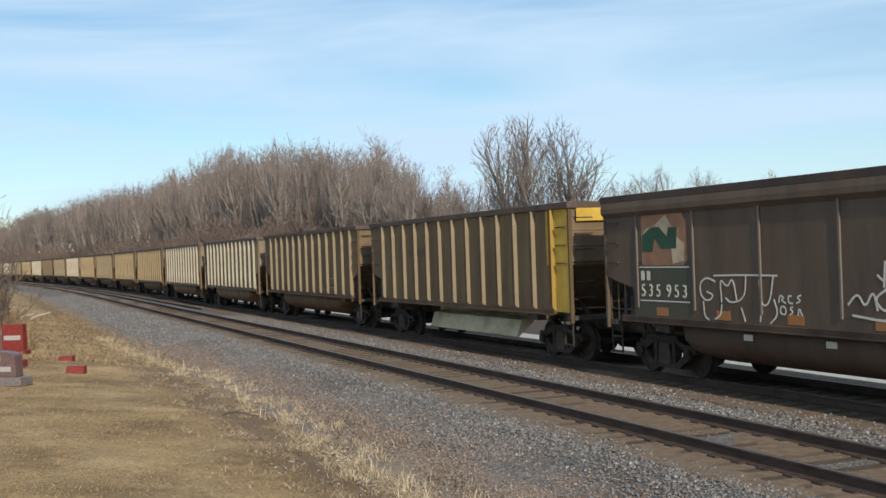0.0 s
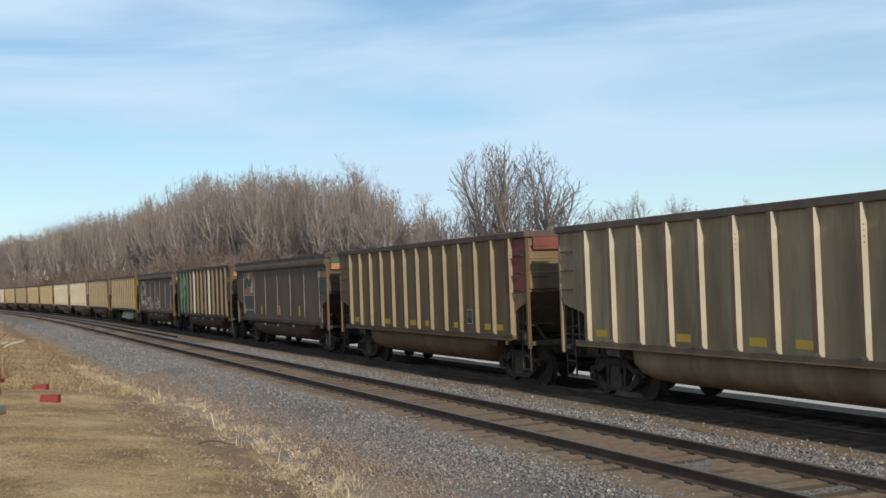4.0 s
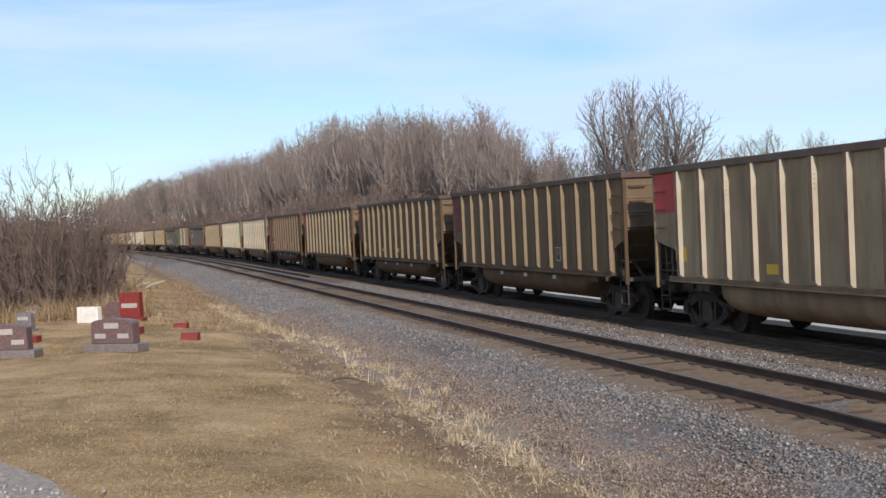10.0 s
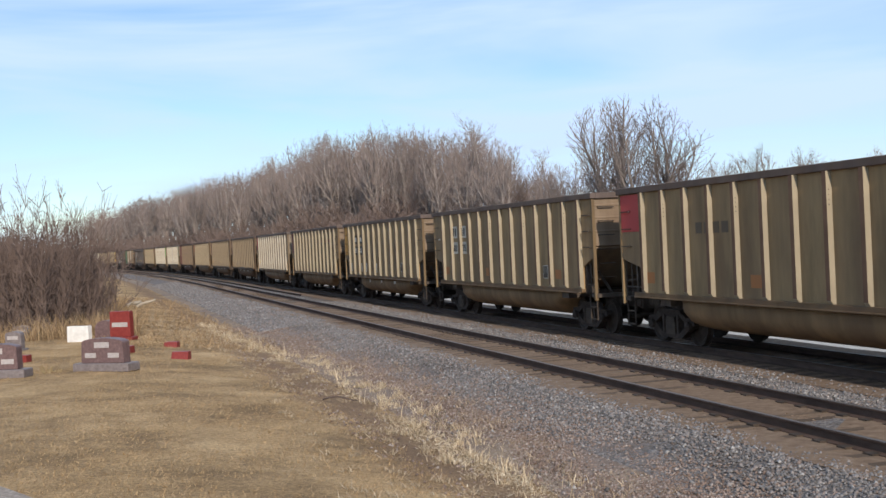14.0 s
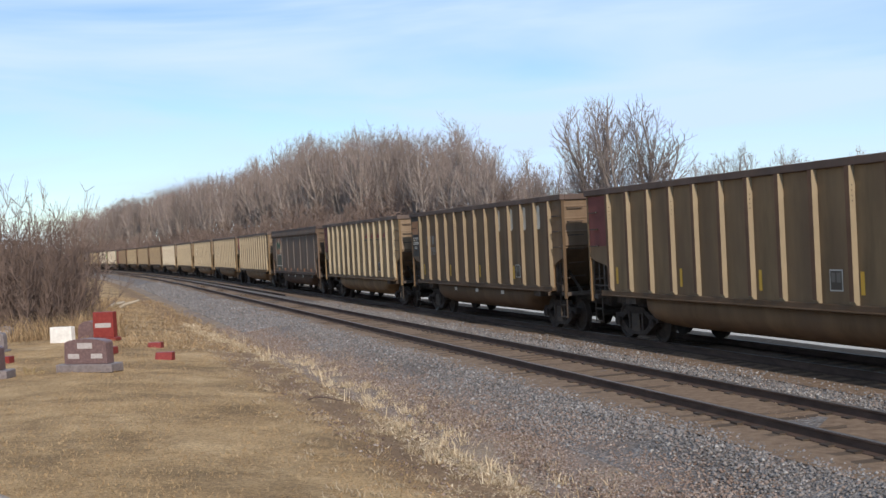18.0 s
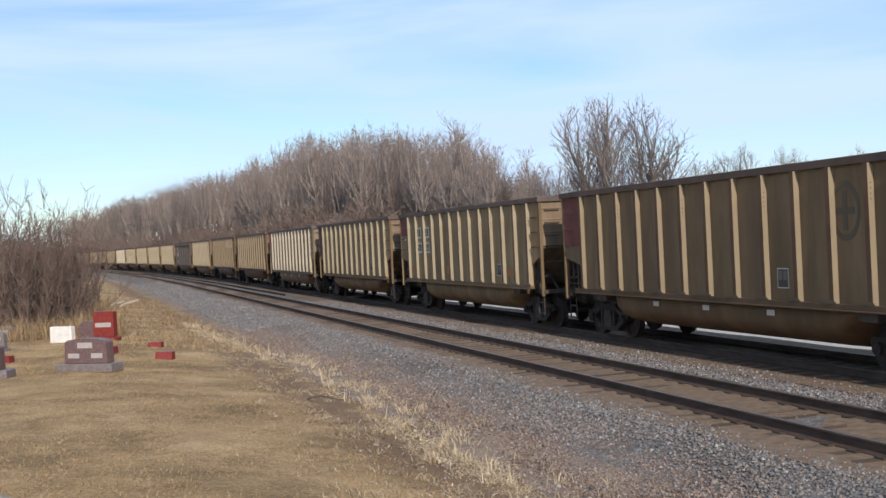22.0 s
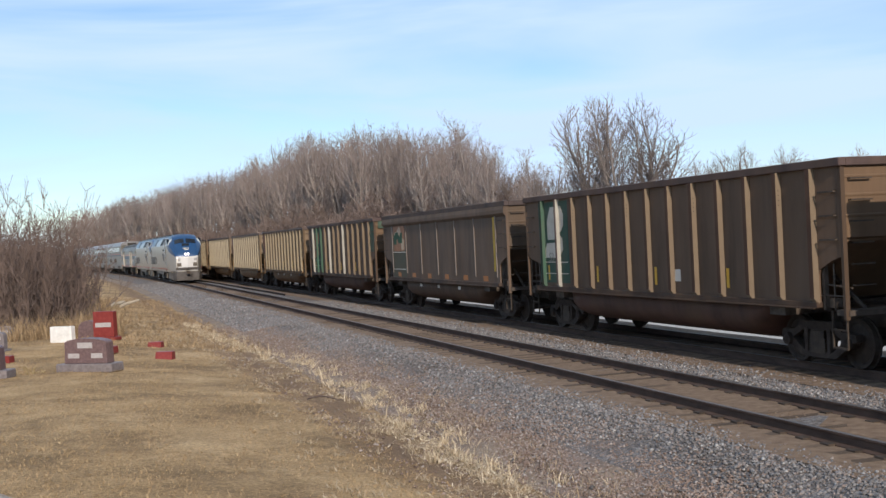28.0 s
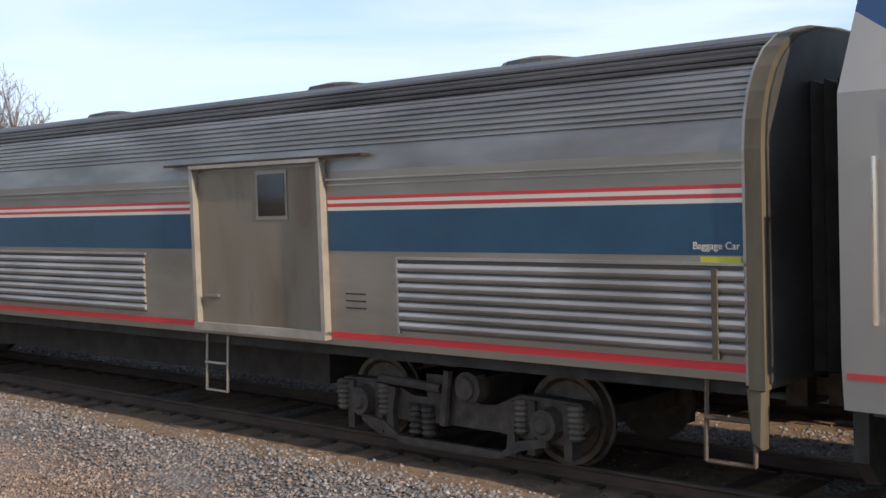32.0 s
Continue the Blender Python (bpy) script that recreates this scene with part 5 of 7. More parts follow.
        box(bm, 0.45, 0.68, *sorted((sy * 1.522, sy * 1.56)), 1.55, 1.82)
        part("filler_box", bm, M_CHROME, lo)
        # lower cab side down to the plow, then skirts and tank
        bm = bmesh.new()
        loft(bm, [[(x, sy * (w - 0.12), z0), (x, sy * w, z0), (x, sy * w, 1.0), (x, sy * (w - 0.12), 1.0)] for x, w, z0 in ((-8.15, 1.46, 0.36), (-9.0, 1.36, 0.30), (-9.7, 1.18, 0.24), (-10.15, 1.08, 0.22))])
        part("pilot_side", bm, M_SKIRT, lo)
        bm = bmesh.new()
        prism(bm, [(4.4, 1.0), (3.7, 0.74), (-3.1, 0.62), (-4.2, 1.0)], *sorted((sy * 1.32, sy * 1.485)))
        part("side_skirt", bm, M_SKIRT, lo)
        bm = bmesh.new()
        prism(bm, [(3.75, 0.76), (3.6, 0.30), (2.6, 0.34), (3.2, 0.74)], *sorted((sy * 1.20, sy * 1.44)))
        part("tank_guard", bm, M_SKIRT, lo)
        bm = bmesh.new()
        prism(bm, [(-0.9, 0.66), (-1.7, 0.30), (-2.2, 0.30), (-1.6, 0.66)], *sorted((sy * 1.15, sy * 1.42)))
        part("tank_guard", bm, M_LOCO_GREY, lo)
    bm = bmesh.new()
    loft(bm, [[(x, 1.25 * math.cos(a), 0.62 + 0.36 * math.sin(a)) for a in [2 * math.pi * i / 14 for i in range(14)]] for x in (-2.6, 1.6)])
    part("fuel_tank", bm, M_LOCO_GREY, lo)
    bm = bmesh.new()
    box(bm, -9.6, 10.1, -1.35, 1.35, 0.9, 1.02)
    part("underframe", bm, M_LOCO_DARK, lo)
    passenger_truck(lo, 6.9, 2.75, M_LOCO_DARK, 0.51)
    passenger_truck(lo, -6.6, 2.75, M_LOCO_DARK, 0.51)
    # nose: windshields, pilot, lights
    for sy in (1, -1):
        bm = bmesh.new()
        p = [(-8.92, sy * 0.09, 3.895), (-8.92, sy * 0.50, 3.885), (-8.92, sy * 0.94, 3.78), (-9.30, sy * 0.93, 3.44), (-9.32, sy * 0.50, 3.51), (-9.32, sy * 0.09, 3.525)]
        o = Vector((-0.66, 0, 0.75)).normalized() * 0.02
        loft(bm, [p, [tuple(Vector(q) + o) for q in p]])
        part("windshield", bm, M_GLASS, lo)
        for z, yy, r, mat in ((2.50, 0.13, 0.09, M_LAMP), (2.03, 0.72, 0.09, M_UNLIT)):
            bm = bmesh.new()
            x = -10.20 if z > 2.4 else -10.33
            tube(bm, (x, sy * yy, z), (x - 0.06, sy * yy, z), r + 0.03, n=14)
            lamp = part("lamp", bm, M_LAMPRIM, lo)
            bm = bmesh.new()
            tube(bm, (x - 0.055, sy * yy, z), (x - 0.075, sy * yy, z), r * 0.85, n=14)
            part("lens", bm, mat, lamp)
        bm = bmesh.new()
        tube(bm, (-10.05, sy * 0.78, 2.40), (-10.23, sy * 0.78, 2.38), 0.04, n=10)
        part("marker_lamp", bm, M_DULLRED, lo)
        bm = bmesh.new()
        box(bm, -10.42, -10.30, *sorted((sy * 0.52, sy * 0.88)), 1.42, 1.74)
        part("receptacle_box", bm, M_LOCO_DARK, lo)
        bm = bmesh.new()
        tube(bm, (-10.45, sy * 0.45, 1.10), (-10.45, sy * 0.95, 1.10), 0.012, n=6)
        tube(bm, (-10.45, sy * 0.95, 1.10), (-10.3, sy * 1.0, 1.10), 0.012, n=6)
        part("uncoupling_lever", bm, M_CHROME, lo)
    bm = bmesh.new()
    prism(bm, [(-10.30, 0.94), (-10.47, 0.0), (-10.30, -0.94), (-10.2, -0.94), (-10.2, 0.94)], 1.30, 2.18, "z")
    part("nose_front", bm, M_NOSE, lo, bevel=0.02)
    for sy in (1, -1):
        bm = bmesh.new()
        loft(bm, [[(-10.30, sy * 0.945, 2.16), (-10.30, sy * 0.945, 2.34), (-10.24, sy * 0.965, 2.34), (-10.2, sy * 0.965, 2.16)], [(-10.47, 0, 2.16), (-10.47, 0, 2.185), (-10.40, 0, 2.185), (-10.3, 0, 2.16)]])
        part("nose_cheek", bm, M_NOSE, lo)
    bm = bmesh.new()
    prism(bm, [(-10.34, 1.0), (-10.52, 0.0), (-10.34, -1.0), (-10.2, -1.0), (-10.2, 1.0)], 1.12, 1.32, "z")
    part("front_sill", bm, M_PLOW, lo, bevel=0.03)
    bm = bmesh.new()
    rings = []
    for z, w, x in ((1.1, 1.15, -10.25), (0.55, 1.25, -10.55), (0.16, 1.22, -10.62)):
        rings.append([(x + 0.55, w, z), (x + 0.05, w * 0.8, z), (x, 0, z), (x + 0.05, -w * 0.8, z), (x + 0.55, -w, z), (x + 0.65, -w, z), (x + 0.2, 0, z), (x + 0.65, w, z)])
    loft(bm, rings)
    part("pilot_plow", bm, M_PLOW, lo)
    part("coupler", shared("coup", coupler_mesh), None, lo, at=pose(-10.2, 0, 0.86, 0, 0, 180))
    part("coupler", shared("coup", coupler_mesh), None, lo, at=pose(10.0, 0, 0.86, 0, 0, 0))
    for i, (w, z, dx) in enumerate(((0.55, 3.05, 0), (0.46, 3.02, 0.0), (0.36, 2.99, 0.0))):
        bm = bmesh.new()
        x = -9.80 - 0.06 * i
        box(bm, x - 0.05, x + 0.02, -w / 2, w / 2, z - 0.05 * i - 0.02, z - 0.05 * i + 0.02)
        part("nose_emblem_bar", bm, M_MARK, lo)
    bm = bmesh.new()
    prism(bm, [(-9.40, 3.47), (-9.62, 3.26), (-9.58, 3.22), (-9.36, 3.43)], -0.32, 0.32)
    part("number_board", bm, M_GLASS, lo)
    # plate added to block the bright ground seen below the coupling
    bm = bmesh.new()
    prism(bm, [(-1.42, 1.0), (1.42, 1.0), (1.42, 0.55), (1.2, 0.34), (-1.2, 0.34), (-1.42, 0.55)], 9.98, 10.1, "x")
    part("rear_pilot", bm, M_RUBBERSHADE, lo)
    bm = bmesh.new()
    box(bm, 10.12, 10.4, -0.5, 0.5, 1.25, 3.3)
    part("rear_diaphragm", bm, M_RUBBERSHADE, lo, bevel=0.03)
    return lo


def round_section(x, w, z0, z_eave, z_top, n=7):
    half = [(w, z0), (w, z_eave)]
    for i in range(1, n + 1):
        a = math.pi / 2 * i / n
        half.append((w * math.cos(a) ** 0.62 if i < n else 0.0, z_eave + (z_top - z_eave) * math.sin(a)))
    return [(x, y, z) for y, z in half] + [(x, -y, z) for y, z in half[-2::-1]]


def baggage_car():
    """Fluted stainless car; its leading end is at local x = -10.55."""
    L0, L1 = -10.83, 10.55
    ba = thing("baggage_car", pose(0, 0, 0), "fluted stainless-steel baggage car with blue band and red-white stripes", "passenger car", "passenger train vehicles")
    w = 1.5
    bm = bmesh.new()
    loft(bm, [round_section(x, w, 1.10, 2.95, 3.985) for x in (L0, 0, L1)])
    me = mesh_of("body_shell", bm, M_STAINLESS)
    me.materials.append(M_DARKSTAINLESS)
    me.materials.append(M_ROOF)
    for p in me.polygons:
        if p.center.z > 2.96 and abs(p.normal.x) < 0.5:
            p.material_index = 2 if p.center.z > 3.55 else 1
    part("body_shell", me, None, ba)
    for x in (L0 - 0.02, L1 - 0.12):
        bm = bmesh.new()
        loft(bm, [round_section(xx, w + 0.04, 1.05, 2.95, 4.005) for xx in (x, x + 0.14)])
        part("end_frame", bm, M_ENDPOST, ba)
        bm = bmesh.new()
        xt = x + 0.145 if x < 0 else x - 0.03
        loft(bm, [round_section(xx, w + 0.03, 1.08, 2.95, 4.0) for xx in (xt, xt + 0.025)])
        part("end_trim", bm, M_DOORFRAME, ba)
        bm = bmesh.new()
        xe = x - 0.02 if x < 0 else x + 0.13
        loft(bm, [round_section(xx, w - 0.03, 1.1, 2.95, 3.955) for xx in (xe, xe + 0.03)])
        part("end_wall", bm, M_ROOF, ba)
    f = -10.79
    doors = ((5.02, 7.22), (16.6, 17.9))
    for sy in (1, -1):
        def pan(name, x0, x1, z0, z1, mat, t=0.006, base=w, parent=ba):
            b2 = bmesh.new()
            box(b2, x0, x1, *sorted((sy * base, sy * (base + t))), z0, z1)
            return part(name, b2, mat, parent)
        runs = ((0.06, 4.95), (7.35, 16.55), (17.95, 21.3))
        for a, b in runs:
            x0, x1 = f + a, f + b
            pan("blue_band", x0, x1, 2.11, 2.53, M_LBLUE)
            pan("stripe_white", x0, x1, 2.534, 2.572, M_MARK)
            pan("stripe_red", x0, x1, 2.575, 2.607, M_LRED)
            pan("stripe_white", x0, x1, 2.610, 2.648, M_MARK)
            pan("stripe_red", x0, x1, 2.651, 2.683, M_LRED)
            pan("ledge", x0, x1, 2.855, 2.875, M_BRIGHT, 0.035)
            pan("ledge", x0, x1, 2.80, 2.815, M_BRIGHT, 0.02)
            pan("sill_stripe", x0, x1, 1.175, 1.245, M_LRED)
        for a, b in ((0.10, 3.92), (8.4, 13.2), (18.2, 21.2)):
            # dark sheet painted for the shade between the flutes
            pan("flute_backing", f + a, f + b, 1.30, 2.03, M_FLUTESHADE, 0.004)
            pan("flute_cap", f + a - 0.03, f + b + 0.03, 2.03, 2.055, M_BRIGHT, 0.03)
            pan("flute_cap", f + b, f + b + 0.03, 1.28, 2.03, M_BRIGHT, 0.03)
            for i in range(7):
                z = 1.32 + 0.098 * i
                b2 = bmesh.new()
                prism(b2, [(sy * w, z), (sy * (w + 0.022), z + 0.006), (sy * (w + 0.036), z + 0.022), (sy * (w + 0.042), z + 0.042), (sy * (w + 0.036), z + 0.062), (sy * (w + 0.022), z + 0.078), (sy * w, z + 0.084)], f + a, f + b, "x")
                part("flute", b2, M_BRIGHT, ba)
        # fluting on the roof shoulder
        for i in range(12):
            z = 3.22 + 0.055 * i
            q = (z - 2.95) / 1.035
            yy = w * math.cos(math.asin(q)) ** 0.62
            b2 = bmesh.new()
            tube(b2, (L0 + 0.15, sy * (yy - 0.004), z), (L1 - 0.15, sy * (yy - 0.004), z), 0.020, n=6)
            part("roof_flute", b2, M_STAINLESS if i < 4 else M_DARKSTAINLESS if i < 8 else M_ROOF, ba)
        for a, b in doors:
            x0, x1 = f + a, f + b
            dr = pan("sliding_door", x0, x1, 1.24, 3.02, M_DOOR, 0.012)
            for xx in (x0 - 0.05, x1):
                pan("door_frame", xx, xx + 0.06, 1.2, 3.06, M_DOORFRAME, 0.09, parent=dr)
            pan("door_rail", x0 - 0.7, x1 + 0.55, 3.10, 3.125, M_STEEL, 0.10, parent=dr)
            pan("door_head", x0 - 0.05, x1 + 0.06, 3.06, 3.10, M_DOORFRAME, 0.10, parent=dr)
            pan("threshold", x0 - 0.05, x1 + 0.06, 1.15, 1.24, M_DOORFRAME, 0.10, parent=dr)
            xc = (x0 + x1) / 2 - 0.26
            pan("window_frame", xc - 0.27, xc + 0.27, 2.45, 3.0, M_STAINLESS, 0.02, parent=dr)
            pan("window", xc - 0.23, xc + 0.23, 2.49, 2.96, M_GLASS, 0.026, parent=dr)
            pan("door_handle", x1 - 0.35, x1 - 0.1, 1.55, 1.58, M_STAINLESS, 0.05, parent=dr)
            b2 = bmesh.new()
            for dx in (0.0, 0.4):
                tube(b2, (x1 - 0.4 + dx, sy * 1.46, 1.08), (x1 - 0.4 + dx, sy * 1.50, 0.42), 0.018, n=6)
            for z in (0.42, 0.75):
                tube(b2, (x1 - 0.4, sy * 1.5, z), (x1, sy * 1.5, z), 0.018, n=6)
            part("door_step", b2, M_STAINLESS, ba)
        for q in range(3):
            pan("vent_slot", f + 4.42, f + 4.72, 1.50 + 0.075 * q, 1.515 + 0.075 * q, M_GRILLE, 0.008)
        pan("sign_plate", f + 0.14, f + 0.50, 2.03, 2.10, M_SIGN, 0.012)
        pan("strap", f + 0.34, f + 0.39, 1.27, 2.0, M_ENDPOST, 0.05)
        part("lettering", text_mesh("Baggage Car", 0.085, M_MARK, 0.002), None, ba, "white lettering", at=pose(f + 0.36, sy * (w + 0.009), 2.16, 0, 0, 0 if sy > 0 else 180))
        for x in (L0 + 0.02, L1 - 0.18):
            b2 = bmesh.new()
            prism(b2, [(x - 0.02, 1.06), (x + 0.14, 1.06), (x + 0.10, 0.62), (x + 0.0, 0.55)], *sorted((sy * 1.40, sy * 1.53)))
            part("end_post", b2, M_ENDPOST, ba, bevel=0.02)
            b2 = bmesh.new()
            xx = L0 + 0.32 if x < 0 else L1 - 0.5
            for dx in (-0.22, 0.22):
                tube(b2, (xx + dx, sy * 1.45, 1.1), (xx + dx, sy * 1.49, 0.42), 0.02, n=6)
            for z in (0.42, 0.78):
                tube(b2, (xx - 0.22, sy * 1.48, z), (xx + 0.22, sy * 1.48, z), 0.02, n=6)
            part("end_step", b2, M_TRUCK, ba)
    bm = bmesh.new()
    box(bm, L0 + 0.2, L1 - 0.2, -1.42, 1.42, 0.98, 1.12)
    # deep near-black box stands in for the shade beneath the floor
    box(bm, -5.0, 5.5, -0.8, 0.8, 0.5, 1.0)
    part("underframe", bm, M_RUBBERSHADE, ba)
    for x, t in ((L0, 180), (L1, 0)):
        bm = bmesh.new()
        loft(bm, [[(xx, -q, 1.1), (xx, -q, 3.3 + q * 0.3), (xx, q, 3.3 + q * 0.3), (xx, q, 1.1)] for xx, q in ((0.0, 0.62), (0.06, 0.72), (0.12, 0.60), (0.18, 0.72), (0.24, 0.60), (0.30, 0.72), (0.36, 0.62))])
        part("diaphragm", bm, M_RUBBERSHADE, ba, at=pose(x, 0, 0, 0, 0, t))
        part("coupler", shared("coup", coupler_mesh), None, ba, at=pose(x * 0.97, 0, 0.86, 0, 0, t))
    for x in (-7.6, -4.5, 0.5, 5.5):
        bm = bmesh.new()
        loft(bm, [[(x + r * math.cos(a) * 1.3, r * math.sin(a), z) for a in [2 * math.pi * i / 12 for i in range(12)]] for r, z in ((0.40, 3.93), (0.34, 4.04), (0.15, 4.08))])
        part("roof_vent", bm, M_ROOF, ba)
    passenger_truck(ba, f + 3.62, 2.5, M_BOGIE, 0.46)
    passenger_truck(ba, L1 - 3.5, 2.5, M_BOGIE, 0.46)
    return ba


def bilevel_car(i):
    """Tall two-deck silver coach."""
    h = 12.6
    sl = thing("bilevel_coach", pose(0, 0, 0), "tall silver two-deck coach with a dark upper window band" if i else "tall silver two-deck coach with a high bare end wall",
               "passenger car", "passenger train vehicles")
    bm = bmesh.new()

    def s(x):
        half = [(1.52, 0.75), (1.55, 1.2), (1.55, 3.98), (1.35, 4.40), (0.7, 4.56)]
        return [(x, y, z) for y, z in half] + [(x, -y, z) for y, z in half[::-1]]
    loft(bm, [s(-h), s(0), s(h)])
    me = mesh_of("body_shell", bm, M_SLWHITE)
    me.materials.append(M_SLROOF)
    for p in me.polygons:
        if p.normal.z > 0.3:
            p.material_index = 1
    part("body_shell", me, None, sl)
    rnd = random.Random(i)
    for sy in (1, -1):
        def pan(name, x0, x1, z0, z1, mat, t=0.01, parent=sl):
            b2 = bmesh.new()
            box(b2, x0, x1, *sorted((sy * 1.55, sy * (1.55 + t))), z0, z1)
            return part(name, b2, mat, parent)
        pan("stripe_blue", -h + 0.1, h - 0.1, 2.56, 2.74, M_LBLUE, 0.006)
        pan("stripe_red", -h + 0.1, h - 0.1, 2.78, 2.82, M_LRED, 0.006)
        pan("rub_rail", -h + 0.1, h - 0.1, 2.92, 2.97, M_SLWHITE, 0.03)
        n = 11
        for k in range(n):
            x = -9.9 + 18.6 * k / (n - 1)
            fr = pan("window_frame", x - 0.74, x + 0.74, 3.12, 3.80, M_LOCO_DARK, 0.012)
            pan("pane", x - 0.68, x + 0.68, 3.17, 3.75, M_GLASS, 0.018, fr)
        for x in (-4.6, -3.6, -2.6, 3.2, 4.4, 5.6):
            fr = pan("window_frame", x - 0.4, x + 0.4, 1.55, 2.15, M_LOCO_DARK, 0.012)
            pan("pane", x - 0.35, x + 0.35, 1.60, 2.10, M_GLASS, 0.018, fr)
        pan("door", 0.2, 1.1, 0.85, 2.4, M_SLWHITE, 0.02)
        b2 = bmesh.new()
        for x in (-8.6, 8.6):
            box(b2, x - 2.0, x + 2.0, *sorted((sy * 1.50, sy * 1.556)), 0.7, 1.15)
        part("truck_recess", b2, M_LOCO_DARK, sl)
    for x, t in ((-h, 180), (h, 0)):
        bm = bmesh.new()
        box(bm, 0.0, 0.28, -0.6, 0.6, 2.4, 4.35)
        part("diaphragm", bm, M_RUBBERSHADE, sl, at=pose(x, 0, 0, 0, 0, t))
        bm = bmesh.new()
        box(bm, -0.02, 0.06, -1.45, -0.7, 0.9, 4.05)
        box(bm, -0.02, 0.06, 0.7, 1.45, 0.9, 4.05)
        part("end_wall", bm, M_ENDPOST, sl, at=pose(x, 0, 0, 0, 0, t))
        part("coupler", shared("coup", coupler_mesh), None, sl, at=pose(x * 0.985, 0, 0.86, 0, 0, t))
    passenger_truck(sl, -8.6, 2.6, M_LOCO_DARK, 0.46, full=False)
    passenger_truck(sl, 8.6, 2.6, M_LOCO_DARK, 0.46, full=False)
    return sl


TRAIN = [(locomotive("158", "silver and blue streamlined diesel locomotive at the train's head"), 10.15), (locomotive("96", "silver and blue streamlined diesel locomotive, second in the train"), 31.05),
         (baggage_car(), 52.65)] + [(bilevel_car(i), 63.4 + 12.95 + 25.95 * i) for i in range(8)]

# ---- ties ----
def tie_mesh():
    bm = bmesh.new()
    box(bm, -0.115, 0.115, -1.3, 1.3, -0.18, 0.0)
    return mesh_of("tie", bm, M_TIE, bevel=0.012)


tie = tie_mesh()
rnd_t = random.Random(3)
track_near = thing("track", pose(0, 0, 0), "weathered brown wooden ties of the near track", "track", kind="structure")
s = -8.0
while s < 66:
    part("tie", tie, None, track_near, at=on_line(s, rnd_t.uniform(-0.03, 0.03), -0.166 + rnd_t.uniform(-0.016, 0.006), rnd_t.uniform(-1.2, 1.2)))
    s += 0.53
bm_ties = bmesh.new()
for la, s0, s1 in ((0.0, 66.2, 300), (SPACING, -20, 220)):
    s = s0
    while s < s1:
        m = on_line(s, la, -0.168)
        vs = [bm_ties.verts.new(m @ Vector((x, y, z))) for x in (-0.115, 0.115) for y in (-1.3, 1.3) for z in (-0.1, 0.0)]
        for f in ((0, 1, 3, 2), (4, 6, 7, 5), (0, 4, 5, 1), (2, 3, 7, 6), (1, 5, 7, 3)):
            bm_ties.faces.new([vs[i] for i in f])
        s += 0.53
tagged(new("ties_far", mesh_of("ties_far", bm_ties, M_TIE)), "rows of weathered wooden ties under the tracks", "ties", kind="stuff")
# tie plates on the near track
plate_bm = bmesh.new()
s = -8.0
while s < 40:
    for side in (-0.755, 0.755):
        m = on_line(s, side, -0.158)
        vs = [plate_bm.verts.new(m @ Vector((x, y, z))) for x in (-0.09, 0.09) for y in (-0.17, 0.17) for z in (-0.02, 0.012)]
        for f in ((0, 1, 3, 2), (4, 6, 7, 5), (0, 4, 5, 1), (2, 3, 7, 6), (1, 5, 7, 3)):
            plate_bm.faces.new([vs[i] for i in f])
    s += 0.53
tagged(new("tie_plates", mesh_of("tie_plates", plate_bm, M_STEEL)), "rusty steel plates under the rails", "tie plates", kind="stuff")


def straw_material(name, stops):
    """Loose pieces, each with a tone of its own."""
    m = bpy.data.materials.new(name)
    m.use_nodes = True
    nt = m.node_tree
    b = nt.nodes["Principled BSDF"]
    geo = nt.nodes.new("ShaderNodeNewGeometry")
    r = ramp_node(nt, stops)
    nt.links.new(geo.outputs["Random Per Island"], r.inputs["Fac"])
    nt.links.new(r.outputs["Color"], b.inputs["Base Color"])
    b.inputs["Roughness"].default_value, b.inputs["Specular IOR Level"].default_value = 0.9, 0.1
    return m


M_CRIB = straw_material("crib_stone", [(0.0, (0.09, 0.06, 0.04)), (0.5, (0.17, 0.12, 0.082)), (1.0, (0.27, 0.205, 0.15))])
M_TOE = straw_material("toe_stone", [(0.0, (0.125, 0.088, 0.070)), (0.4, (0.205, 0.152, 0.125)), (0.75, (0.26, 0.205, 0.175)), (1.0, (0.34, 0.30, 0.27))])


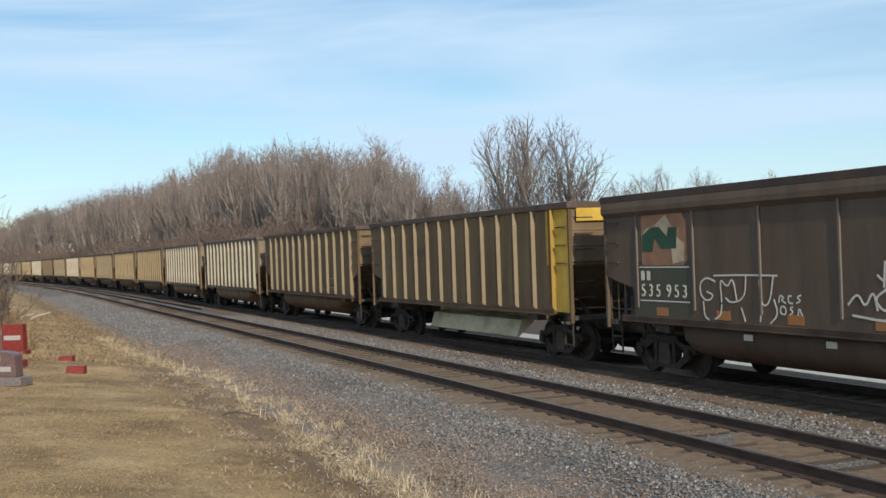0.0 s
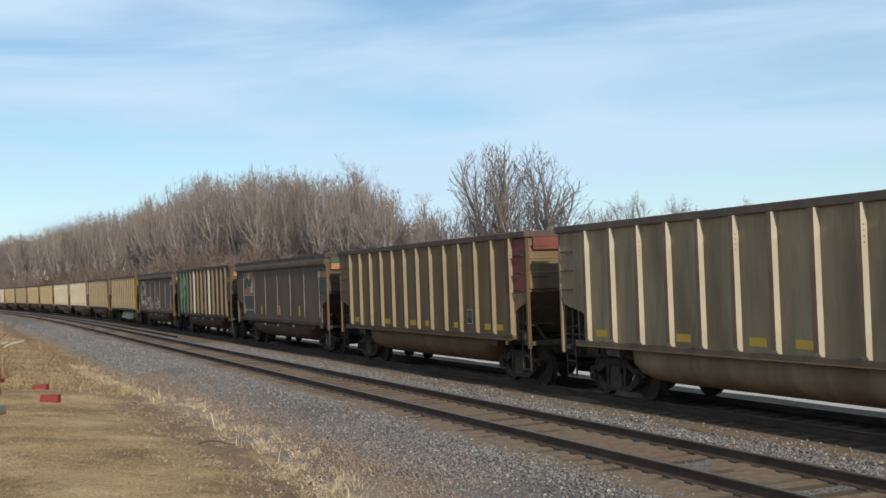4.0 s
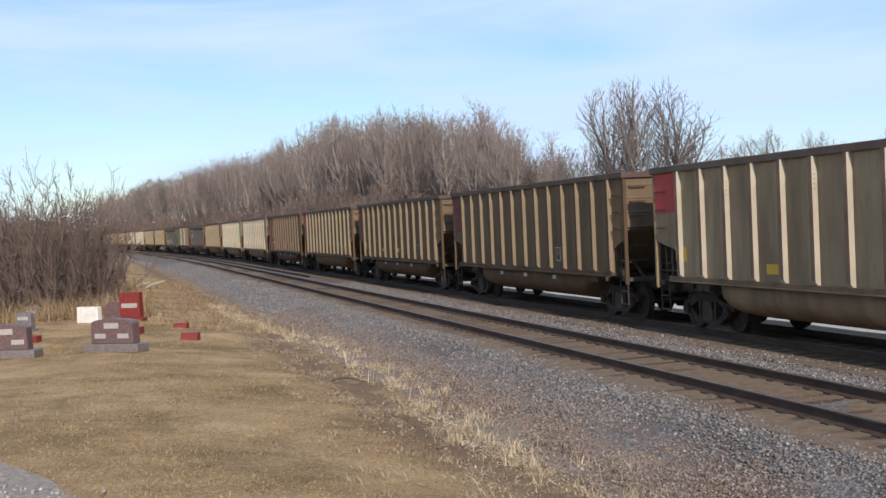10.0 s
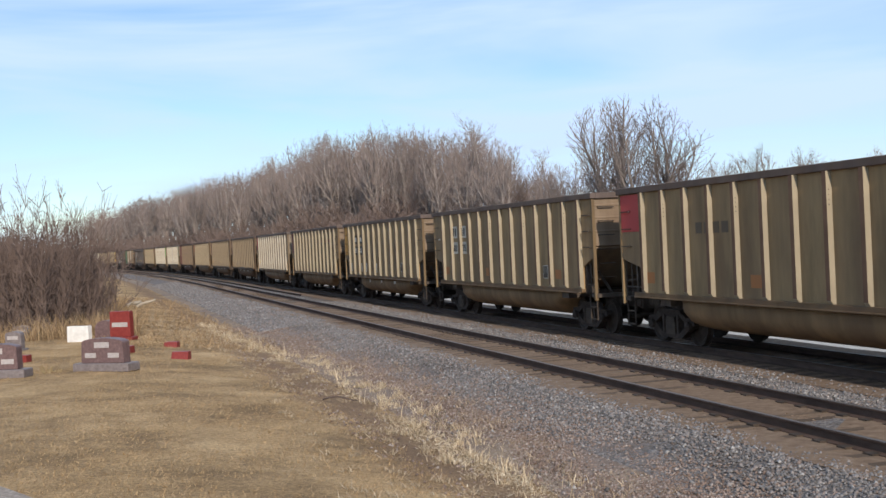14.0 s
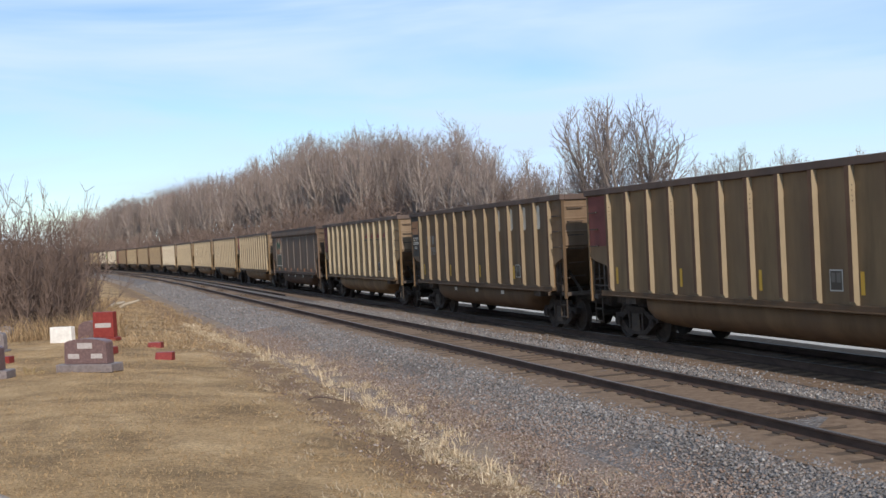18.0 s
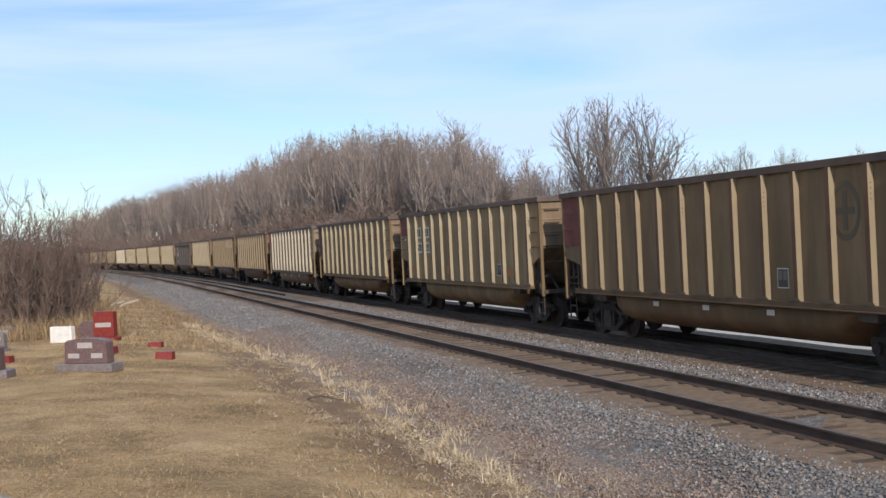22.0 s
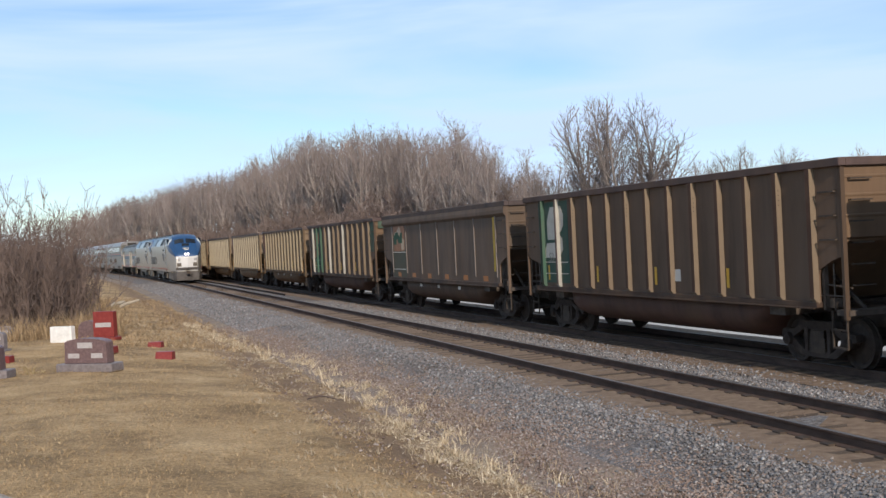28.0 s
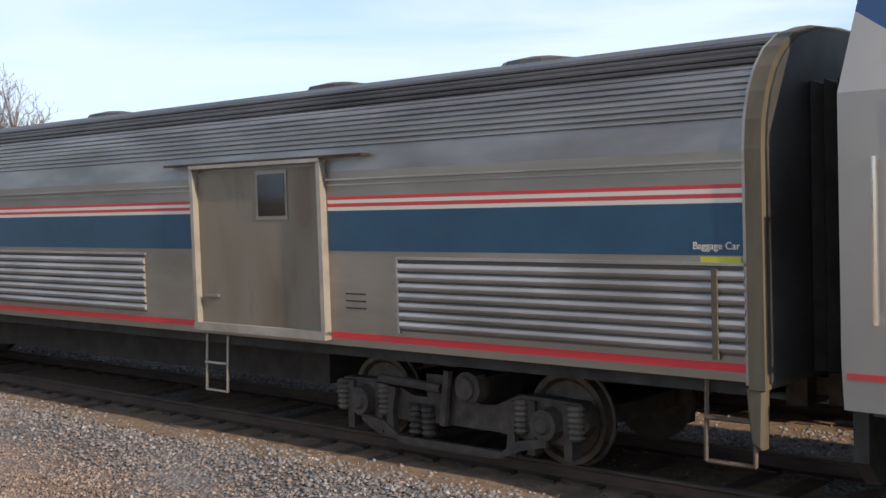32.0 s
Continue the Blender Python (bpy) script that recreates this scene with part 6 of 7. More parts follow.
# ---- loose ballast stones ----
def scatter_stones(name, n, s0, s1, lat0, lat1, power, size, label, lift=0.03, mat=None, skip=None):
    rng = np.random.RandomState(len(name) * 7 + n)
    ss = s0 + (s1 - s0) * rng.rand(n) ** power
    la = lat0 + (lat1 - lat0) * rng.rand(n)
    if skip is not None:
        keep = skip(ss, la, rng)
        ss, la = ss[keep], la[keep]
        n = len(ss)
    P = np.array([(*line(a, b)[:2], ground_z(a, b)) for a, b in zip(ss, la)])
    base = np.array([(1, 0, 0), (0, 1, 0), (-1, 0, 0), (0, -1, 0), (0, 0, 1), (0, 0, -1)], float)
    r = size * (0.55 + 0.9 * rng.rand(n) ** 2)
    V = base[None] * (0.65 + 0.6 * rng.rand(n, 6, 1)) + rng.normal(0, 0.18, (n, 6, 3))
    a = rng.rand(n) * 6.283
    c, sn = np.cos(a)[:, None], np.sin(a)[:, None]
    X, Y = V[..., 0] * c - V[..., 1] * sn, V[..., 0] * sn + V[..., 1] * c
    V = np.stack([X, Y, V[..., 2] * 0.75], -1) * r[:, None, None] + P[:, None] + np.array([0, 0, lift])
    tri = np.array([(0, 1, 4), (1, 2, 4), (2, 3, 4), (3, 0, 4), (1, 0, 5), (2, 1, 5), (3, 2, 5), (0, 3, 5)])
    F = (tri[None] + 6 * np.arange(n)[:, None, None]).reshape(-1, 3)
    me = bpy.data.meshes.new(name)
    me.vertices.add(n * 6)
    me.vertices.foreach_set("co", V.reshape(-1))
    me.loops.add(len(F) * 3)
    me.loops.foreach_set("vertex_index", F.reshape(-1))
    me.polygons.add(len(F))
    me.polygons.foreach_set("loop_start", np.arange(0, len(F) * 3, 3))
    me.update(calc_edges=True)
    me.materials.append(mat or M_STONE)
    return tagged(new(name, me), label, "ballast", kind="stuff")


def foot_wander(s):
    """How the foot of the grey stone wanders along the line."""
    return 0.34 * np.sin(s * 0.41) + 0.22 * np.sin(s * 1.13 + 1.0) + 0.12 * np.sin(s * 2.9)


scatter_stones("ballast_shoulder", 84000, -5, 46, -4.4, -1.25, 1.35, 0.028, "loose grey crushed stone on the track shoulder", lift=0.042,
               skip=lambda s, l, r: r.rand(len(l)) < np.clip((l + 3.2 + foot_wander(s)) / 1.1, 0.03, 1) * np.clip((-1.2 - l) / 0.55, 0.06, 1))
scatter_stones("ballast_toe", 66000, 5, 48, -4.7, -2.2, 1.35, 0.023, "reddish-brown dirty stones at the foot of the ballast", mat=M_TOE,
               skip=lambda s, l, r: r.rand(len(l)) < np.clip((-2.05 - l + foot_wander(s)) / 1.1, 0.05, 1) * np.clip((l + 4.8) / 0.9, 0.1, 1))
scatter_stones("ballast_far_shoulder", 26000, 44, 120, -3.9, -1.25, 1.4, 0.046, "loose grey-brown stone further along the shoulder", mat=None)
scatter_stones("ballast_between", 30000, 0, 60, 1.3, 3.05, 1.4, 0.031, "loose grey crushed stone between the tracks", lift=0.042,
               skip=lambda s, l, r: r.rand(len(l)) < np.clip((2.95 - l) / 0.7, 0.05, 1) * np.clip((l - 1.2) / 0.4, 0.1, 1))
scatter_stones("ballast_crib", 9000, -4, 44, -1.3, 1.3, 1.4, 0.017, "small brown stones among the ties", lift=0.036, mat=M_CRIB)
scatter_stones("ballast_spill", 1500, 4, 40, -6.2, -4.2, 1.3, 0.03, "stray stones spilled into the grass", lift=0.01, mat=M_TOE)


# ---- dry grass ----
def blades(name, n, s0, s1, place, h0, h1, w, lean, label, mat=None, power=1.3):
    """Thin upright blades, each one a narrow bent pair of triangles."""
    rng = np.random.RandomState(n)
    ss = s0 + (s1 - s0) * rng.rand(n) ** power
    la = place(ss, rng)
    P = np.array([(*line(a, b)[:2], ground_z(a, b)) for a, b in zip(ss, la)])
    az = rng.rand(n) * 6.283
    h = h0 + (h1 - h0) * rng.rand(n) ** 1.8
    ln = lean * rng.normal(0, 1, (n, 2)) * h[:, None]
    side = np.stack([np.cos(az), np.sin(az), 0 * az], -1) * (w * (0.6 + 0.8 * rng.rand(n)))[:, None]
    mid = P + np.concatenate([ln * 0.35, (h * 0.55)[:, None]], 1)
    top = P + np.concatenate([ln, h[:, None]], 1)
    V = np.stack([P - side, P + side, mid + side * 0.7, mid - side * 0.7, top], 1)
    F = []
    me = bpy.data.meshes.new(name)
    me.vertices.add(n * 5)
    me.vertices.foreach_set("co", V.reshape(-1))
    tri = np.array([(0, 1, 2), (0, 2, 3), (3, 2, 4)])
    F = (tri[None] + 5 * np.arange(n)[:, None, None]).reshape(-1, 3)
    me.loops.add(len(F) * 3)
    me.loops.foreach_set("vertex_index", F.reshape(-1))
    me.polygons.add(len(F))
    me.polygons.foreach_set("loop_start", np.arange(0, len(F) * 3, 3))
    me.update(calc_edges=True)
    me.materials.append(mat or M_STRAW)
    return tagged(new(name, me), label, "grass", kind="stuff")


M_BLADE = straw_material("straw_blade", [(0.0, (0.25, 0.190, 0.120)), (0.3, (0.40, 0.318, 0.212)), (0.7, (0.54, 0.445, 0.315)), (1.0, (0.67, 0.58, 0.44))])
M_LAWNBLADE = straw_material("lawn_blade", [(0.0, (0.22, 0.145, 0.075)), (0.5, (0.35, 0.242, 0.131)), (1.0, (0.45, 0.325, 0.185))])


def clumped(centre, width, freq=1.1):
    def place(ss, rng):
        wob = np.array([noise.noise((a * freq, 3.1, 0)) for a in ss])
        return centre + wob * width * 0.8 + rng.normal(0, 1, len(ss)) * width * 0.45
    return place


M_ROUGH = straw_material("rough_grass", [(0.0, (0.16, 0.105, 0.06)), (0.5, (0.28, 0.195, 0.11)), (1.0, (0.42, 0.31, 0.185))])
M_TOEGRASS = straw_material("toe_grass", [(0.0, (0.20, 0.15, 0.105)), (0.5, (0.34, 0.265, 0.185)), (1.0, (0.50, 0.41, 0.30))])
M_EDGEGRASS = straw_material("edge_grass", [(0.0, (0.20, 0.153, 0.10)), (0.5, (0.34, 0.268, 0.18)), (1.0, (0.48, 0.40, 0.29))])
M_WEED = straw_material("dead_weed", [(0.0, (0.10, 0.065, 0.045)), (0.5, (0.19, 0.13, 0.085)), (1.0, (0.33, 0.245, 0.16))])
def straw_centre(ss):
    return np.interp(ss, [6, 14, 16, 19.5, 24, 31, 34.5, 40, 60], [-4.75, -4.72, -4.6, -4.34, -4.2, -4.1, -4.6, -5.2, -5.4]) + 0.10 * np.sin(ss * 1.9) + 0.07 * np.sin(ss * 4.3)


def matted(ss, rng):
    """Patches of fallen straw: thick where the low places are, thin between."""
    keep = np.array([noise.noise((a * 0.45, 9.2, 0)) for a in ss])
    wide = np.clip(0.26 + 0.42 * keep, 0.06, 0.6) * np.interp(ss, [8, 14, 20], [1.5, 1.2, 1.0])
    return straw_centre(ss) + rng.normal(0, 1, len(ss)) * wide


def tufts(centres, spread):
    """Blades gathered round a number of tuft centres."""
    def place(ss, rng):
        tc = 4 + 46 * rng.rand(centres) ** 1.3
        tl = spread(tc, rng)
        pick = rng.randint(0, centres, len(ss))
        ss[:] = tc[pick] + rng.normal(0, 0.055, len(ss))
        return tl[pick] + rng.normal(0, 0.055, len(ss))
    return place


blades("ditch_grass", 44000, 3, 46, matted, 0.012, 0.05, 0.010, 2.4, "pale matted straw along the foot of the ballast", M_BLADE)
blades("straw_tufts", 9000, 3, 46, tufts(230, lambda c, r: straw_centre(c) + r.normal(0, 0.24, len(c))), 0.06, 0.22, 0.006, 0.55, "upright pale straw tufts by the ballast", M_BLADE)
blades("toe_tufts", 5200, 3, 46, tufts(210, lambda c, r: straw_centre(c) + 0.2 + 1.1 * r.rand(len(c)) ** 1.5), 0.04, 0.15, 0.006, 0.8, "small dead tufts on the ballast foot", M_TOEGRASS)
blades("edge_tufts", 12000, 3, 46, tufts(520, lambda c, r: straw_centre(c) - 0.25 - 2.3 * r.rand(len(c)) ** 1.3), 0.03, 0.11, 0.006, 1.0, "ragged dry tufts at the lawn's edge", M_EDGEGRASS)
blades("toe_weeds", 7000, 3, 42, lambda ss, r: -4.35 + 1.3 * r.rand(len(ss)) ** 1.6, 0.02, 0.09, 0.006, 1.3, "brown dead weeds on the ballast foot", M_WEED)
blades("tall_grass", 130, 5, 44, clumped(-4.5, 0.5, 2.4), 0.22, 0.6, 0.006, 0.22, "tall dry straw stalks by the ballast", M_BLADE)
blades("lawn_grass", 80000, 8, 40, lambda ss, r: -5.6 - 9.0 * r.rand(len(ss)) ** 0.9, 0.015, 0.045, 0.005, 1.1, "short dry lawn grass", M_LAWNBLADE, 1.6)
blades("rough_grass", 8000, 35, 80, lambda ss, r: -4.3 - 5.5 * r.rand(len(ss)), 0.04, 0.20, 0.012, 0.9, "rough tan grass past the lawn", M_ROUGH)
blades("hollow_grass", 15000, 40, 60, lambda ss, r: -8.3 - 8.5 * r.rand(len(ss)), 0.2, 1.0, 0.010, 0.5, "tall dry weeds before the thicket", M_ROUGH)


# ---- gravestones ----
def gz_at(x, y):
    th = radians(HEAD)
    return ground_z(-x * math.sin(th) + y * math.cos(th), x * math.cos(th) + y * math.sin(th) - NEAR_D)


def gravestone(x, y, turn, w, h, d, mat, label, arch=0.0, base=None, bar=(), slant=0.0, base_mat=None):
    gsn = thing("gravestone", pose(x, y, gz_at(x, y) - 0.02, 0, 0, turn), label, "gravestone", "gravestones")
    z0 = 0.0
    if base:
        bm = bmesh.new()
        box(bm, -base[0] / 2, base[0] / 2, -base[1] / 2, base[1] / 2, 0, base[2])
        part("plinth", bm, base_mat or mat, gsn, bevel=0.02)
        z0 = base[2]
    bm = bmesh.new()
    out = [(-w / 2, z0), (w / 2, z0), (w / 2 * 0.97, z0 + h - arch)]
    if arch:
        out += [(w / 2 * 0.97 * math.cos(math.pi * i / 10), z0 + h - arch + arch * math.sin(math.pi * i / 10)) for i in range(1, 10)]
    out.append((-w / 2 * 0.97, z0 + h - arch))
    prism(bm, out, -d / 2, d / 2)
    for v in bm.verts:
        if v.co.z > z0 + 0.05 and v.co.y < 0:
            v.co.y += slant * (v.co.z - z0) / h
    die = part("stone_slab", bm, mat, gsn, bevel=0.012)
    for bx, bz, bw, bh in bar:
        bm = bmesh.new()
        box(bm, bx - bw / 2, bx + bw / 2, -d / 2 - 0.008 + slant * (bz - z0) / h, -d / 2 + 0.01 + slant * (bz - z0) / h, bz - bh / 2, bz + bh / 2)
        part("name_plate", bm, M_GRANITE_PLATE, die)
    return gsn


M_GRANITE_PLATE = material("polished_plate", [(0.3, (0.30, 0.27, 0.26)), (0.7, (0.44, 0.41, 0.40))], 20.0, 0.5, bump=0)
BARS3 = ((0.0, 0.62, 0.40, 0.13), (-0.31, 0.38, 0.30, 0.11), (0.31, 0.38, 0.30, 0.11))
gravestone(-8.32, 26.95, -18, 1.15, 0.58, 0.30, M_GRANITE_PINK, "mauve granite double headstone with an arched top on a grey plinth", 0.10, (1.5, 0.5, 0.2), BARS3, base_mat=M_GRANITE)
gravestone(-10.60, 26.30, -4, 1.08, 0.58, 0.30, M_GRANITE_PINK, "mauve granite double headstone with an arched top on a grey plinth", 0.08, (1.45, 0.5, 0.2), BARS3, base_mat=M_GRANITE)
gravestone(-10.75, 36.6, -14, 0.72, 0.80, 0.24, M_GRANITE_RED, "upright polished red granite headstone with a pale name panel", 0, (0.9, 0.4, 0.12), ((0, 0.50, 0.55, 0.14),))
gravestone(-12.0, 36.3, -16, 0.78, 0.52, 0.22, M_MARBLE, "low white marble headstone", 0, None)
gravestone(-11.45, 37.3, -16, 0.75, 0.62, 0.24, M_GRANITE_PINK, "mauve granite headstone with a sloped top", 0.25, None)
gravestone(-10.05, 33.4, -14, 0.55, 0.24, 0.30, M_GRANITE_RED, "small red granite footstone", 0, None)
gravestone(-9.30, 31.7, -14, 0.55, 0.20, 0.30, M_GRANITE_RED, "small red granite footstone", 0, None)
gravestone(-7.36, 30.2, -8, 0.47, 0.22, 0.28, M_GRANITE_RED, "small red granite footstone", 0, None, slant=0.08)
gravestone(-8.62, 34.3, -8, 0.42, 0.18, 0.28, M_GRANITE_RED, "small red granite footstone", 0, None, slant=0.08)
gravestone(-11.45, 30.0, -10, 0.42, 0.2, 0.28, M_GRANITE_RED, "small red granite footstone", 0, None)
gravestone(-13.85, 32.4, -6, 0.55, 0.68, 0.22, M_GRANITE, "grey-green granite headstone with a rounded top", 0.10, (0.75, 0.4, 0.14), ((0, 0.55, 0.36, 0.14),))
gravestone(-13.0, 33.6, -10, 0.52, 0.50, 0.22, M_GRANITE, "small grey granite headstone", 0.08, (0.65, 0.36, 0.1), ((0, 0.42, 0.34, 0.1),))
gravestone(-13.5, 33.1, -10, 0.2, 0.26, 0.1, M_MARBLE, "tiny white marble marker", 0, None)
gravestone(-14.8, 38.9, -10, 0.6, 0.6, 0.24, M_GRANITE, "grey granite headstone with a rounded top", 0.1, None, ((0, 0.4, 0.4, 0.14),))

plant = thing("dried_flowers", pose(-9.62, 27.0, gz_at(-9.62, 27.0)), "clump of dried brown flowers beside a headstone", "flowers")
for me in bush_mesh(5, 0.42, 0.3, 14, M_STRAW):
    part(me.name.split(".")[0], me, None, plant)

# gravel at the lawn's corner
bm = bmesh.new()
pts = [(-3.2, 10.4), (-3.9, 11.4), (-4.6, 12.5), (-5.4, 13.4), (-6.6, 14.7), (-8.5, 16.2), (-14, 19.5), (-16, 9), (-6, 6)]
gr_vs = [bm.verts.new((x + 0.1 * math.sin(7 * y), y, gz_at(x, y) + 0.035)) for x, y in pts]
bm.faces.new(gr_vs)
bmesh.ops.triangulate(bm, faces=bm.faces[:])
tagged(new("gravel_drive", mesh_of("gravel_drive", bm, M_GRAVEL)), "patch of pale grey gravel at the lawn's corner", "gravel", kind="structure")


M_PEBBLE = straw_material("drive_pebble", [(0.0, (0.16, 0.145, 0.13)), (0.5, (0.30, 0.28, 0.26)), (0.85, (0.42, 0.40, 0.375)), (1.0, (0.58, 0.56, 0.53))])
scatter_stones("drive_stones", 9000, 9.5, 18.5, -15.0, -9.3, 1.0, 0.032, "loose pale stones on the gravel at the lawn's corner", lift=0.045, mat=M_PEBBLE,
               skip=lambda s, l, r: l + 0.25 * r.randn(len(l)) < -9.75 - (s - 10.9) * 0.56)


# fallen logs and stones on the bank past the lawn
def log(x, y, turn, tilt, length, r, label, mat=None):
    bm = bmesh.new()
    rings = []
    for i in range(7):
        f = i / 6
        rr = r * (1 - 0.35 * f)
        rings.append([(length * (f - 0.5), rr * math.cos(a) + 0.05 * math.sin(4 * f), rr * math.sin(a) + 0.04 * math.sin(5 * f)) for a in [2 * math.pi * k / 8 for k in range(8)]])
    loft(bm, rings)
    ob = new("log", mesh_of("log", bm, mat or M_LOG, smooth=True))
    ob.matrix_basis = pose(x, y, gz_at(x, y) + 0.12 + abs(math.sin(radians(tilt))) * length * 0.4, 0, tilt, turn)
    return tagged(ob, label, "log", "fallen logs")


M_LOG = material("bleached_wood", [(0.3, (0.24, 0.20, 0.15)), (0.7, (0.42, 0.37, 0.29))], 3.0, 0.8, stretch=(0.4, 3, 3))
log(-16.6, 61.0, 30, -20, 1.1, 0.09, "bleached broken log on the grassy bank")
log(-17.3, 61.2, 60, -12, 1.0, 0.12, "bleached broken log on the grassy bank")
log(-2.4, 22.3, -25, -3, 0.8, 0.018, "dark broken stick on the ballast", M_SHRUB)

# ---- the coal train, car by car ----
def shape(name, outline, mat, car, x, z, d=0.004, lift=0.027, label=""):
    """A flat painted shape on the near side; outline in metres, first number towards the rear of the car."""
    bm = bmesh.new()
    prism(bm, [(-a, b) for a, b in outline], 0, d)
    return part(name, bm, mat, car, label, at=pose(x, BODY_W / 2 + lift, z))


def emblem_cross(car):
    """Faded round cross emblem as plain shapes."""
    n = 28
    bm = bmesh.new()
    loft(bm, [[(0.40 * f * math.cos(2 * math.pi * i / n), y, 0.52 * f * math.sin(2 * math.pi * i / n)) for i in range(n)] for f, y in ((1.0, 0), (1.0, 0.004), (0.80, 0.004), (0.80, 0))], caps=False)
    e = part("emblem", bm, M_EMBLEM, car, at=pose(-4.72, BODY_W / 2 + 0.021, 2.85))
    for w, h in ((0.26, 0.06), (0.06, 0.34)):
        bm = bmesh.new()
        box(bm, -w, w, 0.0 if w > h else 0.001, 0.004 if w > h else 0.005, -h, h)
        part("emblem_bar", bm, M_EMBLEM, e)


M_PGREEN_DK = material("panel_forest_green", [(0.3, (0.028, 0.065, 0.045)), (0.7, (0.05, 0.105, 0.07))], 1.5, 0.75, dirt=(0.09, 0.07, 0.05), dirt_amount=0.5)
M_FIELD = material("field_green_faded", [(0.3, (0.066, 0.068, 0.045)), (0.7, (0.09, 0.086, 0.056))], 1.5, 0.75, dirt=(0.09, 0.07, 0.05), dirt_amount=0.6)
M_BAND = material("band_orange", [(0.3, (0.30, 0.14, 0.06)), (0.7, (0.42, 0.22, 0.11))], 2.0, 0.8)
M_SPRAY = plain("spray_paint", (0.60, 0.56, 0.49), 0.7)
M_LOGOWHITE = material("logo_white", [(0.3, (0.40, 0.36, 0.29)), (0.7, (0.60, 0.55, 0.46))], 2.5, 0.75)
M_BLEACH = material("bleached_orange", [(0.3, (0.40, 0.27, 0.17)), (0.6, (0.56, 0.44, 0.31)), (0.8, (0.48, 0.30, 0.19))], 2.2, 0.8, bump=0.05)


def words(body, x, z, size, mat, name="lettering"):
    def put(car):
        part(name, text_mesh(body, size, mat), None, car, at=pose(x, BODY_W / 2 + 0.029, z))
    return put


def patch_logo(car):
    """Sun-bleached orange square with a dark green zigzag on a green field, as plain shapes."""
    x = 4.95
    shape("green_field", [(-0.98, -0.62), (0.96, -0.62), (0.96, 0.62), (-0.98, 0.62)], M_FIELD, car, x, 1.75, lift=0.021, d=0.002)
    shape("green_strip", [(-0.98, -0.1), (1.2, -0.1), (1.6, 0.1), (-0.98, 0.1)], M_FIELD, car, x, 3.50, lift=0.021, d=0.002)
    shape("logo_square", [(-0.80, -0.5), (-0.72, -0.53), (0.7, -0.53), (0.84, -0.42), (0.84, 0.3), (0.70, 0.5), (0.5, 0.53), (-0.72, 0.53), (-0.80, 0.42)], M_PATCH, car, x, 2.82, lift=0.021)
    shape("logo_bleached", [(-0.8, 0.02), (-0.2, 0.02), (0.1, -0.2), (0.45, 0.12), (0.1, 0.45), (-0.3, 0.25), (-0.6, 0.2)], M_BLEACH, car, x, 2.84, lift=0.024)
    shape("logo_bleached", [(0.35, -0.5), (0.72, -0.45), (0.76, -0.1), (0.5, 0.02), (0.3, -0.2)], M_BLEACH, car, x, 2.82, lift=0.024)
    shape("logo_zigzag", [(-0.76, -0.26), (-0.38, -0.28), (-0.30, 0.0), (-0.05, -0.22), (0.48, -0.22), (0.52, 0.2), (0.22, 0.2), (0.16, 0.02), (-0.12, 0.22), (-0.42, 0.22), (-0.76, 0.06)], M_GREEN, car, x, 2.84, lift=0.028)
    for z in (2.24, 1.56):
        shape("rule_line", [(-0.9, 0), (0.9, 0), (0.9, 0.025), (-0.9, 0.025)], M_MARK, car, x, z)


def big_logo(mat):
    def put(car):
        x = HALF - 1.9
        shape("green_panel", [(-0.95, -1.1), (1.05, -1.1), (1.05, 1.12), (-0.95, 1.12)], M_PGREEN_DK, car, x, 2.45, lift=0.021)
        shape("logo_upper", [(-0.35, 0.08), (0.15, 0.08), (0.25, 0.28), (0.55, 0.28), (0.75, 0.45), (0.78, 0.75), (0.6, 0.98), (-0.1, 0.98), (-0.35, 0.6)], mat, car, x, 2.45)
        shape("logo_lower", [(-0.7, -0.42), (0.4, -0.42), (0.68, -0.2), (0.66, 0.1), (0.45, 0.22), (0.2, 0.0), (-0.4, -0.02), (-0.55, -0.2)], mat, car, x, 2.45)
        for z in (-0.55, -0.86):
            shape("rule_line", [(-0.8, 0), (0.95, 0), (0.95, 0.025), (-0.8, 0.025)], M_LOGOWHITE, car, x, 2.45 + z)
    return put


def rear_band(green, band, white=True):
    def put(car):
        x = -HALF + 0.6
        shape("rear_panel", [(-0.55, -0.6), (0.57, -0.6), (0.57, 0.75), (-0.55, 0.75)], green, car, x, 2.86, lift=0.023)
        shape("band", [(-0.2, 0.05), (0.57, 0.05), (0.57, 0.28), (-0.2, 0.28)], band, car, x, 2.86, lift=0.029)
        if white:
            shape("band_tip", [(-0.5, 0.05), (-0.2, 0.05), (-0.2, 0.28), (-0.5, 0.28)], M_LOGOWHITE, car, x, 2.86, lift=0.029)
        part("end_band", shared(("end_band", band), plate, 2.7, 0.22, band), None, car, at=pose(-HALF - 0.075, 0, 3.3, 0, 0, 90))
        part("end_band", shared(("end_bandg", green), plate, 2.7, 0.3, green), None, car, at=pose(-HALF - 0.035, 0, 3.57, 0, 0, 90))
    return put


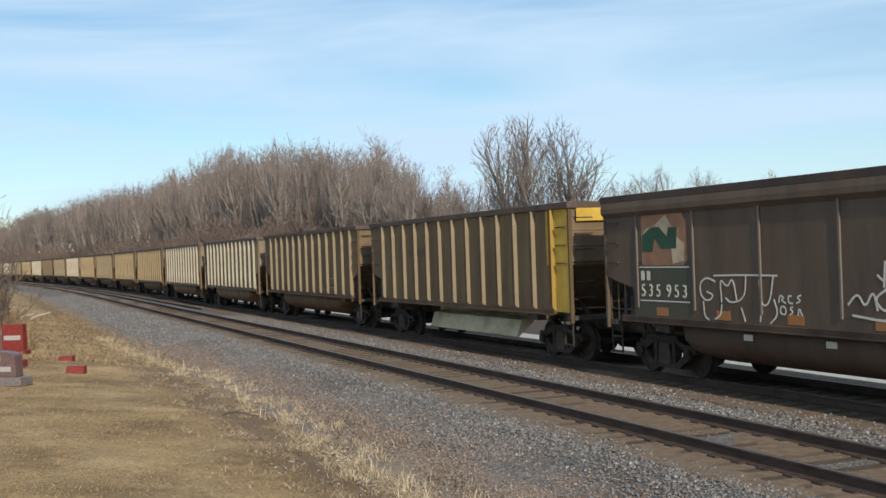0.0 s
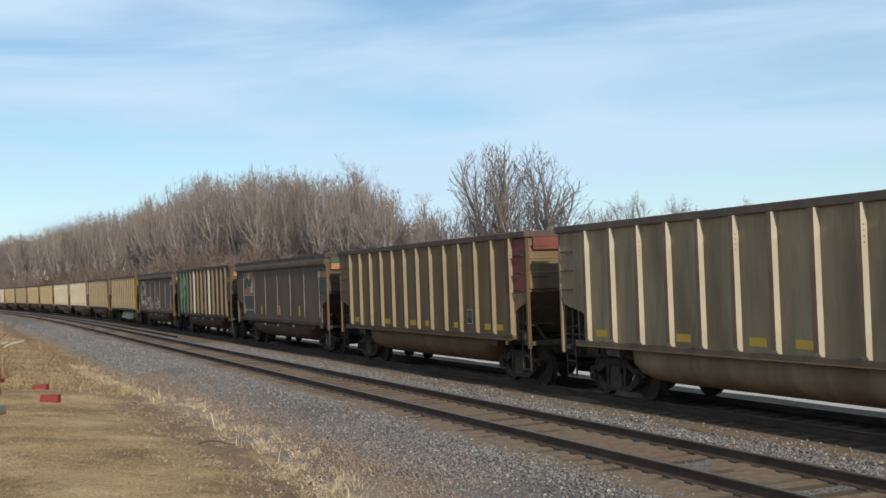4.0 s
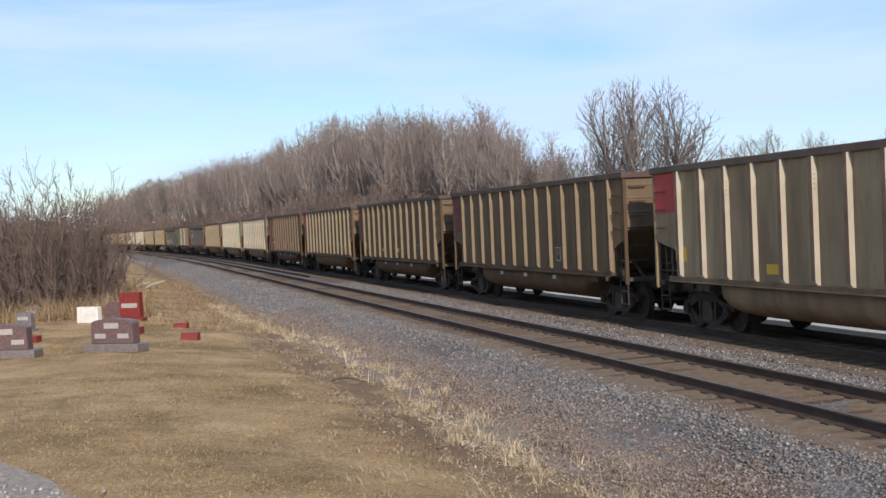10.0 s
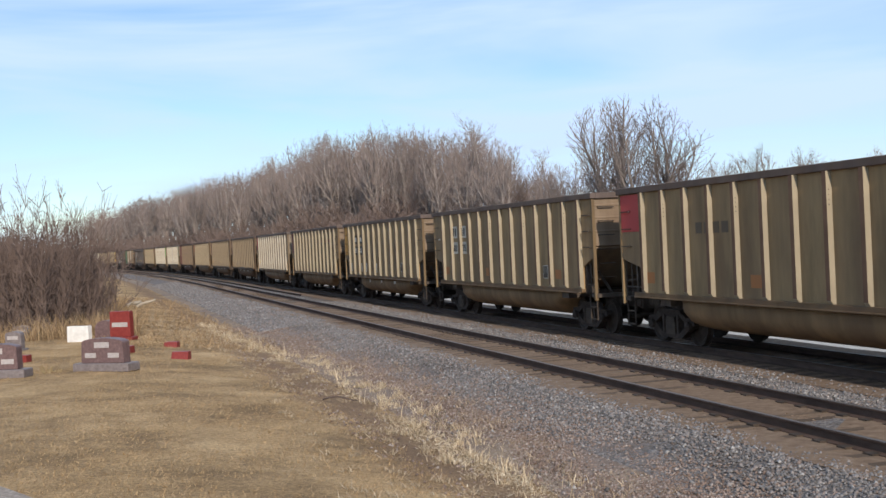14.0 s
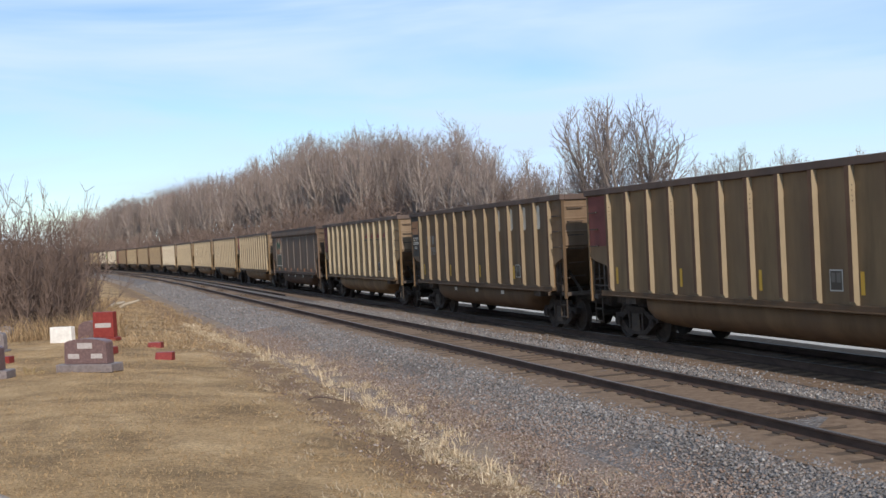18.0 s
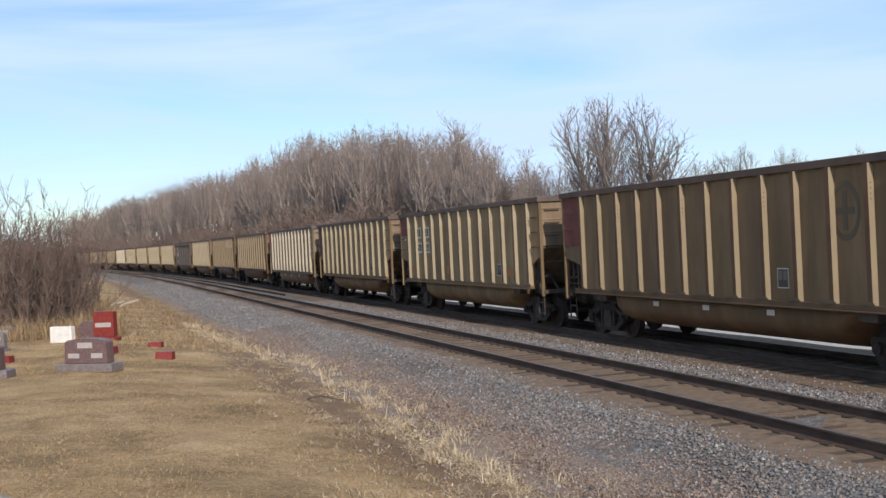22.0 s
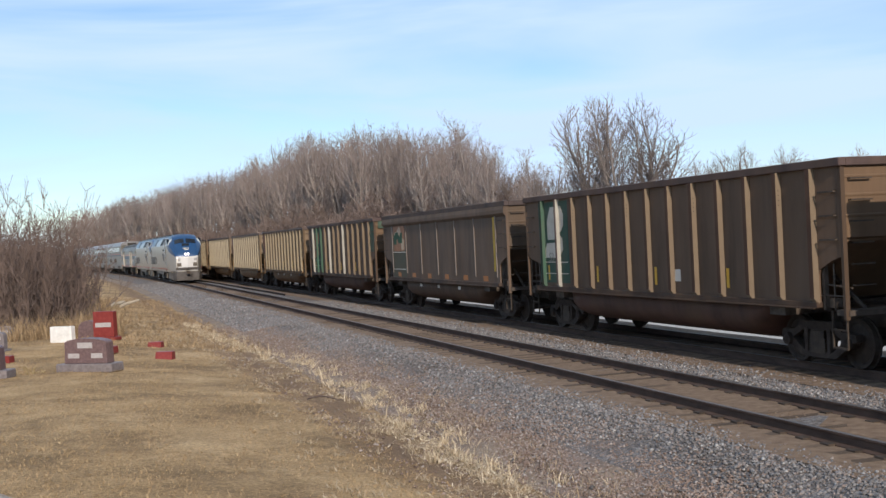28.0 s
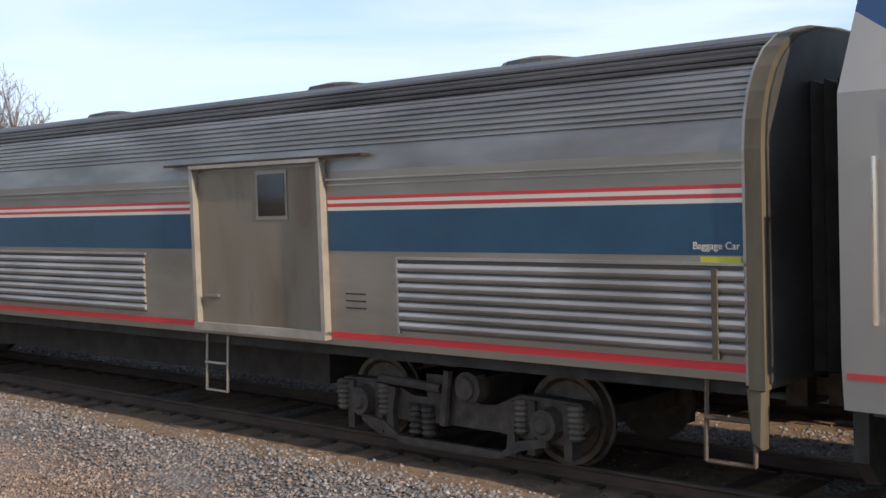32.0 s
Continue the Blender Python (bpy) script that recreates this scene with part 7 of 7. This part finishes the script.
def spray(strokes, x, z, w, h, r=0.017):
    """White spray-paint lines that spell nothing; each stroke a polyline in a unit field, drawn as one smooth ribbon."""
    def put(car):
        for pts in strokes:
            way = [Vector((x - w * a, 0, z + h * b)) for a, b in pts]
            for _ in range(2):
                way = [way[0]] + [c for p, q in zip(way, way[1:]) for c in (p.lerp(q, 0.25), p.lerp(q, 0.75))] + [way[-1]]
            rings = []
            for i, p in enumerate(way):
                d = (way[min(i + 1, len(way) - 1)] - way[max(i - 1, 0)]).normalized()
                o = Vector((-d.z, 0, d.x)) * r
                up = Vector((0, 0.004, 0))
                rings.append([p - o, p + o, p + o + up, p - o + up])
            bm = bmesh.new()
            loft(bm, rings)
            part("spray_stroke", bm, M_SPRAY, car, at=pose(0, BODY_W / 2 + 0.026, 0))
    return put


TAG_BLOCK = spray((((0.22, 0.85), (0.10, 0.95), (0.0, 0.8), (0.02, 0.5), (0.12, 0.4), (0.2, 0.55), (0.1, 0.62)), ((0.3, 0.4), (0.28, 0.95), (0.38, 0.7), (0.45, 0.98), (0.5, 0.42)),
                   ((0.2, 0.98), (0.6, 1.0), (1.0, 0.99)), ((0.62, 0.98), (0.6, 0.5), (0.42, 0.38), (0.35, 0.5)), ((0.95, 0.98), (0.9, 0.4), (0.8, 0.35), (0.78, 0.9)),
                   ((0.05, 0.4), (0.06, 0.05), (0.12, 0.0)), ((0.3, 0.35), (0.28, 0.1), (0.2, 0.02)), ((0.55, 0.3), (0.6, 0.0)), ((0.8, 0.35), (0.78, 0.02)), ((0.95, 0.5), (1.0, 0.2), (0.9, 0.0))), 3.72, 1.27, 2.33, 0.84)
TAG_SMALL = spray((((0.0, 0.6), (0.05, 1.0), (0.25, 0.85), (0.1, 0.75), (0.3, 0.6)), ((0.55, 0.95), (0.4, 0.95), (0.42, 0.62), (0.6, 0.6)), ((0.95, 1.0), (0.75, 0.9), (0.95, 0.75), (0.75, 0.62)),
                   ((0.1, 0.45), (0.05, 0.1), (0.3, 0.05), (0.3, 0.4), (0.1, 0.45)), ((0.6, 0.45), (0.45, 0.35), (0.62, 0.2), (0.45, 0.05)), ((0.8, 0.05), (0.85, 0.45), (0.98, 0.05))), 1.38, 1.42, 0.62, 0.36, 0.014)
TAG_TALL = spray((((0.0, 0.35), (0.12, 0.55), (0.2, 0.3), (0.3, 0.6), (0.34, 0.28)), ((0.45, 0.6), (0.3, 0.45), (0.42, 0.25), (0.55, 0.4), (0.45, 0.6)), ((0.6, 0.2), (0.62, 0.7), (0.72, 0.4), (0.82, 0.72), (0.85, 0.22)),
                  ((1.0, 0.7), (0.9, 0.6), (0.98, 0.45), (0.9, 0.3)), ((0.42, 0.62), (0.44, 1.0)), ((0.35, 0.8), (0.42, 0.7), (0.52, 0.8)), ((0.05, 0.2), (0.5, 0.12), (0.98, 0.2)), ((0.5, 0.12), (0.52, 0.0))), -0.33, 1.28, 1.9, 1.06, 0.019)


def plate_marks(top, low):
    """Four pale squares with dark numbers below and dark shapes above."""
    def put(car):
        for i, x in enumerate((HALF - 2.55, HALF - 3.55)):
            for z, body in ((2.98, top[i]), (2.42, low[i])):
                p = part("number_board", shared("board", plate, 0.62, 0.42, M_LOGOWHITE), None, car, at=pose(x, BODY_W / 2 + 0.021, z))
                if body:
                    part("number", text_mesh(body, 0.36, M_BLACK), None, p, at=pose(0, 0.009, -0.13))
                else:
                    for dx in (-0.12, 0.12):
                        part("mark_bar", shared("mbar", plate, 0.12, 0.28, M_BLACK), None, p, at=pose(dx, 0.006, 0))
    return put


def red_row(car):
    """Four faded red slanted marks with dark underlines, one in each bay."""
    for i in range(4):
        shape("red_mark", [(-0.24, -0.08), (0.16, -0.09), (0.22, 0.05), (0.05, 0.11), (-0.12, 0.03)], M_REDFADE, car, -1.75 - 1.036 * i, 3.02, lift=0.021)
        shape("underline", [(-0.34, -0.15), (0.34, -0.17), (0.34, -0.12), (-0.34, -0.10)], M_DATA, car, -1.75 - 1.036 * i, 2.98, lift=0.021)


def block_brand(car):
    """Four big white marks near the top, as plain rounded blocks."""
    for i in range(4):
        shape("brand_block", [(-0.22, -0.27), (-0.16, -0.33), (0.16, -0.33), (0.22, -0.27), (0.22, 0.27), (0.16, 0.33), (-0.16, 0.33), (-0.22, 0.27)], M_LOGOWHITE, car, -2.28 - 1.07 * i, 3.20, lift=0.021)


YEL = spots(M_YELLOW)
YEL2 = spots(M_YELLOW, 1.75, (6.0,), 0.5, 0.32)
ORG = spots(M_ORANGE, 1.6, (5.75, 1.2, -4.8), 0.42, 0.26)
ORG2 = spots(M_ORANGE, 1.36, (5.04, 2.99, 0.95, -1.13, -3.2, -5.2), 0.42, 0.17)
STR = spots(M_YELLOW, 1.62, (5.72, 2.6, -0.47, -3.52), 0.10, 0.40)
REDROW = red_row
FADED = bars(3.4, 2.72, 4, M_EMBLEM, 0.26, 0.24, 0.36)
FADED2 = bars(3.6, 2.3, 6, M_EMBLEM, 0.22, 0.24, 0.32)
TICKS = bars(HALF - 0.62, 2.75, 1, M_MARK, 0.3, 0.05)
ROTARY = [words("ROTARY", HALF - 0.55, 2.72, 0.17, M_MARK), words("COUPLER", HALF - 0.55, 2.56, 0.17, M_MARK), words("END", HALF - 0.55, 2.40, 0.17, M_MARK)]
WHITE_POST = (0.38, 0.36, 0.31)
OXIDE = (0.10, 0.040, 0.034)
GREENP = (0.045, 0.10, 0.065)

SPEC = {
    -1: ("tan", 0, None, M_PYEL, (FADED,), {"posts": {12: (0.36, 0.23, 0.05)}}, "tan ribbed coal car with a yellow trailing end"),
    0: ("dark", 1, None, None, (patch_logo, words("5 3 5  9 5 3", 4.97, 1.66, 0.36, M_MARK), bars(5.74, 2.08, 2, M_MARK, 0.13, 0.19, 0.22), TAG_BLOCK, TAG_SMALL, TAG_TALL,
         rear_band(M_PGREEN_DK, M_BAND), ORG2, tub_tags), {}, "dark brown smooth-sided coal car with white spray paint"),
    1: ("brown", 0, None, None, (big_logo(M_LOGOWHITE), rear_band(M_PGREEN_DK, M_BAND), STR, tub_tags), {"posts": {0: GREENP, 1: GREENP, 2: GREENP, 4: WHITE_POST, 8: WHITE_POST}}, "brown ribbed coal car with green ends and two white ribs"),
    2: ("dark", 1, None, None, (patch_logo, rear_band(M_PGREEN_DK, M_BAND), STR, tub_tags), {}, "dark brown smooth-sided coal car with a green trailing end"),
    3: ("tan", 0, None, M_PBRICK, (YEL, data_box), {}, "weathered tan ribbed coal car with an oxide-red trailing end"),
    4: ("pale", 0, None, M_PGREEN, (YEL, data_box), {}, "pale silver ribbed coal car with a bright green trailing end"),
    5: ("pale", 0, None, M_PDKGREEN, (YEL, data_box, FADED2), {"posts": {6: WHITE_POST}}, "pale silver ribbed coal car with a dark green trailing end"),
    6: ("brown", 0, None, None, (emblem_cross, words("653", HALF - 2.55, 2.25, 0.52, M_MARK), bars(HALF - 2.3, 2.86, 2, M_MARK, 0.22, 0.3, 0.36), bars(HALF - 2.2, 1.8, 3, M_MARK, 0.28, 0.08, 0.34), *ROTARY, STR, data_box, tub_tags),
        {"posts": {0: OXIDE, 1: OXIDE}, "oxide": 1}, "brown ribbed coal car with an oxide-red leading end"),
    7: ("tan", 0, M_PRED, None, (ORG, FADED, FADED2, data_box), {"front_h": 0.85}, "dusty grey ribbed coal car with a red leading square"),
    8: ("soot", 0, M_PBRICK, None, (YEL2, spots(M_YELLOW, 1.6, (2.3, -0.4, -3.9), 0.5, 0.15), data_box, tub_tags), {"front_h": 1.45}, "dark tan ribbed coal car, maroon leading end and yellow squares"),
    9: ("soot", 0, M_PBRICK, None, (emblem_cross, TICKS, data_box_fore, tub_tags), {}, "tan ribbed coal car with an oxide-red leading end"),
    10: ("pale", 0, M_PRED, None, (YEL2, data_box, spots(M_YELLOW, 1.5, (2.3, -6.2), 0.42, 0.2)), {"front_h": 0.9}, "pale silver ribbed coal car with a bright red square"),
    11: ("grey", 0, M_PBRICK, None, (REDROW, ORG2, TICKS, data_box), {}, "grey ribbed coal car with an oxide-red end and red lettering row"),
    12: ("grey", 0, M_PORANGE, None, (bars(HALF - 2.62, 2.95, 2, M_DATA, 0.62, 0.42, 1.05), bars(HALF - 2.62, 2.42, 2, M_DATA, 0.62, 0.42, 1.05), bars(HALF - 2.62, 2.95, 2, M_MARK, 0.34, 0.2, 1.05, 0.029), words("420", HALF - 2.62, 2.30, 0.33, M_MARK), words("65", HALF - 3.67, 2.30, 0.33, M_MARK), spots(M_MARK, 1.6, (5.8, 3.6, 2.6, 0.6), 0.12, 0.42), data_box, tub_tags), {"front_h": 1.4}, "grey ribbed coal car with an amber leading end"),
    13: ("grey", 0, None, None, (plate_marks(("", ""), ("500", "770")), ORG, TICKS, data_box), {}, "grey ribbed coal car with white number boards"),
    14: ("grey", 0, M_PRED, None, (FADED, ORG, data_box), {"front_h": 0.9}, "grey ribbed coal car with a crimson square at its leading end"),
    15: ("dark", 1, None, None, (patch_logo, ORG2, tub_tags), {}, "dark brown smooth-sided coal car with a faded orange patch"),
    16: ("grey", 0, M_PBRICK, None, (REDROW, spots(M_YELLOW, 1.5, (-6.2,), 0.4, 0.3), data_box), {}, "pale ribbed coal car with an oxide-red leading end"),
    17: ("soot", 0, None, None, (block_brand, *ROTARY, words("667993", HALF - 2.6, 2.15, 0.42, M_MARK_DIM), bars(HALF - 2.0, 2.7, 4, M_MARK_DIM, 0.2, 0.3, 0.36), STR, data_box, tub_tags), {"darkfront": 1, "posts": {0: (0.2, 0.165, 0.11)}}, "tan ribbed coal car with four big white block marks"),
    18: ("tan", 0, M_PBRICK, None, (emblem_cross, STR, TICKS, data_box_fore), {}, "dusty tan ribbed coal car with an oxide-red leading end"),
    19: ("pale", 0, M_PRED, None, (ORG, data_box, tub_tags), {"front_h": 0.9}, "pale ribbed coal car with a red square at its leading end"),
    20: ("grey", 0, M_PMAROON, None, (REDROW, ORG2, TICKS, data_box), {"front_h": 1.45}, "pale grey ribbed coal car with a maroon leading end"),
    21: ("grey", 0, M_PBRICK, None, (plate_marks(("", ""), ("500", "825")), ORG, TICKS, data_box), {"front_h": 0.7}, "grey ribbed coal car with white number boards"),
    22: ("tan", 0, M_PBRICK, None, (emblem_cross, data_box_fore, tub_tags), {}, "tan ribbed coal car with an oxide-red leading end"),
    23: ("grey", 0, M_PBRICK, None, (REDROW, YEL, TICKS, data_box), {"front_h": 0.8}, "grey-tan ribbed coal car with a row of red marks"),
    24: ("grey", 0, M_PMAROON, None, (REDROW, FADED, TICKS, data_box), {"front_h": 1.45}, "grey ribbed coal car with a maroon leading end"),
    25: ("tan", 0, M_PBRICK, None, (emblem_cross, STR, TICKS, data_box_fore, tub_tags), {}, "tan ribbed coal car with an oxide-red leading end"),
    26: ("brown", 0, None, M_PGREEN_DK, (big_logo(M_PATCH), STR), {"posts": {0: WHITE_POST, 1: GREENP, 2: GREENP, 4: WHITE_POST, 7: WHITE_POST}}, "brown ribbed coal car with green ends"),
    27: ("dark", 1, None, None, (patch_logo, ORG2, tub_tags, spots(M_PYEL, 2.6, (-HALF + 1.1,), 0.26, 2.0)), {}, "dark brown smooth-sided coal car with a gold trailing corner"),
    28: ("brown", 0, None, None, (big_logo(M_LOGOWHITE), words("53 01", HALF - 2.0, 1.92, 0.36, M_MARK_DIM), STR, spots(M_MARK, 1.65, (-1.4,), 0.4, 0.26)), {"posts": {0: GREENP, 1: WHITE_POST}}, "brown ribbed coal car with a green and white leading end"),
    29: ("tan", 0, M_PBRICK, None, (emblem_cross, STR, TICKS, data_box_fore, tub_tags), {"front_h": 1.0}, "tan ribbed coal car with an oxide-red leading end"),
    30: ("pale", 0, M_PGREEN, None, (YEL, FADED, FADED2, data_box), {"front_h": 1.3}, "pale silver ribbed coal car with a bright green leading end"),
    31: ("dark", 1, M_BAND, None, (patch_logo, words("5 3 6  3 8 6", 4.97, 1.66, 0.36, M_MARK), bars(5.74, 2.08, 2, M_MARK, 0.13, 0.19, 0.22), ORG2), {"front_h": 0.5}, "dark brown smooth-sided coal car with an orange patch"),
    32: ("dark", 1, None, None, (patch_logo, spots(M_YELLOW, 1.5, (4.4, 2.4, -0.5, -3.4), 0.5, 0.2), tub_tags), {}, "dark brown smooth-sided coal car with yellow squares"),
}
FAR_TONES = {-2: "tan", -3: "pale", -4: "pale", -5: "gold", -6: "gold", -7: "tan", -8: "gold", -9: "pale", -10: "tan", -11: "brown", -12: "pale", -13: "gold", -14: "tan", -15: "pale"}
CARS = {}
for k in range(-17, 38):
    if k in SPEC:
        tone, smooth, front, rear, extra, opts, label = SPEC[k]
        CARS[k] = coal_car(k, tone, bool(smooth), label, front, rear, extra, opts.get("posts"), opts.get("front_h", 1.25))
        if opts.get("oxide"):
            shape("red_panel", [(-1.0, -1.2), (1.0, -1.2), (1.0, 1.15), (-1.0, 1.15)], M_PBRICK, CARS[k], HALF - 2.05, 2.45, lift=0.020, d=0.002)
            shape("red_panel", [(-0.46, -0.75), (0.46, -0.75), (0.46, 0.75), (-0.46, 0.75)], M_PBRICK, CARS[k], HALF - 0.53, 2.86, lift=0.020, d=0.002)
        if opts.get("darkfront"):
            shape("dark_panel", [(-0.46, -0.75), (0.46, -0.75), (0.46, 0.75), (-0.46, 0.75)], M_DARKPAINT, CARS[k], HALF - 0.53, 2.86, lift=0.020, d=0.002)
            shape("amber_patch", [(-0.4, -0.25), (0.4, -0.25), (0.4, 0.25), (-0.4, 0.25)], M_BAND, CARS[k], HALF - 0.53, 3.2, lift=0.023)
    else:
        tn = FAR_TONES.get(k, ("gold", "pale", "tan")[k % 3])
        CARS[k] = coal_car(k, tn, False, {"tan": "weathered tan ribbed coal car", "pale": "pale silver ribbed coal car", "gold": "golden-tan ribbed coal car", "brown": "brown ribbed coal car"}[tn],
                           M_PBRICK if k % 2 else None, None, (data_box,))


# ---- what moves ----
# cars of slightly other lengths stand off the even spacing
def offset(k):
    return float(np.interp(k, [-17, 0, 14, 17, 38], [-0.95, -0.32, 0.17, -0.24, 0.50]))


def motions():
    def coal_s(t, k):
        return 23.223 + 16.4075 * t + 0.004056 * t * t - k * CAR_PITCH - CAR_PITCH / 2 + 0.18 + offset(k)
    for k, car in CARS.items():
        walk(car, [(t, on_line(coal_s(t, k), SPACING)) for t in [2.0 * i for i in range(17)]])
    for veh, back in TRAIN:
        walk(veh, [(t, on_line(16.4 + 36.0 * (30.5 - t) + back)) for t in [2.0 * i for i in range(17)]])


motions()
